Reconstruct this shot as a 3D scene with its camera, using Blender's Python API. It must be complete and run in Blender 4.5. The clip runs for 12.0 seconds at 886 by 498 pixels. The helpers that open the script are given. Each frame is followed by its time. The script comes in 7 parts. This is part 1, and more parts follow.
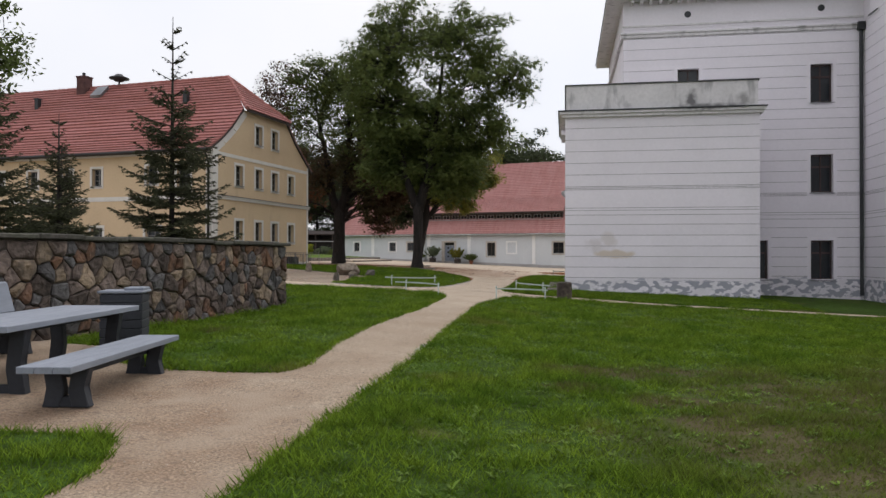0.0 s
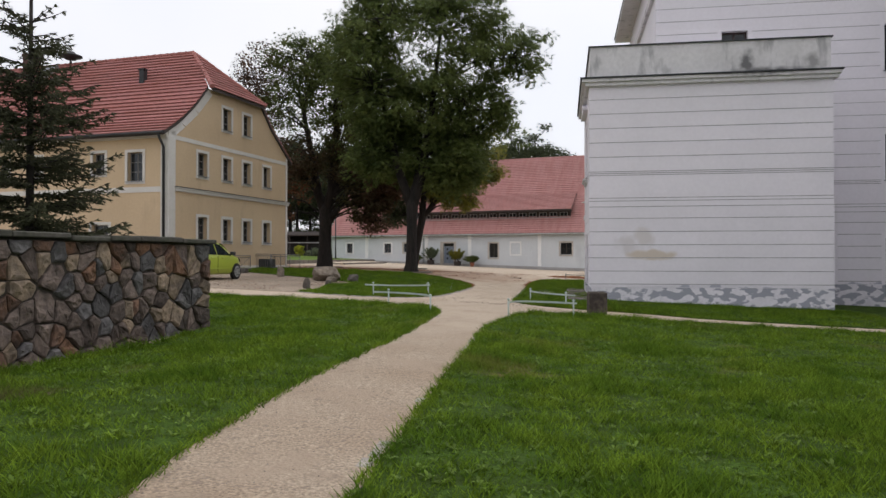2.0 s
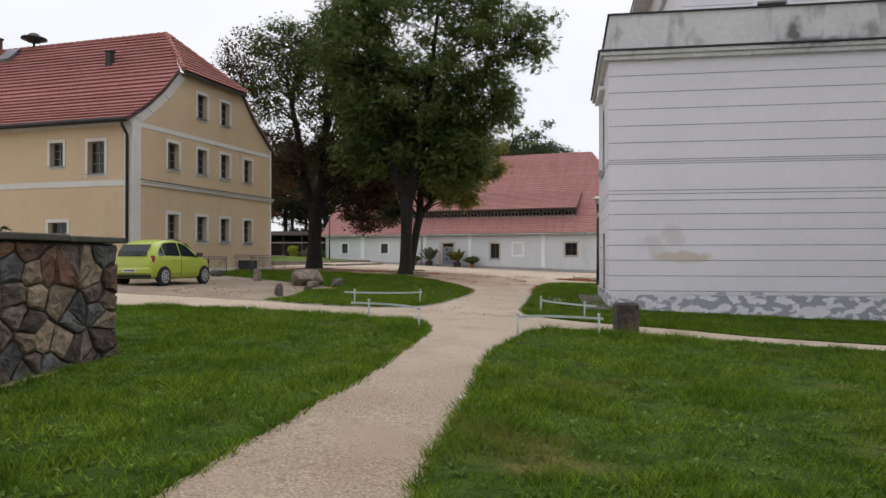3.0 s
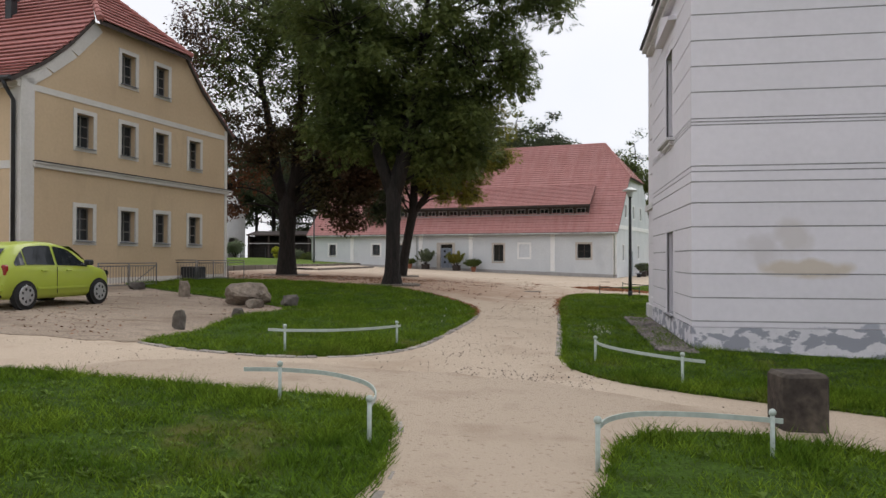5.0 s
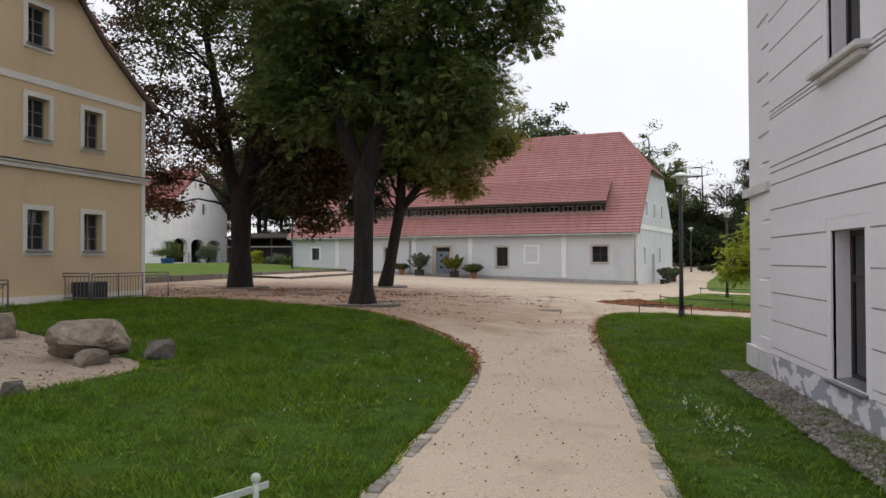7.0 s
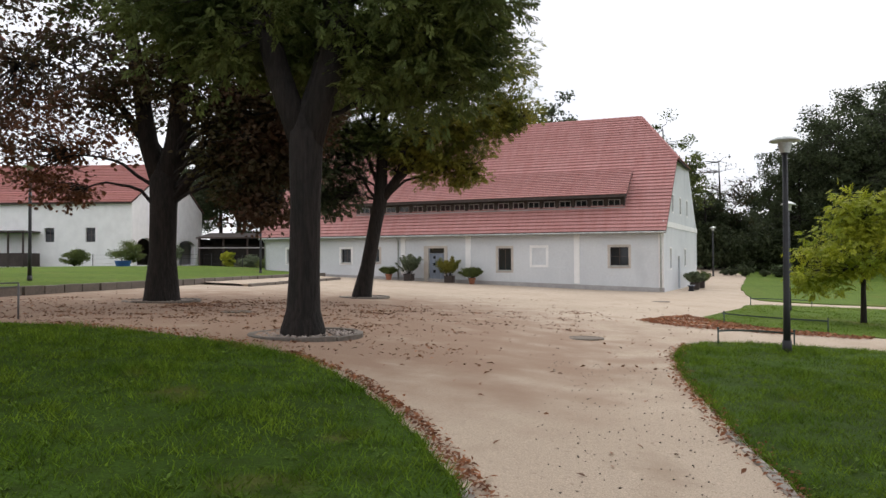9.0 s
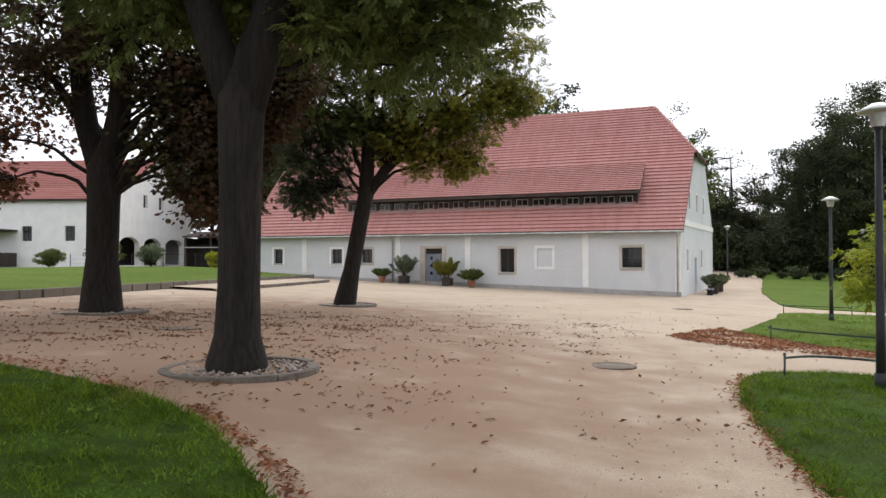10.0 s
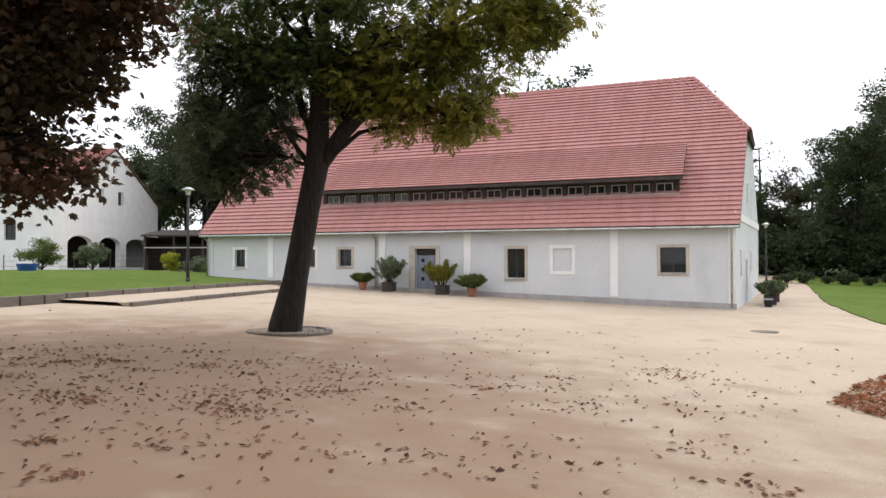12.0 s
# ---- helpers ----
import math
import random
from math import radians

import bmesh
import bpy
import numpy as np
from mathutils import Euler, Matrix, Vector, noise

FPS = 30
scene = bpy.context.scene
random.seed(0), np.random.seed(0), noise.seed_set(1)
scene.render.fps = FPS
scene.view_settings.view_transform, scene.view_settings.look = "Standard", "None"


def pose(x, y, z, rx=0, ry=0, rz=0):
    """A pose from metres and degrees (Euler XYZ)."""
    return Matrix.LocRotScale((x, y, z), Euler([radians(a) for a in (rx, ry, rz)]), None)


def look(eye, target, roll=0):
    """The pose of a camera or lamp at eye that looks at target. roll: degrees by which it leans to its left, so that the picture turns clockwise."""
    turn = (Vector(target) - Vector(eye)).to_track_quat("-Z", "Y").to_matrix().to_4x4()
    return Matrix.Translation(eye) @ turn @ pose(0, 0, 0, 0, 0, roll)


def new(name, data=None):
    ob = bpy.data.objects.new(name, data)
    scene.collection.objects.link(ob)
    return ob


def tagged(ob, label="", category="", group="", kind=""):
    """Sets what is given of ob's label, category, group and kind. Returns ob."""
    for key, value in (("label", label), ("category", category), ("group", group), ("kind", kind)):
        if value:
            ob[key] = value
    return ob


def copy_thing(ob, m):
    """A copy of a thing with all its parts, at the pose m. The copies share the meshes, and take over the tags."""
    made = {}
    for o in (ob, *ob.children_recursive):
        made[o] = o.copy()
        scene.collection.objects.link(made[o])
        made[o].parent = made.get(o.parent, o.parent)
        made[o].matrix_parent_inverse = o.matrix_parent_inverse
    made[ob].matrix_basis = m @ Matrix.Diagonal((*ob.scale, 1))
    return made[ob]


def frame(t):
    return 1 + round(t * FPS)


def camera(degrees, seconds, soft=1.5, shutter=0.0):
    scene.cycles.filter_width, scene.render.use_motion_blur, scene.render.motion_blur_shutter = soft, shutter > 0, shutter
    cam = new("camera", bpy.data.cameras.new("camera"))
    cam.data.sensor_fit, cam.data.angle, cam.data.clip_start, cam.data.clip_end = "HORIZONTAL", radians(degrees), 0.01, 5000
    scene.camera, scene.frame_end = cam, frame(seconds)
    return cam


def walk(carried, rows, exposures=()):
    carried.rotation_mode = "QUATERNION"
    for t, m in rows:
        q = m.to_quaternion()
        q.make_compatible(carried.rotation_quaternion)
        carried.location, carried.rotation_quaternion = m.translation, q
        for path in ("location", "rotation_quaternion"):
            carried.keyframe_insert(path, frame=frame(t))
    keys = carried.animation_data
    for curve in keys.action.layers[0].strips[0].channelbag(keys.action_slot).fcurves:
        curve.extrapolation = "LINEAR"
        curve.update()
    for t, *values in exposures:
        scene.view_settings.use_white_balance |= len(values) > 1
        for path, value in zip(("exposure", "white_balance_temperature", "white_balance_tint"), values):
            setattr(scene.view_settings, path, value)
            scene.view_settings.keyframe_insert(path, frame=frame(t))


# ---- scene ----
# time, x, y, z in metres, yaw, pitch, roll in degrees
cam = camera(62.2, 12.0)
PATH = [
    (0, 0.000, 0.000, 1.396, 9.404, 0.557, -0.137),
    (0.5, -0.189, 1.297, 1.384, 9.399, 0.673, -0.085),
    (1, -0.369, 2.657, 1.372, 9.445, 0.702, -0.060),
    (1.5, -0.576, 4.160, 1.391, 9.427, 0.699, -0.067),
    (2, -0.795, 5.763, 1.396, 9.425, 0.701, 0.009),
    (2.5, -1.010, 7.484, 1.428, 9.404, 0.720, -0.014),
    (3, -1.209, 9.228, 1.453, 9.467, 0.724, -0.042),
    (5, -2.292, 16.646, 1.678, 9.426, 0.740, -0.061),
    (5.5, -2.517, 18.622, 1.755, 9.487, 0.773, 0.013),
    (6, -2.745, 20.608, 1.815, 9.500, 0.822, 0.115),
    (6.5, -2.981, 22.571, 1.868, 9.489, 0.872, 0.177),
    (7, -3.205, 24.505, 1.934, 9.499, 0.872, 0.230),
    (9, -4.312, 32.420, 2.011, 9.219, 1.012, 0.191),
    (9.5, -4.540, 34.329, 2.064, 9.197, 1.003, 0.165),
    (10, -4.672, 36.208, 2.146, 9.332, 0.949, 0.109),
    (10.5, -4.964, 38.247, 2.215, 9.279, 0.950, 0.184),
    (11, -5.255, 40.336, 2.290, 9.253, 0.912, 0.194),
    (11.5, -5.567, 42.580, 2.290, 9.182, 0.959, 0.119),
    (12, -5.857, 44.932, 2.234, 9.217, 1.052, 0.073),
]
EXPOSURES = [(0, -0.55), (3, -0.53), (5, -0.52), (7, -0.5), (9, -0.33), (10.5, -0.14), (12, 0.0)]
walk(cam, [(t, pose(x, y, z, 90 + pitch, roll, yaw)) for t, x, y, z, yaw, pitch, roll in PATH], EXPOSURES)

# ---- light ----
world = bpy.data.worlds.new("overcast_sky")
scene.world = world
world.use_nodes = True
wn, wl = world.node_tree.nodes, world.node_tree.links
sky = wn.new("ShaderNodeTexSky")
sky.sky_type, sky.sun_disc = "NISHITA", False
sky.sun_elevation, sky.sun_rotation = radians(46), radians(19)
mixer = wn.new("ShaderNodeMix")
mixer.data_type = "RGBA"
mixer.inputs["Factor"].default_value = 0.94
scale_sky = wn.new("ShaderNodeVectorMath")
scale_sky.operation = "SCALE"
scale_sky.inputs["Scale"].default_value = 0.12
cloud = wn.new("ShaderNodeTexNoise")
cloud.inputs["Scale"].default_value, cloud.inputs["Detail"].default_value = 2.2, 5
cloud_ramp = wn.new("ShaderNodeValToRGB")
cloud_ramp.color_ramp.elements[0].position, cloud_ramp.color_ramp.elements[0].color = 0.3, (0.89, 0.91, 0.985, 1)
cloud_ramp.color_ramp.elements[1].position, cloud_ramp.color_ramp.elements[1].color = 0.65, (0.985, 0.975, 1.0, 1)
wl.new(cloud.outputs["Fac"], cloud_ramp.inputs["Fac"])
wl.new(sky.outputs["Color"], scale_sky.inputs[0])
wl.new(scale_sky.outputs["Vector"], mixer.inputs["A"])
wl.new(cloud_ramp.outputs["Color"], mixer.inputs["B"])
up_way, split, rise, lifted = wn.new("ShaderNodeTexCoord"), wn.new("ShaderNodeSeparateXYZ"), wn.new("ShaderNodeMapRange"), wn.new("ShaderNodeVectorMath")
wl.new(up_way.outputs["Generated"], split.inputs["Vector"])
wl.new(split.outputs["Z"], rise.inputs["Value"])
rise.inputs["To Min"].default_value, rise.inputs["To Max"].default_value = 1.45, 1.64
lifted.operation = "SCALE"
wl.new(mixer.outputs["Result"], lifted.inputs[0])
wl.new(rise.outputs["Result"], lifted.inputs["Scale"])
wl.new(lifted.outputs["Vector"], wn["Background"].inputs["Color"])
wn["Background"].inputs["Strength"].default_value = 1.0
sun = new("sun", bpy.data.lights.new("sun", "SUN"))
sun.data.energy, sun.data.angle, sun.data.color = 1.9, radians(45), (1.0, 0.97, 0.93)
sun.matrix_world = look((20, 97, 64), (0, 40, 0))


# ---- helpers of this scene ----
def lerp(a, b, f):
    return a + (b - a) * f


def ground(x, y):
    """The height of the ground: it falls gently to the east, with a swell under the yard trees and a hollow along the garden wall."""
    rise = 0.015 * min(max(y - 72, 0), 80) * min(max((x + 2) / 8, 0), 1)
    rise += 0.02 * min(max(y - 88, 0), 64) * min(max((x + 2) / 8, 0), 1)
    dip = 0.02 * min(max(12 - y, 0), 10)
    along_x = min(max((-4 - x) / 4, 0), 1) * min(max((22 + x) / 10, 0), 1)
    along_y = min(max((y - 34) / 6, 0), 1) * min(max((60 - y) / 12, 0), 1)
    hollow = min(max((-4 - x) / 4, 0), 1) * min(max((y - 6) / 6, 0), 1) * min(max((22 - y) / 6, 0), 1)
    return -0.04 * min(max(x, -35), 20) + 0.0015 * min(y, 90) - 0.05 + rise - dip + 0.2 * along_x * along_y - 0.3 * hollow


class Geo:
    """Collects vertices and faces for one mesh."""

    def __init__(self):
        self.v, self.f = [], []

    def add(self, verts, faces):
        n = len(self.v)
        self.v += [tuple(p) for p in verts]
        self.f += [tuple(i + n for i in f) for f in faces]
        return self

    def box(self, x0, x1, y0, y1, z0, z1):
        p = [(x, y, z) for z in (z0, z1) for x, y in ((x0, y0), (x1, y0), (x1, y1), (x0, y1))]
        return self.add(p, BOX)

    def prism(self, outline, z0, z1):
        n = len(outline)
        p = [(x, y, z0) for x, y in outline] + [(x, y, z1) for x, y in outline]
        return self.add(p, [tuple(range(n))[::-1], tuple(range(n, 2 * n))] + [(i, (i + 1) % n, (i + 1) % n + n, i + n) for i in range(n)])

    def tube(self, points, radii, sides=8, cap=True):
        """A round bar along points."""
        rings = []
        points = [Vector(p) for p in points]
        for i, p in enumerate(points):
            d = points[min(i + 1, len(points) - 1)] - points[max(i - 1, 0)]
            d = d.normalized() if d.length > 1e-9 else Vector((0, 0, 1))
            a = d.orthogonal().normalized() if abs(d.z) < 0.95 else Vector((1, 0, 0)).cross(d).normalized()
            if abs(d.z) < 0.95:
                a = Vector((0, 0, 1)).cross(d).normalized()
            b = d.cross(a)
            r = float(radii[i] if hasattr(radii, "__len__") else radii)
            rings.append([p + r * (math.cos(t) * a + math.sin(t) * b) for t in [2 * math.pi * k / sides for k in range(sides)]])
        faces = [(j * sides + k, j * sides + (k + 1) % sides, (j + 1) * sides + (k + 1) % sides, (j + 1) * sides + k) for j in range(len(rings) - 1) for k in range(sides)]
        if cap:
            faces += [tuple(range(sides))[::-1], tuple(range((len(rings) - 1) * sides, len(rings) * sides))]
        return self.add([q for r in rings for q in r], faces)

    def lathe(self, profile, sides=20, centre=(0, 0, 0)):
        """Turned about z: profile of (radius, height)."""
        cx, cy, cz = centre
        p = [(cx + r * math.cos(2 * math.pi * k / sides), cy + r * math.sin(2 * math.pi * k / sides), cz + z) for r, z in profile for k in range(sides)]
        f = [(j * sides + k, j * sides + (k + 1) % sides, (j + 1) * sides + (k + 1) % sides, (j + 1) * sides + k) for j in range(len(profile) - 1) for k in range(sides)]
        return self.add(p, f)

    def moved(self, m):
        self.v = [tuple(m @ Vector(p)) for p in self.v]
        return self

    def bm(self, bevel=0.0, segments=1):
        bm = bmesh.new()
        vs = [bm.verts.new(p) for p in self.v]
        for f in self.f:
            try:
                bm.faces.new([vs[i] for i in f])
            except ValueError:
                pass
        if bevel:
            bmesh.ops.bevel(bm, geom=list(bm.edges), offset=bevel, segments=segments, affect="EDGES", clamp_overlap=True)
        bmesh.ops.recalc_face_normals(bm, faces=list(bm.faces))
        return bm


BOX = [(3, 2, 1, 0), (4, 5, 6, 7), (0, 1, 5, 4), (1, 2, 6, 5), (2, 3, 7, 6), (3, 0, 4, 7)]


def mesh_of(name, source, material, smooth=False, bevel=0.0):
    data = bpy.data.meshes.new(name)
    if isinstance(source, Geo):
        source = source.bm(bevel)
    source.to_mesh(data)
    source.free()
    data.materials.append(material)
    if smooth:
        data.shade_smooth()
    return data


def part(name, source, material, parent, label="", smooth=False, bevel=0.0, at=None):
    """One mesh object under a thing or a part. source: Geo, bmesh or a ready mesh."""
    data = source if isinstance(source, bpy.types.Mesh) else mesh_of(name, source, material, smooth, bevel)
    ob = new(name, data)
    ob.parent = parent
    if at is not None:
        ob.matrix_basis = at
    return tagged(ob, label) if label else ob


def thing(name, m, label, category, group="", kind=""):
    """An empty at the base of a thing that carries its parts."""
    ob = new(name)
    ob.empty_display_size = 0.2
    ob.matrix_basis = m
    return tagged(ob, label, category, group, kind)


def solid(name, source, material, label, category, group="", kind="", smooth=False, bevel=0.0, at=None):
    """A thing of a single mesh."""
    ob = part(name, source, material, None, "", smooth, bevel, at)
    return tagged(ob, label, category, group, kind)


def quick_mesh(name, verts, faces, material, smooth=False):
    """A large mesh from arrays: verts (n, 3), faces (m, 3 or 4)."""
    verts, faces = np.asarray(verts, np.float32), np.asarray(faces, np.int32)
    data = bpy.data.meshes.new(name)
    data.vertices.add(len(verts))
    data.vertices.foreach_set("co", verts.ravel())
    k = faces.shape[1]
    data.loops.add(faces.size)
    data.loops.foreach_set("vertex_index", faces.ravel())
    data.polygons.add(len(faces))
    data.polygons.foreach_set("loop_start", np.arange(0, faces.size, k, dtype=np.int32))
    data.update(calc_edges=True)
    data.validate()
    data.materials.append(material)
    if smooth:
        data.shade_smooth()
    return data


# ---- materials ----
def material(name, colour, rough=0.8, metal=0.0, vary=0.25, grain=20.0, blotch=1.2, bump=0.3, second=None, island=0.0, per_object=0.0, depth=0.01, stretch=(1, 1, 1), spec=0.4, sheen=None):
    """A painted or natural surface: fine grain, broad blotches towards a second colour, relief, and a little change from piece to piece."""
    m = bpy.data.materials.new(name)
    m.use_nodes = True
    n, l = m.node_tree.nodes, m.node_tree.links
    bsdf = n["Principled BSDF"]
    bsdf.inputs["Roughness"].default_value, bsdf.inputs["Metallic"].default_value = rough, metal
    bsdf.inputs["Specular IOR Level"].default_value = spec
    where = n.new("ShaderNodeTexCoord")
    place = n.new("ShaderNodeMapping")
    place.inputs["Scale"].default_value = stretch
    l.new(where.outputs["Object"], place.inputs["Vector"])
    fine, broad = n.new("ShaderNodeTexNoise"), n.new("ShaderNodeTexNoise")
    for tex, scale, detail in ((fine, grain, 6), (broad, blotch, 4)):
        tex.inputs["Scale"].default_value, tex.inputs["Detail"].default_value = scale, detail
        l.new(place.outputs["Vector"], tex.inputs["Vector"])
    second = second or tuple(c * 0.65 for c in colour)
    ramp = n.new("ShaderNodeMapRange")
    ramp.inputs["From Min"].default_value, ramp.inputs["From Max"].default_value = 0.38, 0.68
    l.new(broad.outputs["Fac"], ramp.inputs["Value"])
    blend = n.new("ShaderNodeMix")
    blend.data_type = "RGBA"
    blend.inputs["A"].default_value, blend.inputs["B"].default_value = (*colour, 1), (*second, 1)
    l.new(ramp.outputs["Result"], blend.inputs["Factor"])
    shade = n.new("ShaderNodeMapRange")
    shade.inputs["From Min"].default_value, shade.inputs["From Max"].default_value = 0.25, 0.75
    shade.inputs["To Min"].default_value, shade.inputs["To Max"].default_value = 1 - vary, 1 + vary
    l.new(fine.outputs["Fac"], shade.inputs["Value"])
    value = shade.outputs["Result"]
    for amount, node, socket in ((island, "ShaderNodeNewGeometry", "Random Per Island"), (per_object, "ShaderNodeObjectInfo", "Random")):
        if amount:
            info, spread, times = n.new(node), n.new("ShaderNodeMapRange"), n.new("ShaderNodeMath")
            spread.inputs["To Min"].default_value, spread.inputs["To Max"].default_value = 1 - amount, 1 + amount
            l.new(info.outputs[socket], spread.inputs["Value"])
            times.operation = "MULTIPLY"
            l.new(value, times.inputs[0])
            l.new(spread.outputs["Result"], times.inputs[1])
            value = times.outputs["Value"]
    tint = n.new("ShaderNodeVectorMath")
    tint.operation = "SCALE"
    l.new(blend.outputs["Result"], tint.inputs[0])
    l.new(value, tint.inputs["Scale"])
    l.new(tint.outputs["Vector"], bsdf.inputs["Base Color"])
    if bump:
        relief = n.new("ShaderNodeBump")
        relief.inputs["Strength"].default_value, relief.inputs["Distance"].default_value = bump, depth
        l.new(fine.outputs["Fac"], relief.inputs["Height"])
        l.new(relief.outputs["Normal"], bsdf.inputs["Normal"])
    return m


def mixed(m, colour, low, high, scale, detail=5.0, seed=0.0, stretch=(1, 1, 1)):
    """Adds stains of another colour to a material, where a noise passes a threshold."""
    n, l = m.node_tree.nodes, m.node_tree.links
    bsdf = n["Principled BSDF"]
    before = bsdf.inputs["Base Color"].links[0].from_socket
    where, place, tex, ramp, blend = n.new("ShaderNodeTexCoord"), n.new("ShaderNodeMapping"), n.new("ShaderNodeTexNoise"), n.new("ShaderNodeMapRange"), n.new("ShaderNodeMix")
    place.inputs["Location"].default_value, place.inputs["Scale"].default_value = (seed, seed * 2, seed), stretch
    l.new(where.outputs["Object"], place.inputs["Vector"])
    l.new(place.outputs["Vector"], tex.inputs["Vector"])
    tex.inputs["Scale"].default_value, tex.inputs["Detail"].default_value = scale, detail
    ramp.inputs["From Min"].default_value, ramp.inputs["From Max"].default_value = low, high
    l.new(tex.outputs["Fac"], ramp.inputs["Value"])
    blend.data_type = "RGBA"
    blend.inputs["B"].default_value = (*colour, 1)
    l.new(before, blend.inputs["A"])
    l.new(ramp.outputs["Result"], blend.inputs["Factor"])
    l.new(blend.outputs["Result"], bsdf.inputs["Base Color"])
    return m


def leaf_material(name, colour, second, island=0.35, rough=0.6, spec=0.15):
    m = material(name, colour, rough, vary=0.1, grain=3, blotch=0.9, bump=0, second=second, island=island, spec=spec)
    n, l = m.node_tree.nodes, m.node_tree.links
    bsdf = n["Principled BSDF"]
    bsdf.inputs["Subsurface Weight"].default_value = 0.0
    thin = n.new("ShaderNodeBsdfTranslucent")
    both = n.new("ShaderNodeMixShader")
    both.inputs["Fac"].default_value = 0.38
    l.new(bsdf.inputs["Base Color"].links[0].from_socket, thin.inputs["Color"])
    l.new(bsdf.outputs["BSDF"], both.inputs[1])
    l.new(thin.outputs["BSDF"], both.inputs[2])
    l.new(both.outputs["Shader"], n["Material Output"].inputs["Surface"])
    return m


def glass(name, colour=(0.02, 0.024, 0.028), rough=0.04):
    """Window glass before a dark room."""
    m = material(name, colour, rough, vary=0.05, bump=0, spec=0.4)
    return m


SAND = mixed(mixed(material("sandy_gravel", (0.49, 0.40, 0.308), 0.95, vary=0.28, grain=60, blotch=0.3, second=(0.44, 0.352, 0.266), bump=0.6, depth=0.014), (0.35, 0.265, 0.19), 0.56, 0.78, 0.9, seed=3), (0.30, 0.23, 0.17), 0.62, 0.74, 18, seed=5)
PATH_GRAVEL = mixed(mixed(material("path_gravel", (0.385, 0.305, 0.227), 0.95, vary=0.55, grain=45, blotch=0.7, second=(0.325, 0.245, 0.175), bump=1.0, depth=0.03), (0.25, 0.195, 0.15), 0.57, 0.68, 13, seed=5), (0.35, 0.27, 0.2), 0.55, 0.75, 1.7, seed=2)
LAWN = mixed(mixed(material("lawn_turf", (0.052, 0.096, 0.013), 0.9, vary=0.55, grain=30, blotch=0.5, second=(0.038, 0.07, 0.010), bump=1.0, depth=0.04, spec=0.08), (0.14, 0.12, 0.04), 0.6, 0.75, 0.6, seed=1), (0.036, 0.06, 0.010), 0.5, 0.66, 3.2, seed=9)
# lawn colour brightened to stand for open sky and for scarce blades
LAWN_SUNNY = mixed(mixed(material("sunny_mown_grass", (0.112, 0.165, 0.028), 0.9, vary=0.45, grain=22, blotch=0.3, second=(0.085, 0.135, 0.022), bump=0.9, depth=0.03, spec=0.08), (0.16, 0.16, 0.04), 0.58, 0.75, 0.5, seed=3), (0.06, 0.105, 0.016), 0.52, 0.7, 2.6, seed=6)
GRASS_BLADE = mixed(mixed(leaf_material("grass_blade", (0.155, 0.23, 0.024), (0.088, 0.155, 0.016), 0.6, 0.85, 0.04), (0.17, 0.15, 0.045), 0.6, 0.75, 0.6, seed=1), (0.05, 0.105, 0.010), 0.5, 0.64, 3.2, seed=9)
WEED = leaf_material("broad_weed_leaf", (0.15, 0.23, 0.035), (0.10, 0.165, 0.024), 0.4)
FLOWER = leaf_material("white_clover_flower", (0.62, 0.62, 0.52), (0.5, 0.5, 0.4), 0.2)
EARTH = material("bare_earth", (0.16, 0.11, 0.07), 0.95, vary=0.4, grain=25, blotch=2, bump=0.8, depth=0.02)
PLASTER = material("white_plaster", (0.785, 0.75, 0.80), 0.9, vary=0.03, grain=9, blotch=0.4, second=(0.74, 0.71, 0.755), bump=0.1, per_object=0.015)
PLASTER_DAMP = mixed(material("damp_plaster", (0.765, 0.735, 0.78), 0.9, vary=0.06, grain=12, blotch=1.6, second=(0.68, 0.66, 0.70), bump=0.3), (0.34, 0.345, 0.395), 0.48, 0.51, 3.4, seed=4, stretch=(0.75, 0.75, 1.3))
PARAPET = mixed(mixed(material("weathered_plaster", (0.68, 0.66, 0.67), 0.92, vary=0.08, grain=8, blotch=0.8, second=(0.58, 0.565, 0.57), bump=0.3), (0.25, 0.245, 0.25), 0.62, 0.76, 1.0, seed=6, stretch=(1, 1, 0.5)), (0.4, 0.39, 0.4), 0.58, 0.72, 3.0, seed=2, stretch=(1, 1, 0.3))
# grey of the joint strips: the grooves' shade given as a colour
JOINT = material("joint_shade_grey", (0.43, 0.415, 0.43), 0.95, bump=0.1)
YELLOW = mixed(material("yellow_plaster", (0.57, 0.435, 0.285), 0.9, vary=0.05, grain=10, blotch=0.35, second=(0.51, 0.385, 0.25), bump=0.15), (0.47, 0.355, 0.235), 0.58, 0.8, 1.6, seed=7, stretch=(1, 1, 0.35))
TRIM = material("white_trim", (0.61, 0.59, 0.565), 0.85, vary=0.06, grain=14, blotch=1, second=(0.56, 0.54, 0.5), bump=0.12)
BARN_WHITE = mixed(material("barn_plaster", (0.655, 0.68, 0.705), 0.9, vary=0.05, grain=7, blotch=0.5, second=(0.60, 0.625, 0.655), bump=0.2), (0.53, 0.555, 0.585), 0.56, 0.78, 0.7, seed=8, stretch=(1, 1, 0.6))
BARN_TRIM = material("barn_trim_white", (0.87, 0.87, 0.87), 0.85, vary=0.04, grain=12, blotch=1.2, second=(0.80, 0.80, 0.80), bump=0.1)
PLINTH = material("grey_plinth", (0.42, 0.41, 0.41), 0.92, vary=0.15, grain=14, blotch=1.5, second=(0.34, 0.33, 0.33), bump=0.3)
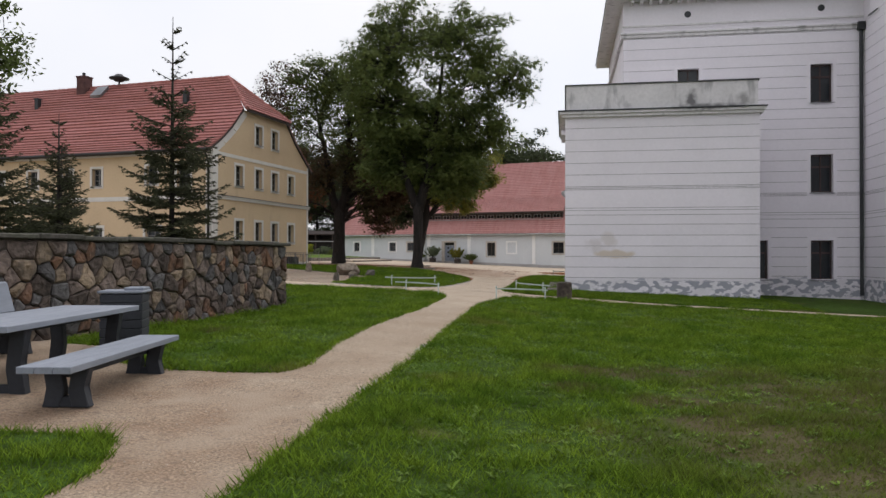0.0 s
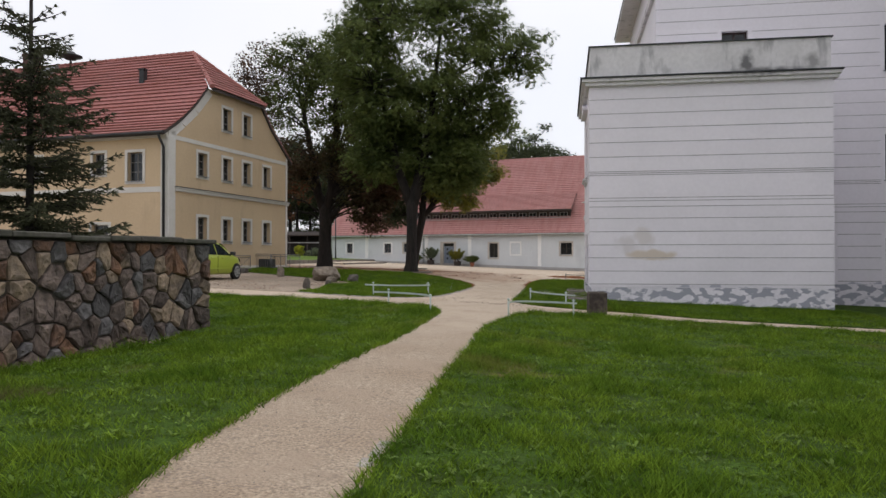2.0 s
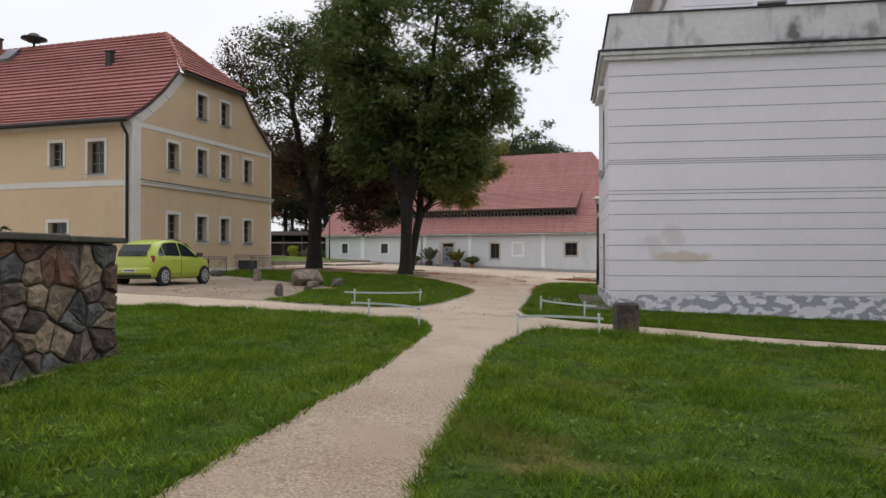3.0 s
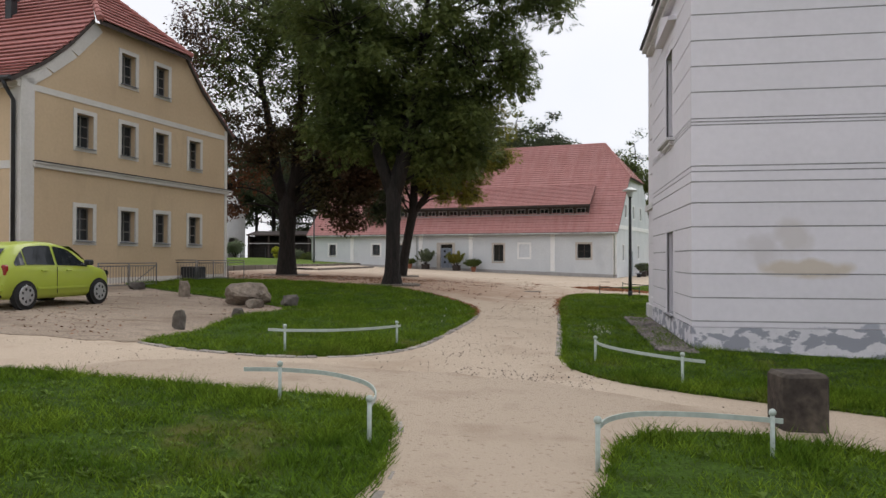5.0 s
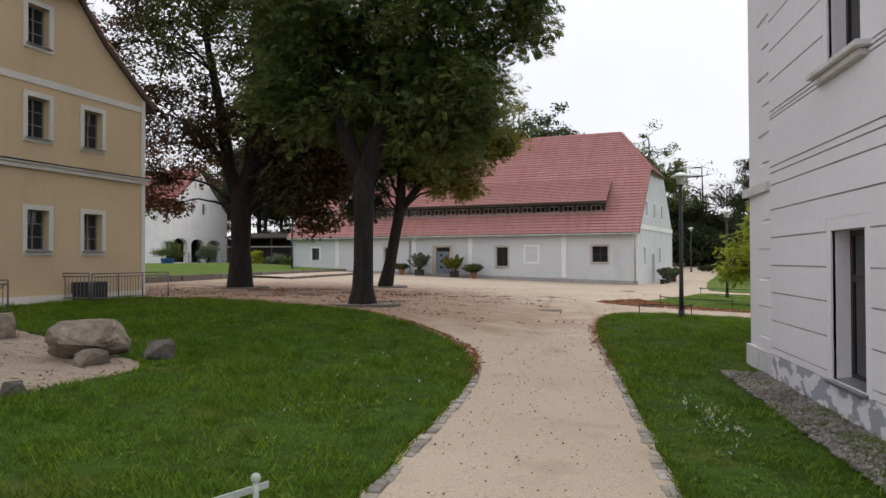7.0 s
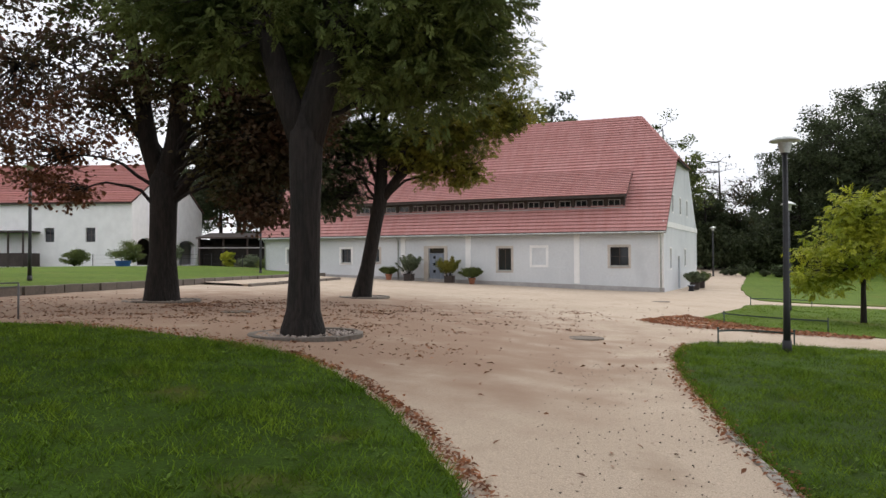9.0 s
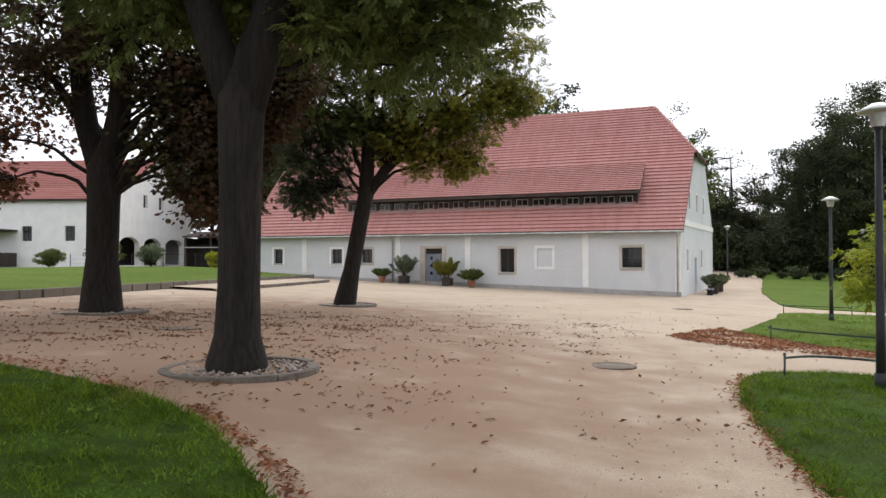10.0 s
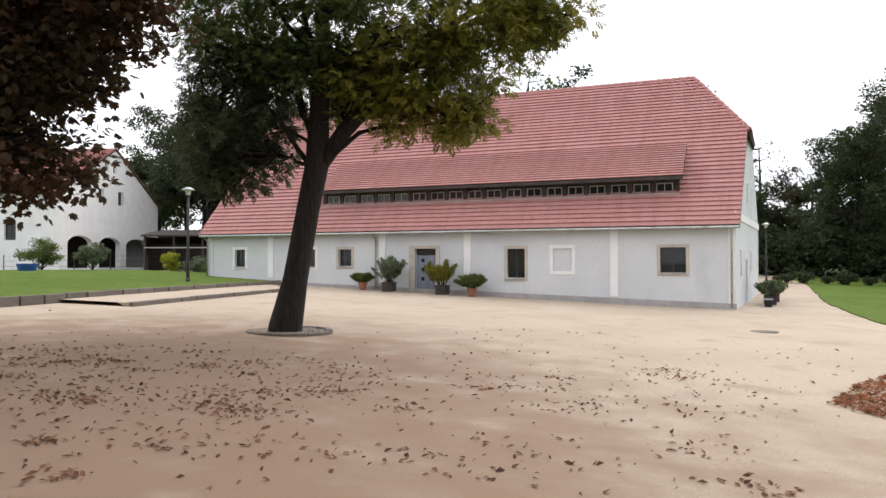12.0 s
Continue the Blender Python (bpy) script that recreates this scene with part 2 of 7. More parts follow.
STONE_FRAME = material("sandstone_frame", (0.56, 0.51, 0.455), 0.9, vary=0.12, grain=16, blotch=2, second=(0.47, 0.43, 0.385), bump=0.3)
TILE = mixed(material("red_roof_tile", (0.365, 0.15, 0.138), 0.85, vary=0.22, grain=6, blotch=0.7, second=(0.32, 0.12, 0.10), bump=0.5, per_object=0.1, stretch=(4, 0.7, 0.7), depth=0.02), (0.15, 0.06, 0.05), 0.6, 0.8, 5, seed=11)
TILE_NEW = mixed(material("light_red_roof_tile", (0.47, 0.24, 0.225), 0.8, vary=0.15, grain=6, blotch=0.6, second=(0.43, 0.20, 0.185), bump=0.4, per_object=0.06, stretch=(4, 0.7, 0.7), depth=0.02), (0.3, 0.12, 0.1), 0.62, 0.8, 5, seed=12)
BRICK = material("dark_chimney_brick", (0.10, 0.048, 0.045), 0.9, vary=0.3, grain=12, blotch=3, bump=0.4)
ZINC = material("zinc_sheet", (0.30, 0.31, 0.33), 0.45, 0.7, vary=0.1, grain=8, bump=0.1)
DARK_METAL = material("dark_painted_metal", (0.05, 0.052, 0.056), 0.5, 0.5, vary=0.15, grain=15, bump=0.1)
GALVANISED = material("galvanised_steel", (0.55, 0.58, 0.57), 0.45, 0.6, vary=0.15, grain=20, blotch=3, bump=0.1)
PALE_RAIL = material("pale_weathered_rail", (0.47, 0.53, 0.49), 0.6, 0.1, vary=0.15, grain=18, blotch=4, second=(0.42, 0.47, 0.43), bump=0.2)
DARK_RAIL = material("dark_green_rail", (0.06, 0.09, 0.08), 0.55, 0.3, vary=0.15, bump=0.1)
HOUSE_FRAME = material("grey_weathered_window_paint", (0.20, 0.19, 0.18), 0.55, vary=0.1, bump=0.05)
WHITE_FRAME = material("white_window_paint", (0.6, 0.6, 0.58), 0.5, vary=0.05, bump=0.05)
BROWN_FRAME = material("dark_brown_window_wood", (0.045, 0.022, 0.02), 0.5, vary=0.2, bump=0.1, stretch=(1, 1, 0.2))
# near-black timber colour holds the shade inside the open shed
SHADED_WOOD = material("shaded_shed_timber", (0.02, 0.018, 0.016), 0.85, vary=0.3, grain=14, bump=0.3, stretch=(1, 1, 0.3))
DARK_WOOD = material("dark_stained_wood", (0.065, 0.05, 0.045), 0.8, vary=0.3, grain=14, bump=0.3, stretch=(1, 1, 0.3))
GLASS = glass("window_glass")
KERB_DARK = material("dark_terrace_kerb", (0.175, 0.15, 0.13), 0.92, vary=0.25, grain=18, blotch=2, second=(0.15, 0.135, 0.115), bump=0.4, per_object=0.15)
BLUE_DOOR = material("grey_blue_door_paint", (0.25, 0.29, 0.36), 0.6, vary=0.08, grain=10, bump=0.1, stretch=(6, 1, 0.3))
BENCH_TOP = material("grey_recycled_plank", (0.225, 0.245, 0.29), 0.6, vary=0.12, grain=18, blotch=2, second=(0.175, 0.195, 0.235), bump=0.2, stretch=(1, 0.2, 1))
BENCH_LEG = material("dark_grey_composite", (0.028, 0.031, 0.04), 0.65, vary=0.15, grain=20, bump=0.2)
STONE = material("field_stone", (0.125, 0.095, 0.08), 0.92, vary=0.5, grain=11, blotch=4, second=(0.075, 0.058, 0.05), bump=1.0, depth=0.035, per_object=0.5)
STONE_PALE = material("pale_field_stone", (0.24, 0.18, 0.125), 0.92, vary=0.45, grain=11, blotch=4, second=(0.14, 0.11, 0.085), bump=1.0, depth=0.035, per_object=0.35)
STONE_RUST = material("rusty_field_stone", (0.15, 0.082, 0.05), 0.92, vary=0.45, grain=11, blotch=3, second=(0.075, 0.05, 0.04), bump=1.0, depth=0.035, per_object=0.4)
STONE_GREY = material("grey_field_stone", (0.105, 0.10, 0.10), 0.92, vary=0.5, grain=11, blotch=3, second=(0.06, 0.055, 0.055), bump=1.0, depth=0.035, per_object=0.4)
MORTAR = material("dark_mortar", (0.075, 0.062, 0.052), 0.95, vary=0.4, grain=25, bump=0.8)
COPING = material("dark_mossy_coping", (0.085, 0.078, 0.068), 0.95, vary=0.35, grain=12, blotch=2, second=(0.06, 0.062, 0.045), bump=0.7, per_object=0.2, depth=0.02)
BOULDER = material("granite_boulder", (0.25, 0.205, 0.16), 0.92, vary=0.4, grain=8, blotch=2.5, second=(0.13, 0.105, 0.085), bump=1.0, depth=0.05, per_object=0.3)
BOULDER_DARK = material("dark_granite_boulder", (0.12, 0.105, 0.09), 0.92, vary=0.4, grain=8, blotch=2.5, second=(0.065, 0.058, 0.052), bump=1.0, depth=0.05, per_object=0.2)
RAIL_STEEL = material("weathered_dark_steel", (0.17, 0.17, 0.175), 0.5, 0.5, vary=0.15, grain=20, bump=0.1)
KERB = material("granite_sett", (0.36, 0.325, 0.285), 0.9, vary=0.25, grain=25, blotch=3, bump=0.5, per_object=0.25)
GRIT = material("gravel_grit", (0.33, 0.275, 0.225), 0.95, vary=0.3, grain=30, bump=0.4, island=0.6)
RUBBLE = material("grey_drain_gravel", (0.21, 0.185, 0.17), 0.95, vary=0.3, grain=30, bump=0.6, island=0.45)
PEBBLE = material("pale_ring_pebble", (0.36, 0.31, 0.275), 0.95, vary=0.3, grain=30, bump=0.5, island=0.4)
BARK = material("dark_ribbed_bark", (0.026, 0.021, 0.019), 0.95, vary=0.5, grain=7, blotch=1.5, second=(0.016, 0.014, 0.013), bump=1.0, depth=0.06, stretch=(3, 3, 0.5))
BARK_THIN = material("thin_twig_bark", (0.03, 0.025, 0.022), 0.95, vary=0.3, bump=0.3)
LEAF_GREEN = leaf_material("ash_leaf", (0.14, 0.172, 0.05), (0.066, 0.095, 0.03), 0.35)
LEAF_WARM = leaf_material("yellowing_leaf", (0.23, 0.215, 0.036), (0.10, 0.125, 0.028), 0.35)
LEAF_BROWN = leaf_material("withered_chestnut_leaf", (0.105, 0.058, 0.036), (0.075, 0.06, 0.03), 0.35)
LEAF_RUST = leaf_material("rusty_chestnut_leaf", (0.17, 0.072, 0.036), (0.10, 0.055, 0.03), 0.35)
LEAF_OLIVE = leaf_material("dull_olive_leaf", (0.072, 0.07, 0.028), (0.076, 0.05, 0.028), 0.35)
LEAF_DARK = leaf_material("dark_wood_leaf", (0.074, 0.092, 0.045), (0.042, 0.056, 0.028), 0.35)
LEAF_LIME = leaf_material("lime_leaf", (0.36, 0.38, 0.035), (0.21, 0.28, 0.03), 0.3)
LEAF_SHRUB = leaf_material("oleander_leaf", (0.17, 0.20, 0.12), (0.10, 0.13, 0.075), 0.4)
NEEDLE = leaf_material("spruce_needle", (0.074, 0.08, 0.044), (0.054, 0.054, 0.032), 0.4, 0.6)
DEAD_LEAF = leaf_material("fallen_leaf", (0.26, 0.135, 0.08), (0.15, 0.085, 0.058), 0.5)
BLOCK_STONE = material("dark_lichened_block", (0.05, 0.04, 0.034), 0.95, vary=0.4, grain=12, blotch=3, second=(0.09, 0.075, 0.058), bump=0.8, depth=0.02)


def patched(m, colour, centre, reach, scale, seed, low=0.22, high=0.36, mode="MIX"):
    """Adds one ragged patch of another colour, of limited reach about a centre."""
    n, l = m.node_tree.nodes, m.node_tree.links
    bsdf = n["Principled BSDF"]
    before = bsdf.inputs["Base Color"].links[0].from_socket
    where, place, ball, tex, add, ramp, blend = n.new("ShaderNodeTexCoord"), n.new("ShaderNodeMapping"), n.new("ShaderNodeTexGradient"), n.new("ShaderNodeTexNoise"), n.new("ShaderNodeMath"), n.new("ShaderNodeMapRange"), n.new("ShaderNodeMix")
    place.vector_type = "TEXTURE"
    place.inputs["Location"].default_value, place.inputs["Scale"].default_value = centre, reach
    ball.gradient_type = "SPHERICAL"
    l.new(where.outputs["Object"], place.inputs["Vector"])
    l.new(place.outputs["Vector"], ball.inputs["Vector"])
    l.new(where.outputs["Object"], tex.inputs["Vector"])
    tex.inputs["Scale"].default_value, tex.inputs["Detail"].default_value = scale, 6
    add.operation = "MULTIPLY"
    l.new(ball.outputs["Fac"], add.inputs[0])
    l.new(tex.outputs["Fac"], add.inputs[1])
    ramp.inputs["From Min"].default_value, ramp.inputs["From Max"].default_value = low, high
    l.new(add.outputs["Value"], ramp.inputs["Value"])
    blend.data_type, blend.blend_type = "RGBA", mode
    blend.inputs["B"].default_value = (*colour, 1)
    l.new(before, blend.inputs["A"])
    l.new(ramp.outputs["Result"], blend.inputs["Factor"])
    l.new(blend.outputs["Result"], bsdf.inputs["Base Color"])
    return m


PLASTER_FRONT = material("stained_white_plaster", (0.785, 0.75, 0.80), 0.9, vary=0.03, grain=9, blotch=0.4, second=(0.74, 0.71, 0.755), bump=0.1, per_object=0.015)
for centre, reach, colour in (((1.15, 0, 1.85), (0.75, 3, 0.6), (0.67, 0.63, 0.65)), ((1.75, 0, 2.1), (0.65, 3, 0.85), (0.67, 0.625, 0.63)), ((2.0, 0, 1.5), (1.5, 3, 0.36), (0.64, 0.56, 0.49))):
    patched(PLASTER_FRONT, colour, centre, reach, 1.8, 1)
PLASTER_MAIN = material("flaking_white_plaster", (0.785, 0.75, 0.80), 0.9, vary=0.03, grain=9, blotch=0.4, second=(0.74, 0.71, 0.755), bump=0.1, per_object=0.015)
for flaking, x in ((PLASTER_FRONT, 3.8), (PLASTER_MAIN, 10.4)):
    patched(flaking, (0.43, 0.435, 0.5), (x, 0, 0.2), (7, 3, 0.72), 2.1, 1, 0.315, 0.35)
for centre, reach, colour in (((5.05, 30.85, 7.75), (0.42, 2, 0.75), (0.17, 0.165, 0.17)), ((5.6, 30.85, 7.42), (2.6, 2, 0.28), (0.2, 0.195, 0.2)), ((7.1, 30.85, 7.7), (0.6, 2, 0.5), (0.33, 0.32, 0.32))):
    patched(PARAPET, colour, centre, reach, 3.2, 1, 0.16, 0.4)
for centre, reach in (((1.3, 9.95, 0), (1.1, 0.6, 3)), ((2.15, 9.95, 0), (1.2, 0.7, 3)), ((0.15, 8.4, 0), (0.9, 0.5, 3)), ((1.2, 8.0, 0), (1.8, 0.7, 3)), ((0.5, 9.5, 0), (1.7, 0.9, 3)), ((2.6, 9.0, 0), (1.4, 0.9, 3)), ((1.6, 7.2, 0), (1.5, 0.8, 3)), ((4.6, 10.5, 0), (2.2, 1.2, 3)), ((-6.0, 12.0, 0), (0.9, 0.8, 3))):
    patched(LAWN, (0.085, 0.072, 0.036), centre, reach, 2.2, 1)
    patched(GRASS_BLADE, (0.11, 0.1, 0.042), centre, reach, 2.2, 1)
for centre, reach in (((4.4, 8.8, 0), (5.0, 3.6, 3)), ((2.6, 6.2, 0), (3.2, 2.4, 3)), ((6.5, 11.5, 0), (4.0, 3.0, 3))):
    patched(LAWN, (0.095, 0.08, 0.04), centre, reach, 1.6, 1, 0.12, 0.34)
    patched(GRASS_BLADE, (0.115, 0.105, 0.042), centre, reach, 1.6, 1, 0.12, 0.34)
# leaf-mould brown under the yard trees, with the crowns' shade painted in
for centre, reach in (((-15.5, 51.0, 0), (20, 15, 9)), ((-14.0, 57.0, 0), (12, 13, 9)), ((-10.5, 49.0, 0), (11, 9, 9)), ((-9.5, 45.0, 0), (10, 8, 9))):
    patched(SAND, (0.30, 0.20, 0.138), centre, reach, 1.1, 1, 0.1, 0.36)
# gravel multiplied darker and browner about the picnic table and bench
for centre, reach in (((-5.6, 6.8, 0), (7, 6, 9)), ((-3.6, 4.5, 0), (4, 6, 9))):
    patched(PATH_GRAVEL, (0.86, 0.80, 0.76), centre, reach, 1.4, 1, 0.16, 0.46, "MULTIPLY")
patched(PATH_GRAVEL, (0.46, 0.372, 0.285), (-2.5, 25.0, 0), (11, 10, 9), 0.9, 1, 0.06, 0.3)
mixed(PATH_GRAVEL, (0.30, 0.225, 0.16), 0.6, 0.7, 17, seed=9)
mixed(PATH_GRAVEL, (0.37, 0.285, 0.21), 0.54, 0.72, 1.3, seed=12)


# ---- ground, yard and lawns ----
def smooth_outline(points, step=0.35, jitter=0.05, seed=1, closed=True):
    """Rounds a polygon and roughens its edge."""
    rnd = random.Random(seed)
    out, n = [], len(points)
    for i in range(n if closed else n - 1):
        p0, p1, p2, p3 = (Vector(points[k % n]) if closed else Vector(points[min(max(k, 0), n - 1)]) for k in (i - 1, i, i + 1, i + 2))
        length = (p2 - p1).length
        steps = max(1, min(60, int(length / step)))
        k = 0.5 if length < 9 else 0.12
        m1, m2 = (p2 - p0) * k, (p3 - p1) * k
        m1, m2 = (v.normalized() * min(v.length, length) if v.length > 0 else v for v in (m1, m2))
        for j in range(steps):
            t = j / steps
            q = (2 * t**3 - 3 * t**2 + 1) * p1 + (t**3 - 2 * t**2 + t) * m1 + (3 * t**2 - 2 * t**3) * p2 + (t**3 - t**2) * m2
            out.append((q.x + rnd.uniform(-jitter, jitter), q.y + rnd.uniform(-jitter, jitter)))
    if not closed:
        out.append(tuple(points[-1]))
    return out


def sheet(outline, lift, thick):
    bm = bmesh.new()
    top = [bm.verts.new((x, y, ground(x, y) + lift)) for x, y in outline]
    low = [bm.verts.new((x, y, ground(x, y) + lift - thick)) for x, y in outline]
    lowest = set(low)
    face = bm.faces.new(top)
    n = len(top)
    for i in range(n):
        bm.faces.new((top[i], low[i], low[(i + 1) % n], top[(i + 1) % n]))
    bmesh.ops.triangulate(bm, faces=[face])
    for axis, places in ((0, (-35, -22, -20, -18, -16, -14, -12, -10, -8, -7, -6, -5, -4, -2, 6, 20)), (1, (2, 6, 7, 8, 9, 10, 11, 12, 16, 17, 18, 19, 20, 21, 22, 34, 36, 38, 40, 42, 44, 46, 48, 52, 56, 60, 72, 88, 90, 152))):
        for where in places:
            cut = Vector((where, 0, 0)) if axis == 0 else Vector((0, where, 0))
            bmesh.ops.bisect_plane(bm, geom=list(bm.verts) + list(bm.edges) + list(bm.faces), plane_co=cut, plane_no=Vector((1, 0, 0)) if axis == 0 else Vector((0, 1, 0)))
    for v in bm.verts:
        v.co.z = ground(v.co.x, v.co.y) + lift - (thick if v in lowest else 0)
    bmesh.ops.recalc_face_normals(bm, faces=list(bm.faces))
    return bm


def grid_sheet(xs, ys, lift):
    v = [(x, y, ground(x, y) + lift) for y in ys for x in xs]
    w = len(xs)
    return v, [(j * w + i, j * w + i + 1, (j + 1) * w + i + 1, (j + 1) * w + i) for j in range(len(ys) - 1) for i in range(w - 1)]


far = [-2500, -900, -300, -120, -60, -35, -22, -12, -8, -6, -4, -2, 2, 6, 12, 20, 40, 80, 160, 400, 1000, 2500]
solid("ground", quick_mesh("ground", *grid_sheet(far, [-2400, -600, -150, -40, 0, 6, 8, 10, 12, 16, 18, 20, 22, 34, 40, 48, 60, 72, 88, 90, 110, 130, 152, 200, 400, 1000, 2600], -0.06), LAWN), LAWN, "dark grassy ground running out to the horizon", "ground", kind="structure")
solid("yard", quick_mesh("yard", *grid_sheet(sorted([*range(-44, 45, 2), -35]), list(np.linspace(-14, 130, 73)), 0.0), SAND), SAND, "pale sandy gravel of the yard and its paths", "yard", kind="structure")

PATH_OUTLINE = [(-14, -13), (6, -13), (6, 20), (0, 24.5), (-3.2, 26.2), (-8, 25.6), (-9, 20), (-12, 14)]
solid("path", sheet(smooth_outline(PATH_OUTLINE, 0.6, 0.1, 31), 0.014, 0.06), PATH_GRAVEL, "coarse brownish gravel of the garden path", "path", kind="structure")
PARKING = mixed(mixed(material("trodden_parking_earth", (0.32, 0.255, 0.195), 0.95, vary=0.45, grain=30, blotch=0.5, second=(0.24, 0.185, 0.14), bump=0.8, depth=0.02), (0.20, 0.15, 0.105), 0.54, 0.66, 2.3, seed=4, stretch=(0.5, 1.4, 1)), (0.16, 0.12, 0.09), 0.6, 0.68, 9, seed=8, stretch=(0.6, 1.3, 1))
solid("parking_area", sheet(smooth_outline([(-8.6, 27.6), (-9.2, 27.25), (-13, 27.3), (-22, 27.6), (-22, 37.6), (-16, 39.0), (-12, 37.8), (-9.3, 36.0), (-8.7, 33)], 0.4, 0.12, 33), 0.01, 0.05), PARKING, "trodden brown earth of the parking area with litter", "parking area", kind="structure")
LAWNS = {
    "lawn_park": [(-2.05, -12), (-2.08, 0), (-2.08, 4.3), (-2.05, 7.1), (-2.0, 9.6), (-2.06, 12.5), (-2.15, 16), (-2.25, 19.7), (-2.05, 21.7), (-1.95, 22.5), (-1.8, 23.2), (-1.4, 23.7), (-0.7, 23.9), (0.6, 23.5), (2.4, 23.3), (5.2, 23.2), (14, 23.0), (30, 22.8), (30, -12)],
    "lawn_by_castle": [(-2.3, 28.4), (-2.1, 27.3), (-1.5, 26.5), (-0.3, 25.9), (1.2, 25.4), (2.7, 24.7), (5.7, 24.4), (14, 24.2), (30, 24.0), (30, 47), (12, 49.3), (2.9, 50.6), (1.1, 51.0), (-0.2, 50.9), (-1.0, 50.5), (-1.65, 49.3), (-2.1, 47.5), (-2.36, 44.3), (-2.4, 40), (-2.32, 34)],
    "lawn_by_wall": [(-4.7, 8.0), (-3.9, 8.0), (-3.3, 8.2), (-3.2, 8.9), (-3.4, 11), (-3.5, 14), (-3.45, 17.9), (-3.6, 21.3), (-3.7, 22.4), (-4.0, 23.6), (-4.5, 24.2), (-6, 24.3), (-7.5, 24.4), (-9.6, 24.3), (-11, 23.2), (-11, 19), (-10, 17.2), (-7.2, 17.5), (-7.9, 11.2), (-7.6, 10.2), (-6.4, 9.6), (-5.5, 8.4)],
    "lawn_behind_wall": [(-7.75, 17.1), (-9.8, 2), (-32, 2), (-32, 22), (-13, 22.8), (-11.2, 21)],
    "lawn_patch": [(-3.0, -9), (-3.05, 0), (-3.1, 3.9), (-3.25, 4.9), (-3.6, 5.25), (-4.4, 5.1), (-9.2, 4.4), (-10, -9)],
    "lawn_island": [(-8.9, 27.4), (-8.3, 27.1), (-7, 26.85), (-6, 27.0), (-5.3, 27.65), (-4.85, 28.8), (-4.68, 31.2), (-4.6, 34.5), (-4.72, 36.4), (-5.15, 38.1), (-6.05, 40.0), (-7.35, 42.0), (-8.8, 43.5), (-10.6, 44.6), (-12.3, 45.3), (-14.3, 45.8), (-16.6, 45.6), (-16.9, 43), (-16.9, 39.4), (-15.4, 38.2), (-13.4, 36.9), (-11.1, 35.6), (-9.3, 34.4), (-9.4, 32.5), (-9.2, 30.9), (-8.8, 28.9)],
    "lawn_by_lamp": [(0.4, 58.7), (0.8, 56.8), (2.4, 55.5), (5, 54.2), (14, 52.6), (34, 50), (34, 72), (11.4, 71.2), (5.2, 70.2), (3.3, 66), (1.2, 61)],
}
for n, (name, outline) in enumerate(LAWNS.items()):
    LAWNS[name] = smooth_outline(outline, 0.22, 0.03, n)
    solid(name, sheet(LAWNS[name], 0.025, 0.12), LAWN_SUNNY if name == "lawn_by_lamp" else LAWN, "mown green lawn with worn uneven edges", "lawn", kind="structure")
LAWNS["lawn_far"] = [(6.1, 74.8), (12, 73.6), (40, 72.4), (44, 129), (17, 129), (13, 106), (8.6, 89)]
solid("lawn_far", sheet(smooth_outline(LAWNS["lawn_far"], 1.0, 0.08, 20), 0.05, 0.12), LAWN_SUNNY, "wide mown lawn before the edge of the wood", "lawn", kind="structure")
LAWNS["lawn_terrace"] = [(-22.5, 47.5), (-22.45, 54), (-22.3, 61.6), (-22.1, 70), (-21.9, 78), (-21.6, 84.3), (-26.5, 86.3), (-29, 92), (-44, 92), (-44, 47)]
solid("lawn_terrace", sheet(LAWNS["lawn_terrace"], 0.27, 0.4), LAWN_SUNNY, "raised green lawn behind a low stone kerb", "lawn", kind="structure")


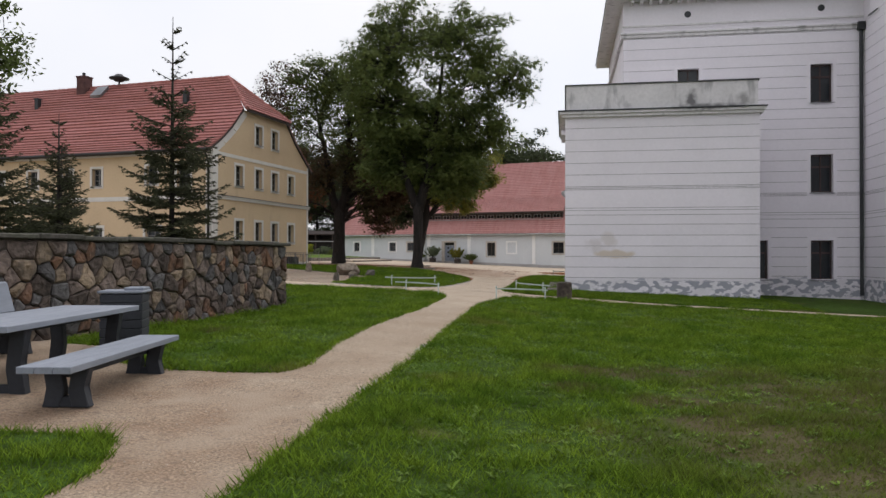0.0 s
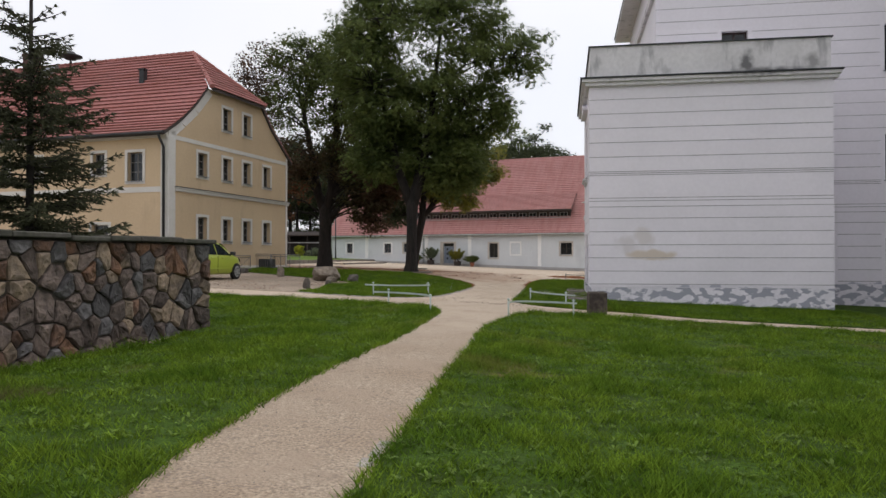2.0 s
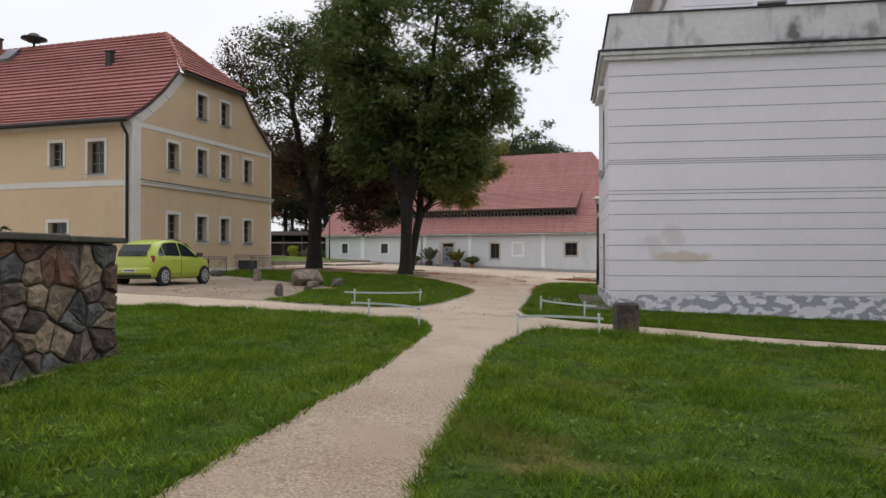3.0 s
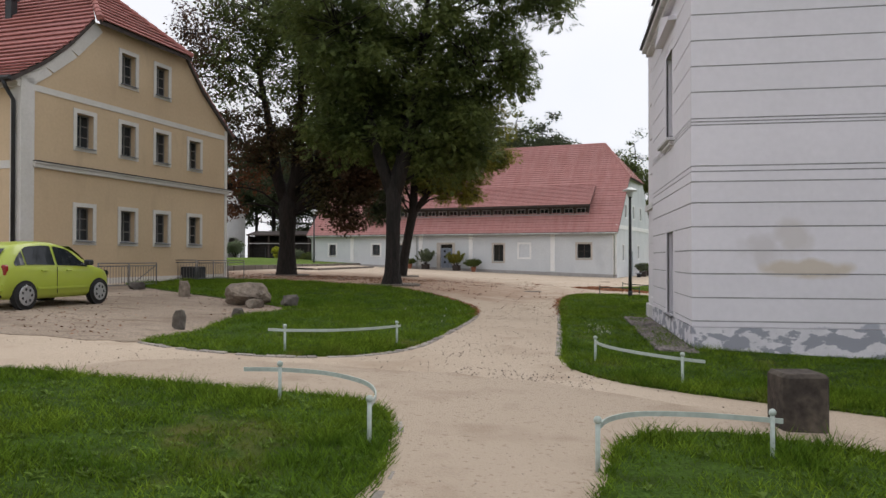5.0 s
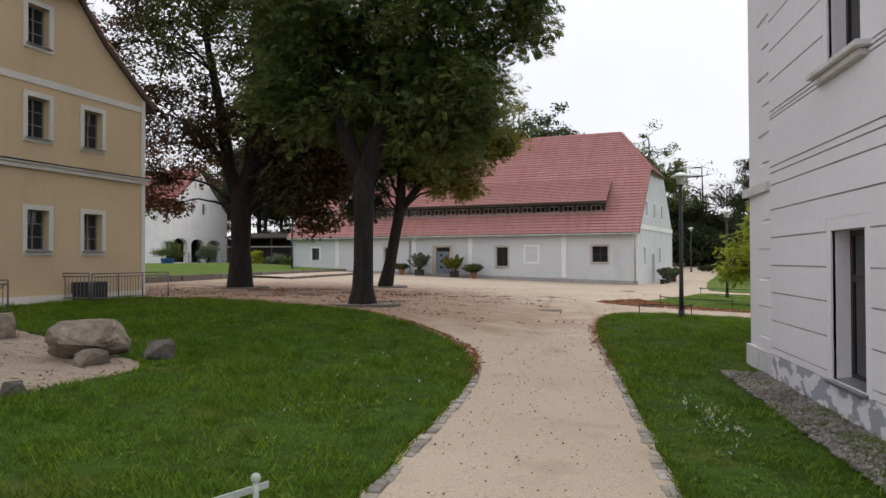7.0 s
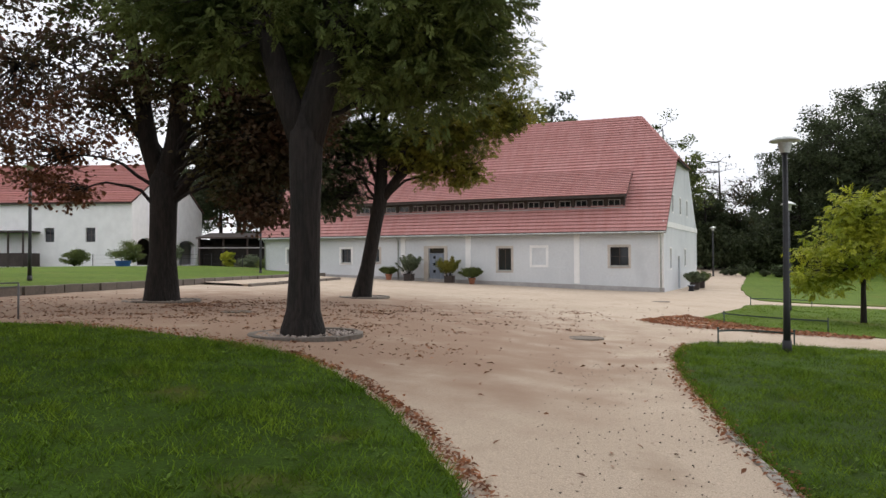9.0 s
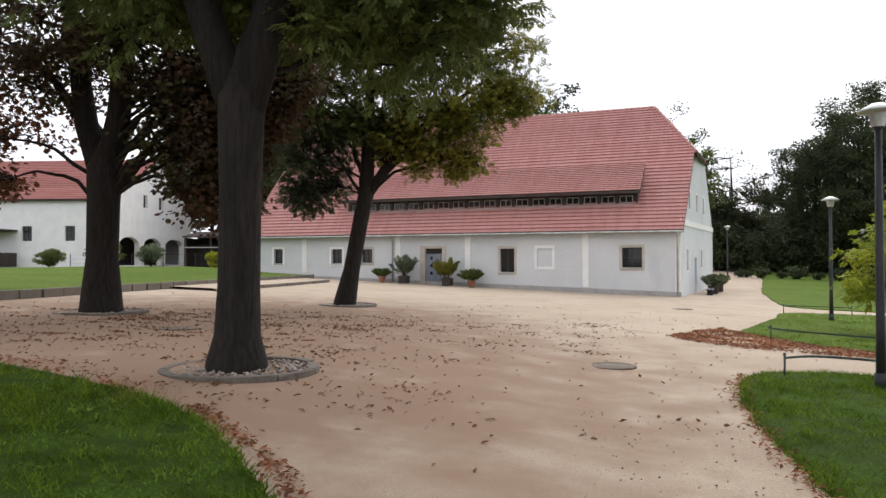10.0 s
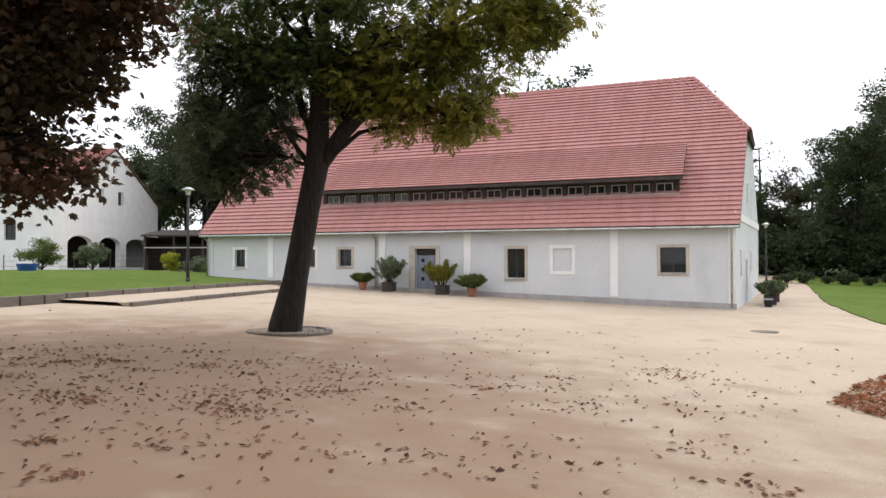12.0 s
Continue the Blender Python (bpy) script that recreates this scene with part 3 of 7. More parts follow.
# ---- walls, windows, roofs ----
def wall(name, mat, parent, at, profile, openings, thick=0.45, label=""):
    """A wall with openings through it. profile: rows of (z, left, right) from below; openings: (s0, s1, z0, z1)."""
    zs = sorted({p[0] for p in profile} | {z for o in openings for z in o[2:]})
    zs = [z for z in zs if profile[0][0] <= z <= profile[-1][0]]
    side = lambda z, k: float(np.interp(z, [p[0] for p in profile], [p[k] for p in profile]))  # noqa: E731
    g = Geo()
    for za, zb in zip(zs, zs[1:]):
        la, lb, ra, rb = side(za + 1e-6, 1), side(zb - 1e-6, 1), side(za + 1e-6, 2), side(zb - 1e-6, 2)
        cuts = sorted({s for o in openings for s in o[:2] if max(la, lb) < s < min(ra, rb)})
        row = [(la, lb)] + [(s, s) for s in cuts] + [(ra, rb)]
        for (a0, a1), (b0, b1) in zip(row, row[1:]):
            mid, zm = (a0 + b0 + a1 + b1) / 4, (za + zb) / 2
            if any(o[0] < mid < o[1] and o[2] < zm < o[3] for o in openings):
                continue
            g.add([(a0, 0, za), (b0, 0, za), (b1, 0, zb), (a1, 0, zb), (a0, thick, za), (b0, thick, za), (b1, thick, zb), (a1, thick, zb)], [(0, 1, 2, 3), (7, 6, 5, 4)])
    for s0, s1, z0, z1 in openings:
        g.add([(s, y, z) for y in (0, thick) for s, z in ((s0, z0), (s1, z0), (s1, z1), (s0, z1))], [(0, 4, 5, 1), (1, 5, 6, 2), (2, 6, 7, 3), (3, 7, 4, 0)])
    outline = [(p[1], p[0]) for p in profile] + [(p[2], p[0]) for p in reversed(profile)]
    n = len(outline)
    g.add([(s, y, z) for y in (0, thick) for s, z in outline], [(i, (i + 1) % n, (i + 1) % n + n, i + n) for i in range(n)])
    bm = g.bm()
    bmesh.ops.remove_doubles(bm, verts=list(bm.verts), dist=0.0005)
    bmesh.ops.recalc_face_normals(bm, faces=list(bm.faces))
    return part(name, bm, mat, parent, label, at=at)


def window(parent, at, s0, s1, z0, z1, frame_mat, surround=None, band=0.13, cols=2, rows=3, recess=0.13, sill=None, bar=0.035, edge=0.05, name="window", transom=0.0):
    """A window in a wall's opening: surround, frame with bars, pane and sill."""
    w, h = s1 - s0, z1 - z0
    top = new(name)
    top.parent, top.matrix_basis, top.empty_display_size = parent, at @ Matrix.Translation((s0, 0, z0)), 0.1
    if surround:
        g = Geo()
        for a, b, c, d in ((-band, 0, -band, h + band), (w, w + band, -band, h + band), (0, w, h, h + band), (0, w, -band, 0)):
            g.box(a, b, -0.025, 0.03, c, d)
        part("surround", g, surround, top)
    g = Geo()
    y0, y1 = recess, recess + 0.05
    for a, b, c, d in ((0, edge, 0, h), (w - edge, w, 0, h), (edge, w - edge, h - edge, h), (edge, w - edge, 0, edge)):
        g.box(a, b, y0, y1, c, d)
    for i in range(1, cols):
        g.box(w * i / cols - bar, w * i / cols + bar, y0 - 0.005, y1, edge, h - edge)
    for i in range(1, rows):
        g.box(edge, w - edge, y0 + 0.003, y1, h * i / rows - bar * 0.6, h * i / rows + bar * 0.6)
    if transom:
        g.box(edge, w - edge, y0 - 0.015, y1, h * transom - 0.04, h * transom + 0.04)
    part("frame", g, frame_mat, top)
    part("pane", Geo().box(0.02, w - 0.02, y0 + 0.02, y0 + 0.028, 0.02, h - 0.02), GLASS, top)
    if sill:
        part("sill", Geo().add([(-0.06, -0.09, -0.05), (w + 0.06, -0.09, -0.05), (w + 0.06, recess, 0.0), (-0.06, recess, 0.0), (-0.06, -0.09, -0.015), (w + 0.06, -0.09, -0.015), (w + 0.06, recess, 0.03), (-0.06, recess, 0.03)], BOX), sill, top)
    return top


def along(points, f):
    """The point at the share f of a line's length."""
    points = [Vector(p) for p in points]
    lengths = [(b - a).length for a, b in zip(points, points[1:])]
    want = f * sum(lengths)
    for a, b, n in zip(points, points[1:], lengths):
        if want <= n or b is points[-1]:
            return a.lerp(b, min(want / max(n, 1e-9), 1.0))
        want -= n
    return points[-1]


def roof_slope(parent, left, right, rows, mat, proud=0.095):
    """Rows of tiles from the eave up between two verge lines, each row lapping the one below, on a closed deck."""
    deck = Geo()
    ls, rs = ([along(side, k / rows) for k in range(rows + 1)] for side in (left, right))
    for k in range(rows):
        a, b, c, d = ls[k], rs[k], rs[k + 1], ls[k + 1]
        up = (b - a).cross(d - a)
        if up.length < 1e-6:
            up = (b - a).cross(c - a)
        up = up.normalized() if up.z >= 0 else -up.normalized()
        low, high = up * proud, up * 0.02
        c2, d2 = c + (c - b) * 0.12, d + (d - a) * 0.12
        slab = Geo().add([a + (proud - 0.045) * up, b + (proud - 0.045) * up, c2 + 0.004 * up, d2 + 0.004 * up, a + low, b + low, c2 + high, d2 + high], BOX)
        data = bpy.data.meshes.new("roof_course")
        data.from_pydata(slab.v, [], slab.f)
        data.materials.append(mat)
        part("roof_course", data, mat, parent)
    w = len(ls)
    drop = Vector((0, 0, -0.14))
    deck.add([*ls, *rs, *(p + drop for p in ls), *(p + drop for p in rs)], [q for k in range(rows) for q in ((k, k + w, k + w + 1, k + 1), (k + 2 * w + 1, k + 3 * w + 1, k + 3 * w, k + 2 * w), (k, k + 1, k + 2 * w + 1, k + 2 * w), (k + w, k + 3 * w, k + 3 * w + 1, k + w + 1))] + [(0, 2 * w, 3 * w, w), (w - 1, 2 * w - 1, 4 * w - 1, 3 * w - 1)])
    return part("roof_deck", deck, DARK_WOOD, parent)


def ridge_caps(parent, a, b, mat, size=0.4):
    """Half-round caps along a ridge or hip."""
    a, b = Vector(a), Vector(b)
    n = max(1, int((b - a).length / size))
    for k in range(n):
        part("ridge_cap", Geo().tube([a.lerp(b, k / n), a.lerp(b, (k + 1.08) / n)], [0.13, 0.10], 8), mat, parent)


# ---- yellow house ----
HOUSE = thing("house", pose(-18.33, 36.2, 0, 0, 0, 82), "yellow plastered house with white trim and red half-hipped roof", "house")
GABLE = Matrix.Identity(4)
SIDE = pose(0, 0, 0, 0, 0, -90)
HU, HW = 10.55, 27.0
gable_profile = [(0.0, 0, HU), (7.15, 0, HU), (7.7, 0.75, HU - 0.35), (8.5, 1.75, HU - 1.25), (9.65, 2.87, 7.7)]
gable_windows = [(s, s + 0.73, z, z + 1.1) for z in (2.25, 5.33) for s in (2.13, 4.16, 5.98, 7.97)] + [(s, s + 0.72, 7.87, 8.95) for s in (4.16, 5.98)]
wall("wall", YELLOW, HOUSE, GABLE, gable_profile, gable_windows, label="yellow gable wall")
for o in gable_windows:
    window(HOUSE, GABLE, *o, HOUSE_FRAME, TRIM, 0.14, sill=ZINC, recess=0.2, bar=0.022, edge=0.045)
side_windows = [(-2.23, -1.39, 4.9, 6.22), (-4.19, -3.5, 5.28, 6.25), (-7.84, -7.2, 5.24, 6.21), (-9.9, -9.2, 5.24, 6.21), (-12.4, -11.7, 5.24, 6.21), (-14.9, -14.2, 5.24, 6.21), (-4.25, -3.27, 1.6, 2.93), (-7.9, -7.1, 1.9, 2.93), (-11, -10.2, 1.9, 2.93), (-14, -13.2, 1.9, 2.93)]
wall("wall", YELLOW, HOUSE, SIDE, [(0, -HW, -0.45), (7.15, -HW, -0.45)], side_windows, label="yellow long wall")
for o in side_windows:
    window(HOUSE, SIDE, *o, HOUSE_FRAME, TRIM, 0.13, sill=ZINC, recess=0.2, bar=0.022, edge=0.045)
wall("wall", YELLOW, HOUSE, pose(HU, 0.45, 0, 0, 0, 90), [(0, 0, HW - 0.9), (7.15, 0, HW - 0.9)], [])
wall("wall", YELLOW, HOUSE, pose(HU, HW, 0, 0, 0, 180), [(0, 0, HU), (7.15, 0, HU), (12.0, 5.2, 5.4)], [])
part("corner_strip", Geo().box(-0.04, 0.45, -0.03, 0.02, 0, 7.15), TRIM, HOUSE, "white corner strip")
part("corner_strip", Geo().box(HU - 0.14, HU + 0.03, -0.03, 0.02, 0, 7.2), TRIM, HOUSE)
part("corner_strip", Geo().box(-0.03, 0.02, 0.02, 0.4, 0, 7.15), TRIM, HOUSE)
part("upper_band", Geo().box(0.45, HU - 0.1, -0.02, 0.02, 6.79, 6.98), TRIM, HOUSE, "pale band under the attic")
part("lower_cornice", Geo().box(0.4, HU + 0.12, -0.09, 0.02, 4.45, 4.57).box(0.4, HU + 0.16, -0.14, 0.02, 4.57, 4.63), TRIM, HOUSE, bevel=0.01)
part("cornice_cover", Geo().box(0.4, HU + 0.18, -0.16, 0.0, 4.634, 4.66), DARK_METAL, HOUSE, "dark sheet metal cover")
part("side_band", Geo().box(-0.025, 0.0, 0.4, HW, 4.38, 4.62), TRIM, HOUSE)
part("eave_cornice", Geo().box(-0.14, 0.0, 0.0, HW, 6.82, 6.95).box(-0.24, 0.0, 0.0, HW, 6.95, 7.1), TRIM, HOUSE)
verge = Geo()
for (za, la, _), (zb, lb, _) in zip(gable_profile[1:], gable_profile[2:]):
    verge.add([(la - 0.05, -0.03, za - 0.02), (la + 0.42, -0.03, za - 0.2), (lb + 0.36, -0.03, zb - 0.26), (lb - 0.02, -0.03, zb), (la - 0.05, 0.02, za - 0.02), (la + 0.42, 0.02, za - 0.2), (lb + 0.36, 0.02, zb - 0.26), (lb - 0.02, 0.02, zb)], BOX)
part("verge_band", verge, TRIM, HOUSE, "pale curved verge band")
part("gable_plinth", Geo().box(-0.03, HU + 0.03, -0.04, 0.0, 0, 1.0), TRIM, HOUSE)
RH, RW = 12.2, 2.55
low_l = [(-0.45, -0.1, 7.0), (0.75, -0.1, 7.78), (1.8, -0.1, 8.66), (2.8, -0.1, 9.72)]
low_r = [(-0.45, HW, 7.0), (0.75, HW, 7.78), (1.8, HW, 8.66), (2.8, HW, 9.72)]
roof_slope(HOUSE, low_l, low_r, 13, TILE)
roof_slope(HOUSE, [(2.8, -0.1, 9.72), (5.25, RW, RH)], [(2.8, HW, 9.72), (5.25, HW, RH)], 12, TILE)
roof_slope(HOUSE, [(HU + 0.45, HW, 7.0), (HU - 1.8, HW, 8.66), (5.25, HW, RH)], [(HU + 0.45, -0.1, 7.0), (HU - 1.8, -0.1, 8.66), (7.75, -0.1, 9.7)], 14, TILE)
roof_slope(HOUSE, [(7.75, -0.3, 9.66), (5.26, RW, RH)], [(2.8, -0.3, 9.66), (5.24, RW, RH)], 12, TILE)
ridge_caps(HOUSE, (5.25, RW, RH + 0.03), (5.25, HW, RH + 0.03), TILE)
ridge_caps(HOUSE, (2.8, -0.3, 9.72), (5.25, RW, RH + 0.03), TILE)
ridge_caps(HOUSE, (7.75, -0.3, 9.72), (5.25, RW, RH + 0.03), TILE)
part("gutter", Geo().tube([(-0.5, -0.1, 6.98), (-0.5, HW, 6.98)], 0.07, 8), DARK_METAL, HOUSE, "dark eaves gutter")
part("downpipe", Geo().tube([(-0.48, 0.18, 6.95), (-0.4, 0.18, 6.75), (-0.12, 0.18, 6.4), (-0.1, 0.18, 0.3)], 0.06, 8), DARK_METAL, HOUSE, "dark downpipe at the corner", smooth=True)
chimney = part("chimney", Geo().box(4.7, 5.35, 12.85, 13.5, 10.8, 12.85).box(4.66, 5.39, 12.81, 13.54, 12.85, 12.95), BRICK, HOUSE, "dark brick chimney")
part("flue", Geo().tube([(5.0, 13.2, 12.93), (5.0, 13.2, 13.2)], 0.1, 8), DARK_METAL, chimney)
siren = part("siren", Geo().lathe([(0.06, -0.9), (0.06, 0.1), (0.3, 0.12), (0.3, 0.2), (0.62, 0.26), (0.6, 0.34), (0.35, 0.42), (0.2, 0.56), (0.0, 0.6)], 20, (5.2, 10.6, 12.4)), DARK_METAL, HOUSE, "dark mushroom-shaped alarm siren", smooth=True)
part("roof_hatch", Geo().add([(4.3, 11.2, 11.35), (4.3, 12.0, 11.35), (5.0, 12.0, 12.05), (5.0, 11.2, 12.05), (4.22, 11.2, 11.5), (4.22, 12.0, 11.5), (4.92, 12.0, 12.2), (4.92, 11.2, 12.2)], BOX), ZINC, HOUSE, "small pale roof hatch")
for x, y, z in ((3.3, 4.1, 10.1), (3.75, 15.65, 10.5)):
    part("roof_vent", Geo().box(x, x + 0.27, y, y + 0.28, z, z + 0.9).box(x - 0.05, x + 0.32, y - 0.05, y + 0.33, z + 0.9, z + 0.96), DARK_METAL, HOUSE, "dark roof vent")

# ---- white castle with its square annexe ----
CASTLE = thing("castle", pose(0, 0, 0), "white rusticated castle with a flat-roofed square annexe", "castle")


def rusticated(at, s0, s1, lines, openings, z0, proud=0.03, mat=None):
    """Bands of plaster over grey strips that paint the shade of their joints."""
    edges = [z0, *sorted(lines)]

    def spans(a, b, grow):
        left, out = s0, []
        for c0, c1 in sorted((o[0] - grow, o[1] + grow) for o in openings if o[2] - grow < b and o[3] + grow > a) + [(s1, s1)]:
            if min(c0, s1) - left > 0.03:
                out.append((left, min(c0, s1)))
            left = max(left, c1)
        return out

    for za, zb in zip(edges, edges[1:]):
        a, b = za + 0.012, zb - 0.012
        if b - a > 0.02:
            tops = sorted({a, b, *(min(max(z, a), b) for o in openings if o[0] > s0 - 1 for z in (o[2] - 0.15, o[3] + 0.15))})
            for c, d in zip(tops, tops[1:]):
                if d - c > 0.01:
                    for left, right in spans(c + 0.002, d - 0.002, 0.15):
                        part("course", Geo().box(left, right, -proud, 0.01, c, d), mat or PLASTER, CASTLE, at=at)
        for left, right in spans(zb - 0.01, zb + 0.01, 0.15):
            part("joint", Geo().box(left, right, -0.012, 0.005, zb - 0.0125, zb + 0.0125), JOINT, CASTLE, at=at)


def castle_window(at, o):
    window(CASTLE, at, *o, BROWN_FRAME, PLASTER, 0.15, cols=2, rows=1, recess=0.2, sill=ZINC, bar=0.03, edge=0.07, transom=0.68)


JOINTS = [0.53, 0.96, 1.4, 1.83, 2.27, 2.71, 3.1, 3.29, 3.39, 4.15, 4.21, 4.27, 4.76, 5.24, 5.72, 6.2, 6.68]
CORNER_Y, SIDE_END = 30.83, 36.95
front = Matrix.Translation((0.05, CORNER_Y, 0))
wall("wall", PLASTER, CASTLE, front, [(-0.6, 0, 7.6), (7.2, 0, 7.6)], [], 0.5, "white rusticated front of the annexe")
side_open = [(-34.26, -33.2, 0.45, 2.28), (-34.3, -33.25, 4.36, 6.3)]
west = pose(0.05, 0, 0, 0, 0, -90)
wall("wall", PLASTER, CASTLE, west, [(-0.6, -SIDE_END, -CORNER_Y - 0.5), (7.2, -SIDE_END, -CORNER_Y - 0.5)], side_open, 0.5, "white rusticated side of the annexe")
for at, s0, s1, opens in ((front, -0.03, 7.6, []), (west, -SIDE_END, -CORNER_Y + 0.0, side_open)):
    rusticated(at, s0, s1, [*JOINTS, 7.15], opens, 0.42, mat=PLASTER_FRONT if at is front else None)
part("base", Geo().box(0.012, 7.6, -0.035, 0.01, -0.6, 0.415), PLASTER_DAMP, CASTLE, "damp flaking base", at=front)
part("base", Geo().box(-SIDE_END, -CORNER_Y + 0.035, -0.035, 0.01, -0.6, 0.415), PLASTER_DAMP, CASTLE, at=west)
for o in side_open:
    castle_window(west, o)
part("window_ledge", Geo().box(-34.6, -32.95, -0.19, 0.0, 4.22, 4.29).box(-34.5, -33.05, -0.12, 0.0, 4.14, 4.22), PARAPET, CASTLE, at=west, bevel=0.01)
part("window_ledge", Geo().box(-34.85, -32.65, -0.2, 0.0, 6.72, 6.8).add([(-34.85, -0.2, 6.8), (-32.65, -0.2, 6.8), (-33.75, -0.2, 7.12), (-34.85, 0, 6.8), (-32.65, 0, 6.8), (-33.75, 0, 7.12)], [(0, 1, 2), (5, 4, 3), (0, 3, 4, 1), (1, 4, 5, 2), (2, 5, 3, 0)]), PLASTER, CASTLE, "small pediment over the window", at=west)
g = Geo().box(-0.12, 7.78, 30.66, 37.1, 7.12, 7.24).box(-0.22, 7.85, 30.58, 37.2, 7.24, 7.36)
part("cornice", g, PARAPET, CASTLE, "weathered cornice", bevel=0.015)
part("cornice_cover", Geo().box(-0.28, 7.9, 30.52, 37.25, 7.364, 7.4), DARK_METAL, CASTLE)
part("parapet", Geo().box(0.06, 7.6, 30.85, 31.15, 7.4, 8.46).box(0.06, 0.36, 31.15, 36.9, 7.4, 8.46), PARAPET, CASTLE, "weathered grey parapet")
part("parapet_cover", Geo().box(0.0, 7.66, 30.79, 31.2, 8.464, 8.5).box(0.0, 0.42, 31.2, 36.95, 8.464, 8.5), DARK_METAL, CASTLE)
part("flat_roof", Geo().box(0.3, 7.6, 31.1, 37.0, 7.25, 7.42), PARAPET, CASTLE)
part("wall", Geo().box(7.15, 7.65, 31.33, 35.1, -0.6, 7.2), PLASTER, CASTLE)
MY, MX = 35.1, 2.7
main_open = [(10.86, 11.8, 8.32, 10.04), (10.86, 11.8, 4.28, 5.99), (10.86, 11.8, 0.38, 2.14), (8.25, 9.05, 0.38, 2.14), (5.13, 6.08, 8.32, 10.04)]
front2 = Matrix.Translation((0, MY, 0))
wall("wall", PLASTER, CASTLE, front2, [(-0.7, MX, 13.1), (13.4, MX, 13.1)], main_open, 0.5, "tall white rusticated wall of the main building")
rusticated(front2, MX, 13.1, [*JOINTS, 7.15, 7.6, 8.05, 8.5, 9.0, 9.5, 10.0, 10.5, 11.0, 11.5], main_open, 0.42, mat=PLASTER_MAIN)
for o in main_open:
    castle_window(front2, o)
part("base", Geo().box(7.65, 13.1, -0.035, 0.01, -0.7, 0.415), PLASTER_DAMP, CASTLE, at=front2)
part("frieze", Geo().box(MX - 0.02, 13.1, -0.02, 0.01, 11.95, 13.1), PLASTER, CASTLE, at=front2)
part("string_course", Geo().box(MX - 0.1, 13.1, -0.08, 0.01, 11.55, 11.7).box(MX - 0.16, 13.1, -0.14, 0.01, 11.7, 11.78), PARAPET, CASTLE, at=front2, bevel=0.01)
part("string_course", Geo().box(MX - 0.06, 13.1, -0.06, 0.01, 12.05, 12.13), PARAPET, CASTLE, at=front2)
for x in (5.58, 11.32):
    part("round_vent", Geo().tube([(x, -0.035, 12.55), (x, 0.1, 12.55)], 0.15, 16), DARK_METAL, CASTLE, "round dark vent", at=front2)
west2 = pose(MX, 0, 0, 0, 0, -90)
wall("wall", PLASTER, CASTLE, west2, [(-0.7, -46.5, -MY - 0.5), (13.4, -46.5, -MY - 0.5)], [(-44.5, -43.4, 8.3, 10.0), (-40.5, -39.4, 8.3, 10.0)], 0.5)
for o in ((-44.5, -43.4, 8.3, 10.0), (-40.5, -39.4, 8.3, 10.0)):
    castle_window(west2, o)
part("string_course", Geo().box(MX - 0.14, MX + 0.01, MY, 46.5, 11.55, 11.78), PARAPET, CASTLE)
part("wall", Geo().box(MX + 0.5, 13.1, 46.0, 46.5, -0.7, 13.4), PLASTER, CASTLE)
for k in range(24):
    part("bracket", Geo().box(3.0 + k * 0.42, 3.14 + k * 0.42, MY - 0.5, MY, 13.08, 13.26), PARAPET, CASTLE)
part("eave", Geo().box(MX - 0.75, 13.6, MY - 0.75, 47.2, 13.26, 13.45), PARAPET, CASTLE, "deep pale eave")
part("roof", Geo().add([(MX - 0.8, MY - 0.8, 13.45), (20, MY - 0.8, 13.45), (20, 47.3, 13.45), (MX - 0.8, 47.3, 13.45), (6.5, 40, 16), (20, 40, 16)], [(0, 1, 5, 4), (1, 2, 5), (2, 3, 4, 5), (3, 0, 4), (3, 2, 1, 0)]), ZINC, CASTLE)
wing_open = [(-31.8, -30.8, 8.32, 10.04), (-31.8, -30.8, 4.28, 5.99), (-31.8, -30.8, 0.38, 2.14), (-34.4, -33.6, 11.95, 12.5)]
wing_at = pose(13.1, 0, 0, 0, 0, -90)
wall("wall", PLASTER, CASTLE, wing_at, [(-0.8, -MY - 0.5, -18.0), (13.4, -MY - 0.5, -18.0)], wing_open, 0.5, "white wing wall")
rusticated(wing_at, -MY + 0.0, -18.0, [*JOINTS, 7.15, 7.6, 8.05, 8.5, 9.0, 9.5, 10.0, 10.5, 11.0, 11.5], wing_open, 0.42)
for o in wing_open:
    castle_window(wing_at, o)
part("base", Geo().box(-MY, -18, -0.035, 0.01, -0.8, 0.415), PLASTER_DAMP, CASTLE, at=wing_at)
part("frieze", Geo().box(-MY, -18, -0.02, 0.01, 11.95, 13.4), PLASTER, CASTLE, at=wing_at)
part("wall", Geo().box(13.6, 20, 18.0, 18.5, -0.8, 13.4).box(19.5, 20, 18.5, 35, -0.8, 13.4), PLASTER, CASTLE)
part("roof", Geo().box(12.6, 20.3, 17.5, 35, 13.4, 13.7), ZINC, CASTLE)
part("downpipe", Geo().tube([(12.93, MY - 0.14, 11.6), (12.93, MY - 0.14, -0.3)], 0.075, 10).box(12.78, 13.07, MY - 0.28, MY - 0.03, 11.45, 11.8), DARK_METAL, CASTLE, "dark grey downpipe with a hopper", smooth=False)
bay = Geo().box(0.1, MX, 36.98, 38.6, -0.6, 8.6)
part("bay", bay, PLASTER, CASTLE, "set-back bay with quoins")
for k in range(18):
    z = -0.3 + k * 0.48
    part("quoin", Geo().box(0.065, 0.11, 37.1, 37.6 + 0.3 * (k % 2), z, z + 0.44), PLASTER, CASTLE, bevel=0.012)
part("bay_ledge", Geo().box(0.02, MX, 37.1, 38.8, 3.05, 3.2), PARAPET, CASTLE)
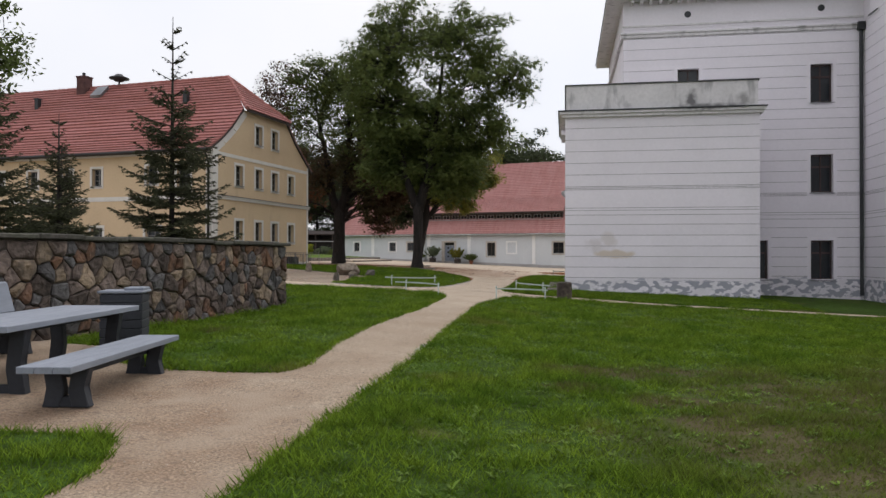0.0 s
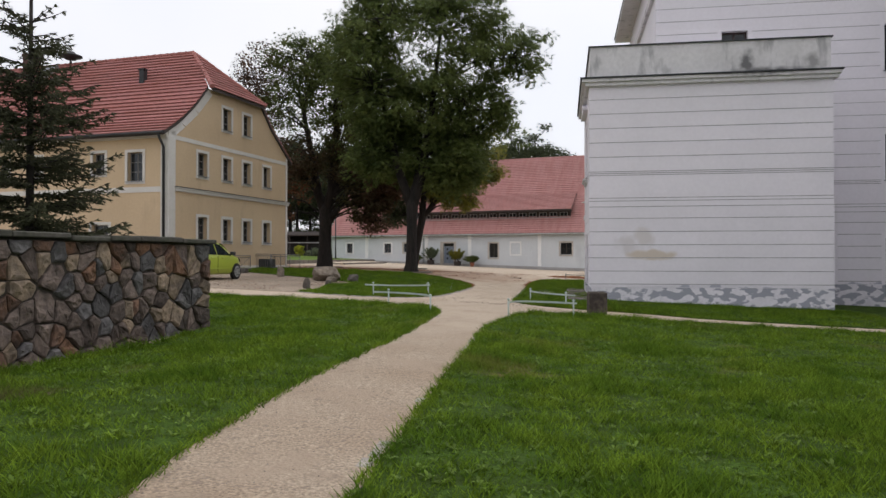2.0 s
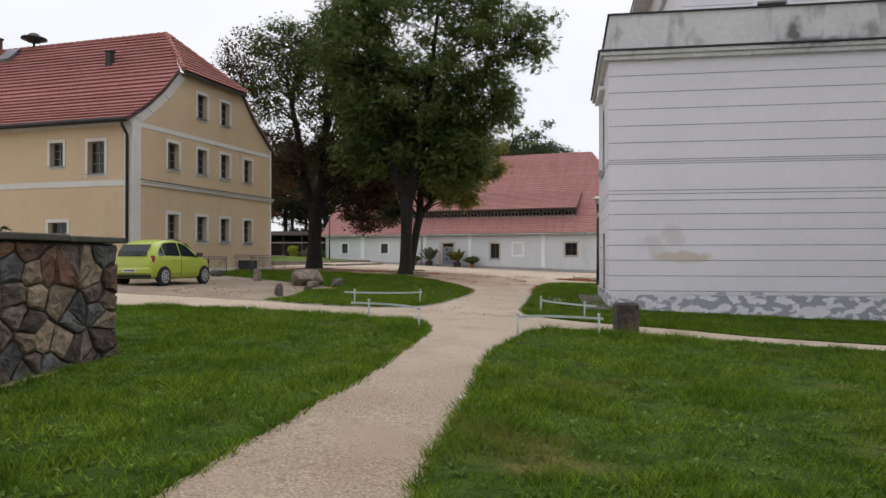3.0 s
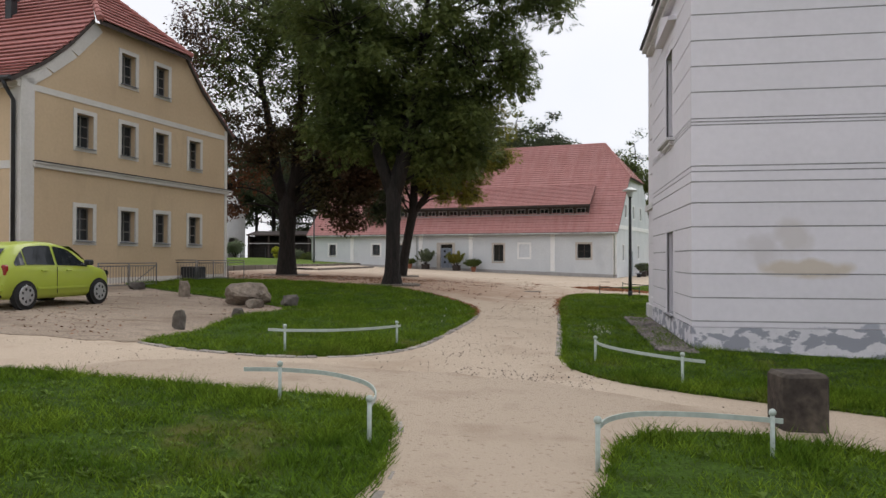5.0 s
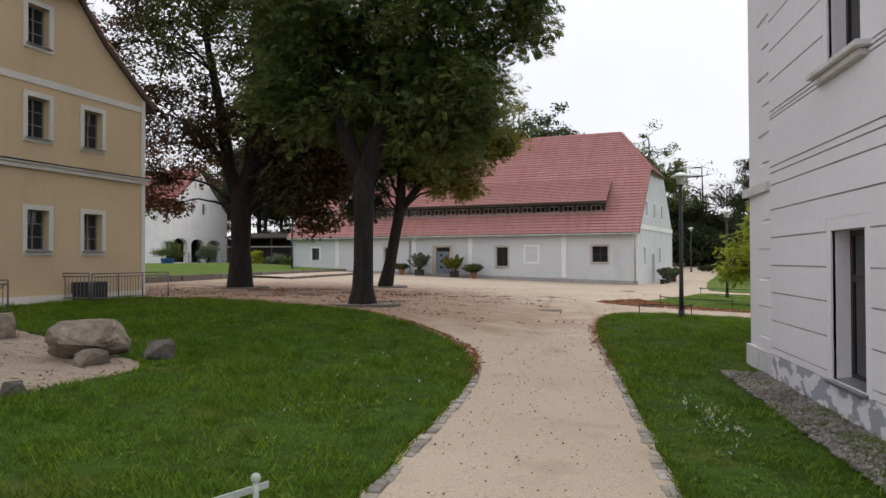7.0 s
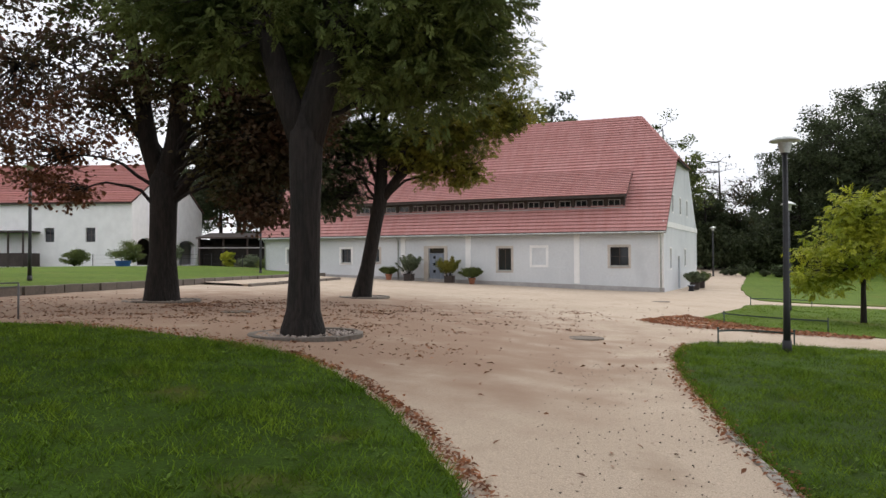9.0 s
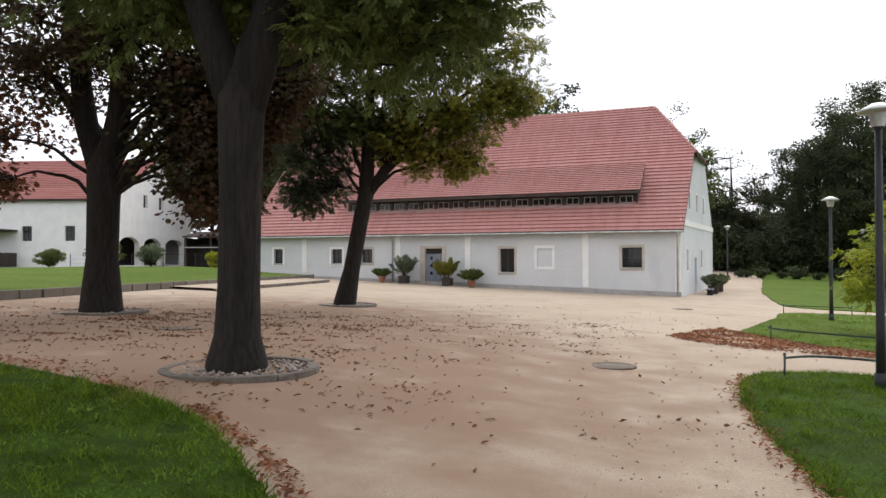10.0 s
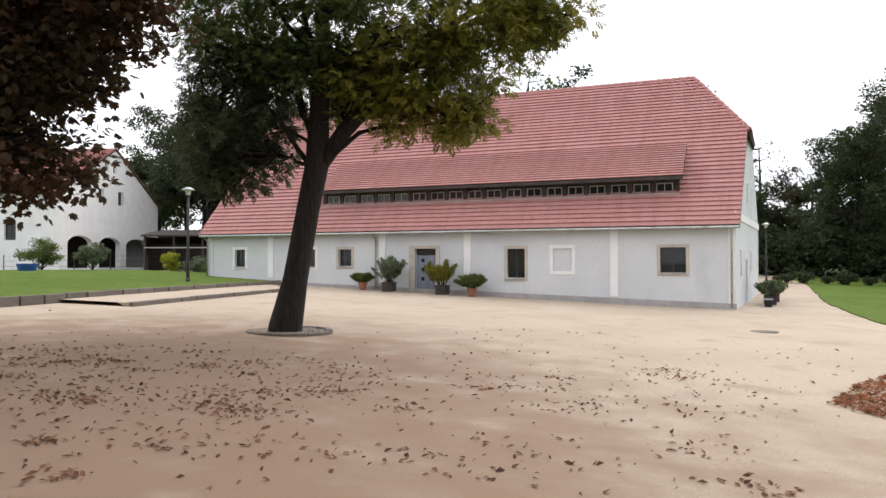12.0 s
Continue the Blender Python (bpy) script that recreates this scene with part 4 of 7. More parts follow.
part("bay_plinth", Geo().box(0.04, 0.1, 37.1, 38.7, -0.6, 0.4), PARAPET, CASTLE)

# ---- long white barn ----
BARN = thing("barn", pose(2.0, 80.4, 0, 0, 0, -13), "long white plastered barn with a red tiled roof and shed dormer", "barn")
SKEW = 85.0
BL, BV, EAVE, RIDGE = 30.15, 14.0, 4.38, 12.5


def bv(v, u=0.0):
    """A place v metres back along the skewed gable."""
    return u + v * math.cos(radians(SKEW)), v * math.sin(radians(SKEW))


barn_gable = pose(0, 0, 0, 0, 0, SKEW)
barn_open = {
    "w6": (-3.34, -2.16, 1.72, 2.94), "w5": (-8.53, -7.58, 1.8, 2.94), "w4": (-10.95, -10.0, 1.42, 2.94), "door": (-16.14, -14.93, 0.5, 2.98),
    "w3": (-20.92, -20.08, 2.02, 2.98), "w2": (-23.3, -22.45, 1.98, 3.0), "w1": (-28.1, -27.34, 1.97, 3.03)}
wall("wall", BARN_WHITE, BARN, Matrix.Identity(4), [(-0.2, -BL, 0), (EAVE, -BL, 0)], list(barn_open.values()), 0.5, "white plastered long wall")
for k, o in barn_open.items():
    if k == "door":
        continue
    if k == "w5":
        part("blind_window", Geo().box(o[0], o[1], 0.06, 0.1, o[2], o[3]), BARN_WHITE, BARN, "blind window filled with plaster")
        g = Geo()
        for a, b, c, d in ((o[0] - 0.17, o[0], o[2] - 0.17, o[3] + 0.17), (o[1], o[1] + 0.17, o[2] - 0.17, o[3] + 0.17), (o[0], o[1], o[3], o[3] + 0.17), (o[0], o[1], o[2] - 0.17, o[2])):
            g.box(a, b, -0.03, 0.02, c, d)
        part("surround", g, BARN_TRIM, BARN)
        continue
    window(BARN, Matrix.Identity(4), *o, DARK_WOOD, STONE_FRAME if k in ("w4", "w3", "w6") else BARN_TRIM, 0.15, cols=2, rows=2 if k != "w4" else 1, recess=0.2, sill=WHITE_FRAME, bar=0.025)
o = barn_open["door"]
door = part("door", Geo().box(o[0], o[1] - 0.0, 0.2, 0.26, o[2], 2.62), BLUE_DOOR, BARN, "grey-blue boarded door")
part("transom_window", Geo().box(o[0], o[1], 0.2, 0.24, 2.64, o[3]), GLASS, door)
for i, z in enumerate((1.25, 1.75, 2.25)):
    part("door_light", Geo().box(o[0] + 0.28, o[0] + 0.46, 0.18, 0.2, z, z + 0.2), GLASS, door)
part("door_light", Geo().box(o[0] + 0.78, o[0] + 0.96, 0.18, 0.2, 1.25, 1.45), GLASS, door)
part("door_frame", Geo().box(o[0] - 0.36, o[0], -0.05, 0.12, 0.4, 3.15).box(o[1], o[1] + 0.24, -0.05, 0.12, 0.4, 3.15).box(o[0], o[1], -0.05, 0.12, o[3], 3.15), STONE_FRAME, BARN, "sandstone door frame", bevel=0.015)
part("door_step", Geo().box(o[0] - 0.5, o[1] + 0.4, -0.5, 0.1, 0.3, 0.56), PLINTH, BARN, bevel=0.02)
for s in (-5.5, -13.13, -18.14, -25.5):
    part("pilaster", Geo().box(s - 0.19, s + 0.19, -0.06, 0.01, ground(2 + s, 81) + 0.35, EAVE - 0.05), BARN_TRIM, BARN, bevel=0.01)
part("corner_strip", Geo().box(-0.3, 0.03, -0.03, 0.01, 0.0, EAVE - 0.05), BARN_TRIM, BARN)
part("frieze", Geo().box(-BL, 0.03, -0.05, 0.01, EAVE - 0.28, EAVE), BARN_TRIM, BARN)
plinth = Geo()
plinth.add([(-BL, -0.05, -0.2), (0.05, -0.05, -0.2), (0.05, 0.01, -0.2), (-BL, 0.01, -0.2), (-BL, -0.05, 1.3), (0.05, -0.05, 0.32), (0.05, 0.01, 0.32), (-BL, 0.01, 1.3)], BOX)
part("plinth", plinth, PLINTH, BARN, "grey rendered plinth")
gw = [(2.2, 2.75, 1.55, 2.85), (8.0, 8.55, 1.7, 2.85), (3.0, 3.6, 5.35, 6.45), (6.0, 6.6, 5.35, 6.45), (8.9, 9.5, 5.35, 6.45)]
gd = (5.3, 6.2, 0.1, 2.35)
wall("wall", BARN_WHITE, BARN, barn_gable, [(-0.2, 0, BV), (EAVE, 0, BV), (9.0, 3.9, BV - 3.9)], [*gw, gd], 0.5, "white gable wall")
for o in gw:
    window(BARN, barn_gable, *o, DARK_WOOD, BARN_TRIM, 0.1, cols=1, rows=2, recess=0.18)
part("gable_door", Geo().box(gd[0], gd[1], 0.2, 0.26, gd[2], gd[3]), BLUE_DOOR, BARN, at=barn_gable)
part("gable_band", Geo().box(0, BV, -0.05, 0.01, 4.25, 4.6), BARN_TRIM, BARN, at=barn_gable)
bx, by = bv(BV)
wall("wall", BARN_WHITE, BARN, pose(bx, by, 0, 0, 0, 180), [(-0.2, 0, BL), (EAVE, 0, BL)], [])
wall("wall", BARN_WHITE, BARN, pose(bx - BL, by, 0, 0, 0, 180 + SKEW), [(-0.2, 0, BV), (EAVE, 0, BV), (RIDGE - 0.2, BV / 2 - 0.1, BV / 2 + 0.1)], [])


def slope_point(v, u):
    """A place on the barn's front roof, v metres back."""
    x, y = bv(v, u)
    return x, y, EAVE + 0.06 + (RIDGE - EAVE) * v / (BV / 2)


roof_slope(BARN, [slope_point(-0.45, -BL - 0.25), slope_point(4.0, -BL - 0.25)], [slope_point(-0.45, 0.25), slope_point(4.0, 0.25)], 22, TILE_NEW)
roof_slope(BARN, [slope_point(4.0, -BL - 0.25), slope_point(7.0, -BL - 0.25)], [slope_point(4.0, 0.25), slope_point(7.0, -2.75)], 17, TILE_NEW)
back = lambda v, u: (*bv(BV - v, u), EAVE + 0.06 + (RIDGE - EAVE) * v / (BV / 2))  # noqa: E731
roof_slope(BARN, [back(-0.45, -0.03), back(4.0, -0.03)], [back(-0.45, -BL - 0.25), back(4.0, -BL - 0.25)], 14, TILE_NEW)
roof_slope(BARN, [back(4.0, -0.03), back(7.0, -2.75)], [back(4.0, -BL - 0.25), back(7.0, -BL - 0.25)], 10, TILE_NEW)
roof_slope(BARN, [slope_point(3.85, 0.4), slope_point(7.0, -2.74)], [back(3.85, 0.1), back(7.0, -2.76)], 13, TILE_NEW)
ridge_caps(BARN, slope_point(7.0, -BL - 0.2), slope_point(7.0, -2.75), TILE_NEW)
ridge_caps(BARN, slope_point(3.9, 0.35), slope_point(7.0, -2.75), TILE_NEW)
part("gutter", Geo().tube([(-BL - 0.2, -0.5, EAVE - 0.53), (0.2, -0.5, EAVE - 0.53)], 0.06, 8), GALVANISED, BARN, "zinc eaves gutter")
for s in (-0.15, -18.5, -BL + 0.1):
    part("downpipe", Geo().tube([(s, -0.48, EAVE - 0.55), (s, -0.12, EAVE - 0.85), (s, -0.1, ground(2 + s, 81) + 0.1)], 0.05, 8), GALVANISED, BARN, smooth=True)
part("wall_lamp", Geo().lathe([(0.0, -0.12), (0.1, -0.1), (0.09, 0.06), (0.03, 0.1)], 10, (-7.7, -0.25, 4.02)).tube([(-7.7, -0.05, 4.08), (-7.7, -0.25, 4.1)], 0.02, 6), DARK_METAL, BARN)
part("chimney", Geo().box(-15.2, -14.4, 6.3, 7.1, 11.5, 13.7).box(-15.28, -14.32, 6.22, 7.18, 13.7, 13.82), ZINC, BARN, "sheet-clad chimney")
D0, D1, DV = -22.5, -2.5, 0.95
dz = slope_point(DV, 0)[2]
dormer = part("dormer", Geo().box(D0 + 0.1, D1 - 0.1, DV + 0.12, DV + 0.2, dz - 0.05, 6.3).box(D0, D0 + 0.12, DV, 3.0, dz - 0.1, 6.3).box(D1 - 0.12, D1, DV, 3.0, dz - 0.1, 6.3), DARK_WOOD, BARN, "long dark timber shed dormer")
n_win = 18
for k in range(n_win):
    c0 = lerp(D0 + 0.15, D1 - 0.15, k / n_win)
    c1 = lerp(D0 + 0.15, D1 - 0.15, (k + 1) / n_win)
    part("post", Geo().box(c0 - 0.1, c0 + 0.1, DV - 0.02, DV + 0.1, dz, 6.28), DARK_WOOD, dormer)
    w0, w1, za, zb = c0 + 0.16, c1 - 0.16, dz + 0.1, 6.12
    g = Geo().box(w0, w1, DV + 0.03, DV + 0.08, za, za + 0.06).box(w0, w1, DV + 0.03, DV + 0.08, zb - 0.05, zb).box(w0, w0 + 0.04, DV + 0.03, DV + 0.08, za, zb).box(w1 - 0.04, w1, DV + 0.03, DV + 0.08, za, zb).box((w0 + w1) / 2 - 0.02, (w0 + w1) / 2 + 0.02, DV + 0.03, DV + 0.08, za, zb)
    part("window_frame", g, PLINTH, dormer)
    part("pane", Geo().box(w0, w1, DV + 0.09, DV + 0.1, za, zb), GLASS, dormer)
part("sill_board", Geo().box(D0, D1, DV - 0.06, DV + 0.1, dz - 0.03, dz + 0.06), PLINTH, dormer)
top = slope_point(3.35, 0)
roof_slope(dormer, [(D0 - 0.15, 0.3, 6.36), (D0 - 0.15, top[1], top[2] + 0.02)], [(D1 + 0.2, 0.3, 6.36), (D1 + 0.2, top[1], top[2] + 0.02)], 14, TILE_NEW)
part("eave_board", Geo().box(D0 - 0.15, D1 + 0.2, 0.28, 0.34, 6.2, 6.34), DARK_WOOD, dormer)


# ---- field-stone garden wall ----
WALL_A, WALL_B = Vector((-7.2, 18.3)), Vector((-9.5, -1.0))
wall_dir = (WALL_B - WALL_A).normalized()
WALL_LEN, WALL_TOP = (WALL_B - WALL_A).length, 1.665
wall_turn = math.degrees(math.atan2(wall_dir.y, wall_dir.x))
# local frame: x along the wall towards its open end, y towards its back, z up
STONE_WALL = thing("stone_wall", pose(WALL_B.x, WALL_B.y, 0, 0, 0, wall_turn + 180), "garden wall of brown and grey field stones with dark coping", "wall")


def clip(poly, p, n):
    """The part of a polygon on the side of p that n points away from."""
    out = []
    for a, b in zip(poly, poly[1:] + poly[:1]):
        da, db = (a[0] - p[0]) * n[0] + (a[1] - p[1]) * n[1], (b[0] - p[0]) * n[0] + (b[1] - p[1]) * n[1]
        if da <= 0:
            out.append(a)
        if (da < 0) != (db < 0) and da != db:
            f = da / (da - db)
            out.append((a[0] + f * (b[0] - a[0]), a[1] + f * (b[1] - a[1])))
    return out


def rubble_cells(s0, s1, z0, z1, wide, high, rnd):
    """Splits a wall face into close-fitting rubble stones of many angles and sizes."""
    seeds = []
    rows, cols = max(2, round((z1 - z0) / high)), max(2, round((s1 - s0) / wide))
    for j in range(rows):
        for i in range(cols):
            if rnd.random() > 0.27:
                seeds.append((s0 + (i + 0.5 + 0.3 * (j % 2) + rnd.uniform(-0.48, 0.48)) * (s1 - s0) / cols, z0 + (j + 0.5 + rnd.uniform(-0.48, 0.48)) * (z1 - z0) / rows))
    cells = []
    for p in seeds:
        poly = [(s0, z0), (s1, z0), (s1, z1), (s0, z1)]
        for q in sorted(seeds, key=lambda q: math.hypot(q[0] - p[0], q[1] - p[1]))[1:20]:
            f = rnd.uniform(0.47, 0.5)
            poly = clip(poly, (lerp(p[0], q[0], f), lerp(p[1], q[1], f)), (q[0] - p[0], q[1] - p[1]))
        if len(poly) > 2:
            cells.append(poly)
    return cells


def face_stone(poly, rnd, gap=0.012, proud=0.04):
    """A rough stone with a broken, tilted front."""
    rough = []
    for a, b in zip(poly, poly[1:] + poly[:1]):
        length = math.hypot(b[0] - a[0], b[1] - a[1])
        k = max(1, min(3, int(length / 0.09)))
        for i in range(k):
            j = 0.0 if i == 0 else 0.011
            rough.append((lerp(a[0], b[0], i / k) + rnd.uniform(-j, j), lerp(a[1], b[1], i / k) + rnd.uniform(-j, j)))
    poly = rough
    cx, cz = sum(p[0] for p in poly) / len(poly), sum(p[1] for p in poly) / len(poly)
    size = max(0.02, sum(math.hypot(p[0] - cx, p[1] - cz) for p in poly) / len(poly))
    k0, k1 = 1 - gap / size, 1 - (gap + 0.03) / size
    if k1 < 0.25:
        return None
    tx, tz = rnd.uniform(-0.13, 0.13), rnd.uniform(-0.13, 0.13)
    bulge = proud * rnd.uniform(0.35, 1.35)
    ring = lambda k, y, j: [(cx + k * (x - cx) + rnd.uniform(-j, j), y + (tx * (x - cx) + tz * (z - cz)) * (y < 0) + rnd.uniform(-j, j), cz + k * (z - cz) + rnd.uniform(-j, j)) for x, z in poly]  # noqa: E731
    n = len(poly)
    v = ring(k0, 0.03, 0) + ring(k0, -0.35 * bulge, 0.004) + ring(k1, -bulge, 0.009) + ring(k1 * 0.5, -bulge * 1.1, 0.013) + [(cx, -bulge * rnd.uniform(0.9, 1.3), cz)]
    f = [(r * n + i, r * n + (i + 1) % n, (r + 1) * n + (i + 1) % n, (r + 1) * n + i) for r in (0, 1, 2) for i in range(n)] + [(3 * n + i, 3 * n + (i + 1) % n, 4 * n) for i in range(n)]
    return Geo().add(v, f)


rnd = random.Random(5)
part("core", Geo().box(0.0, WALL_LEN - 0.03, 0.03, 0.5, -0.5, WALL_TOP - 0.02), MORTAR, STONE_WALL, "dark mortar core")
for turned, cells in ((False, rubble_cells(0.0, 10.2, -0.15, WALL_TOP - 0.03, 0.225, 0.21, rnd)), (True, rubble_cells(0.0, 0.5, -0.1, WALL_TOP - 0.03, 0.25, 0.22, rnd))):
    for poly in cells:
        g = face_stone(poly, rnd)
        if not g:
            continue
        data = bpy.data.meshes.new("stone")
        if turned:
            g.v = [(0.03 + y, 0.5 - x, z) for x, y, z in g.v]
        g.v, g.f = [(WALL_LEN - x, y, z) for x, y, z in g.v], [f[::-1] for f in g.f]
        data.from_pydata(g.v, [], g.f)
        data.materials.append(rnd.choice((STONE, STONE, STONE, STONE_GREY, STONE_GREY, STONE_PALE, STONE_PALE, STONE_RUST)))
        part("stone", data, None, STONE_WALL)
s = 0.0
while s < 13:
    w = rnd.uniform(0.5, 1.1)
    z = WALL_TOP + rnd.uniform(-0.01, 0.02)
    part("coping_stone", Geo().box(WALL_LEN - s - w + 0.006, WALL_LEN + 0.06 if s == 0 else WALL_LEN - s - 0.006, -0.09 - rnd.uniform(0, 0.03), 0.6, z - 0.02, z + 0.05 + rnd.uniform(0, 0.02)), COPING, STONE_WALL, bevel=0.015)
    s += w


# ---- picnic table, benches and bin ----
def moulded_leg(width, height, base, side):
    """A waisted, curved leg."""
    outline_l = [(-width / 2, 0), (-width / 2 + 0.16, 0), (-width / 2 + 0.2, height * 0.4), (-width / 2 + 0.16, height), (-width / 2, height), (-width / 2 + 0.06, height * 0.5)]
    pts = [(side * x, z) for x, z in outline_l]
    n = len(pts)
    return Geo().add([(x, y, z) for y in (-base, base) for x, z in pts], [tuple(range(n)), tuple(range(2 * n - 1, n - 1, -1))] + [(i, (i + 1) % n, (i + 1) % n + n, i + n) for i in range(n)])


def plank_top(width, length, z, thick, n):
    g = []
    w = width / n
    for i in range(n):
        g.append(Geo().box(-width / 2 + i * w + 0.0025, -width / 2 + (i + 1) * w - 0.0025, -length / 2, length / 2, z - thick, z))
    return g


def bench_like(name, m, label, category, width, length, height, planks, back=False):
    ob = thing(name, m, label, category, "picnic set by the wall")
    for g in plank_top(width, length, height, 0.06, planks):
        part("plank", g, BENCH_TOP, ob, bevel=0.005)
    for sign in (-1, 1):
        y = sign * (length / 2 - 0.42)
        for side in (1, -1):
            part("leg", moulded_leg(width * 0.92, height - 0.06, 0.055, side).moved(Matrix.Translation((0, y, 0))), BENCH_LEG, ob, bevel=0.012)
        part("foot_beam", Geo().box(-width * 0.36, width * 0.36, y - 0.04, y + 0.04, 0.0, 0.1), BENCH_LEG, ob, bevel=0.01)
        part("cross_beam", Geo().box(-width * 0.38, width * 0.38, y - 0.045, y + 0.045, height - 0.13, height - 0.062), BENCH_LEG, ob)
    part("stretcher", Geo().box(-0.04, 0.04, -length / 2 + 0.45, length / 2 - 0.45, height - 0.16, height - 0.063), BENCH_LEG, ob)
    if back:
        b = part("backrest", Geo().add([(-width / 2 - 0.05, -length / 2, height + 0.1), (-width / 2 - 0.05, length / 2, height + 0.1), (-width / 2 - 0.17, length / 2, height + 0.52), (-width / 2 - 0.17, -length / 2, height + 0.52), (-width / 2, -length / 2, height + 0.1), (-width / 2, length / 2, height + 0.1), (-width / 2 - 0.12, length / 2, height + 0.52), (-width / 2 - 0.12, -length / 2, height + 0.52)], BOX), BENCH_TOP, ob, bevel=0.02)
        part("grip_slot", Geo().box(-width / 2 - 0.118, -width / 2 - 0.105, length / 2 - 0.55, length / 2 - 0.35, height + 0.40, height + 0.44), BENCH_LEG, b)
    return ob


SET_TURN = 9.4
bench_like("bench", pose(-4.55, 6.83, ground(-4.5, 6.8), 0, 0, SET_TURN), "grey plank bench on dark composite legs", "bench", 0.47, 2.55, 0.42, 3)
bench_like("picnic_table", pose(-5.72, 7.3, ground(-5.6, 7.2) - 0.02, 0, 0, SET_TURN), "grey plank picnic table on dark composite legs", "table", 0.98, 2.9, 0.70, 5)
bench_like("bench_with_backrest", pose(-7.05, 7.95, ground(-7.0, 7.7), 0, 0, SET_TURN), "grey composite bench with a backrest by the wall", "bench", 0.47, 2.3, 0.42, 3, True)
BIN = thing("litter_bin", pose(-6.38, 9.9, ground(-6.2, 9.9), 0, 0, 20) @ Matrix.Diagonal((0.82, 0.82, 1.03, 1)), "dark grey slatted litter bin with a pale lid", "bin")
part("body", Geo().box(-0.33, 0.33, -0.3, 0.3, 0.0, 0.76), BENCH_LEG, BIN, bevel=0.01)
for k in range(6):
    z = 0.03 + k * 0.121
    part("slat", Geo().box(-0.345, 0.345, -0.325, -0.3, z, z + 0.112), BENCH_LEG, BIN, bevel=0.006)
    part("slat", Geo().box(0.33, 0.355, -0.3, 0.3, z, z + 0.112), BENCH_LEG, BIN, bevel=0.006)
lid = part("lid", Geo().box(-0.38, 0.38, -0.35, 0.35, 0.762, 0.80), BENCH_TOP, BIN, "pale grey lid", bevel=0.01)
part("hood", Geo().box(0.02, 0.36, -0.2, 0.32, 0.8, 0.84), BENCH_TOP, lid, bevel=0.01)


# ---- low barriers at the lawn corners ----
def barrier(posts, bar, height=0.37, paint=PALE_RAIL, tone="pale"):
    (x0, y0), (x1, y1) = posts
    base = Vector((x0, y0, ground(x0, y0)))
    ob = thing("lawn_barrier", Matrix.Translation(base), f"low {tone} metal barrier, a bent flat bar on two posts", "barrier", "barriers at the lawn corners")
    for x, y in posts:
        z = ground(x, y) - base.z
        p = part("post", Geo().tube([(x - x0, y - y0, z - 0.1), (x - x0, y - y0, z + height)], 0.019, 8), paint, ob, smooth=True)
        part("knob", Geo().lathe([(0.0, -0.025), (0.028, -0.01), (0.032, 0.012), (0.024, 0.032), (0.0, 0.042)], 10, (x - x0, y - y0, z + height + 0.02)), paint, p, smooth=True)
    line = smooth_outline(bar, 0.12, 0.0, closed=False)
    g, n = Geo(), len(line)
    pts = []
    for i, (x, y) in enumerate(line):
        a, b = line[max(i - 1, 0)], line[min(i + 1, n - 1)]
        d = Vector((b[0] - a[0], b[1] - a[1])).normalized()
        z = ground(x, y) - base.z + height - 0.035
        for off in (-0.006, 0.006):
            for h in (-0.021, 0.021):
                pts.append((x - x0 - d.y * off, y - y0 + d.x * off, z + h))
    faces = [(4 * i + a, 4 * i + b, 4 * i + b + 4, 4 * i + a + 4) for i in range(n - 1) for a, b in ((0, 1), (1, 3), (3, 2), (2, 0))] + [(0, 1, 3, 2), (4 * n - 4, 4 * n - 3, 4 * n - 1, 4 * n - 2)]
    part("bar", g.add(pts, faces), paint, ob, f"{tone} bent flat bar")
    return ob


barrier([(-5.19, 23.85), (-3.86, 22.45)], [(-5.54, 23.75), (-5.19, 23.87), (-4.7, 23.85), (-4.2, 23.5), (-3.95, 23.0), (-3.86, 22.45)])
barrier([(-6.5, 27.3), (-5.1, 28.8)], [(-6.75, 27.25), (-6.5, 27.28), (-5.9, 27.6), (-5.4, 28.2), (-5.1, 28.8), (-5.06, 28.9)])
barrier([(-2.05, 22.3), (-0.6, 23.1)], [(-2.05, 22.3), (-1.95, 22.65), (-1.7, 22.95), (-1.2, 23.1), (-0.6, 23.1), (-0.52, 23.09)])
barrier([(-1.83, 28.2), (-0.77, 26.7)], [(-1.83, 28.2), (-1.75, 27.8), (-1.5, 27.35), (-1.1, 26.95), (-0.77, 26.72), (-0.5, 26.6)])
barrier([(-0.75, 50.3), (1.0, 50.6)], [(-0.75, 50.3), (-0.2, 50.75), (0.4, 50.8), (1.0, 50.6)], paint=DARK_RAIL, tone="dark green")
barrier([(0.75, 56.9), (3.4, 55.6)], [(0.75, 57.2), (0.9, 56.8), (1.6, 56.2), (2.4, 55.8), (3.4, 55.6)], paint=DARK_RAIL, tone="dark green")
barrier([(4.6, 69.6), (7.6, 70.4)], [(4.5, 69.3), (4.8, 69.8), (5.6, 70.2), (7.6, 70.4)], paint=DARK_RAIL, tone="dark green")

# ---- dark granite block at the path ----
g = Geo().box(-0.21, 0.23, -0.22, 0.22, -0.05, 0.57)
solid("stone_block", g, BLOCK_STONE, "weathered square stone block beside the path", "stone block", bevel=0.035, at=pose(-0.02, 24.45, ground(0, 24.45), 0, 0, 8))


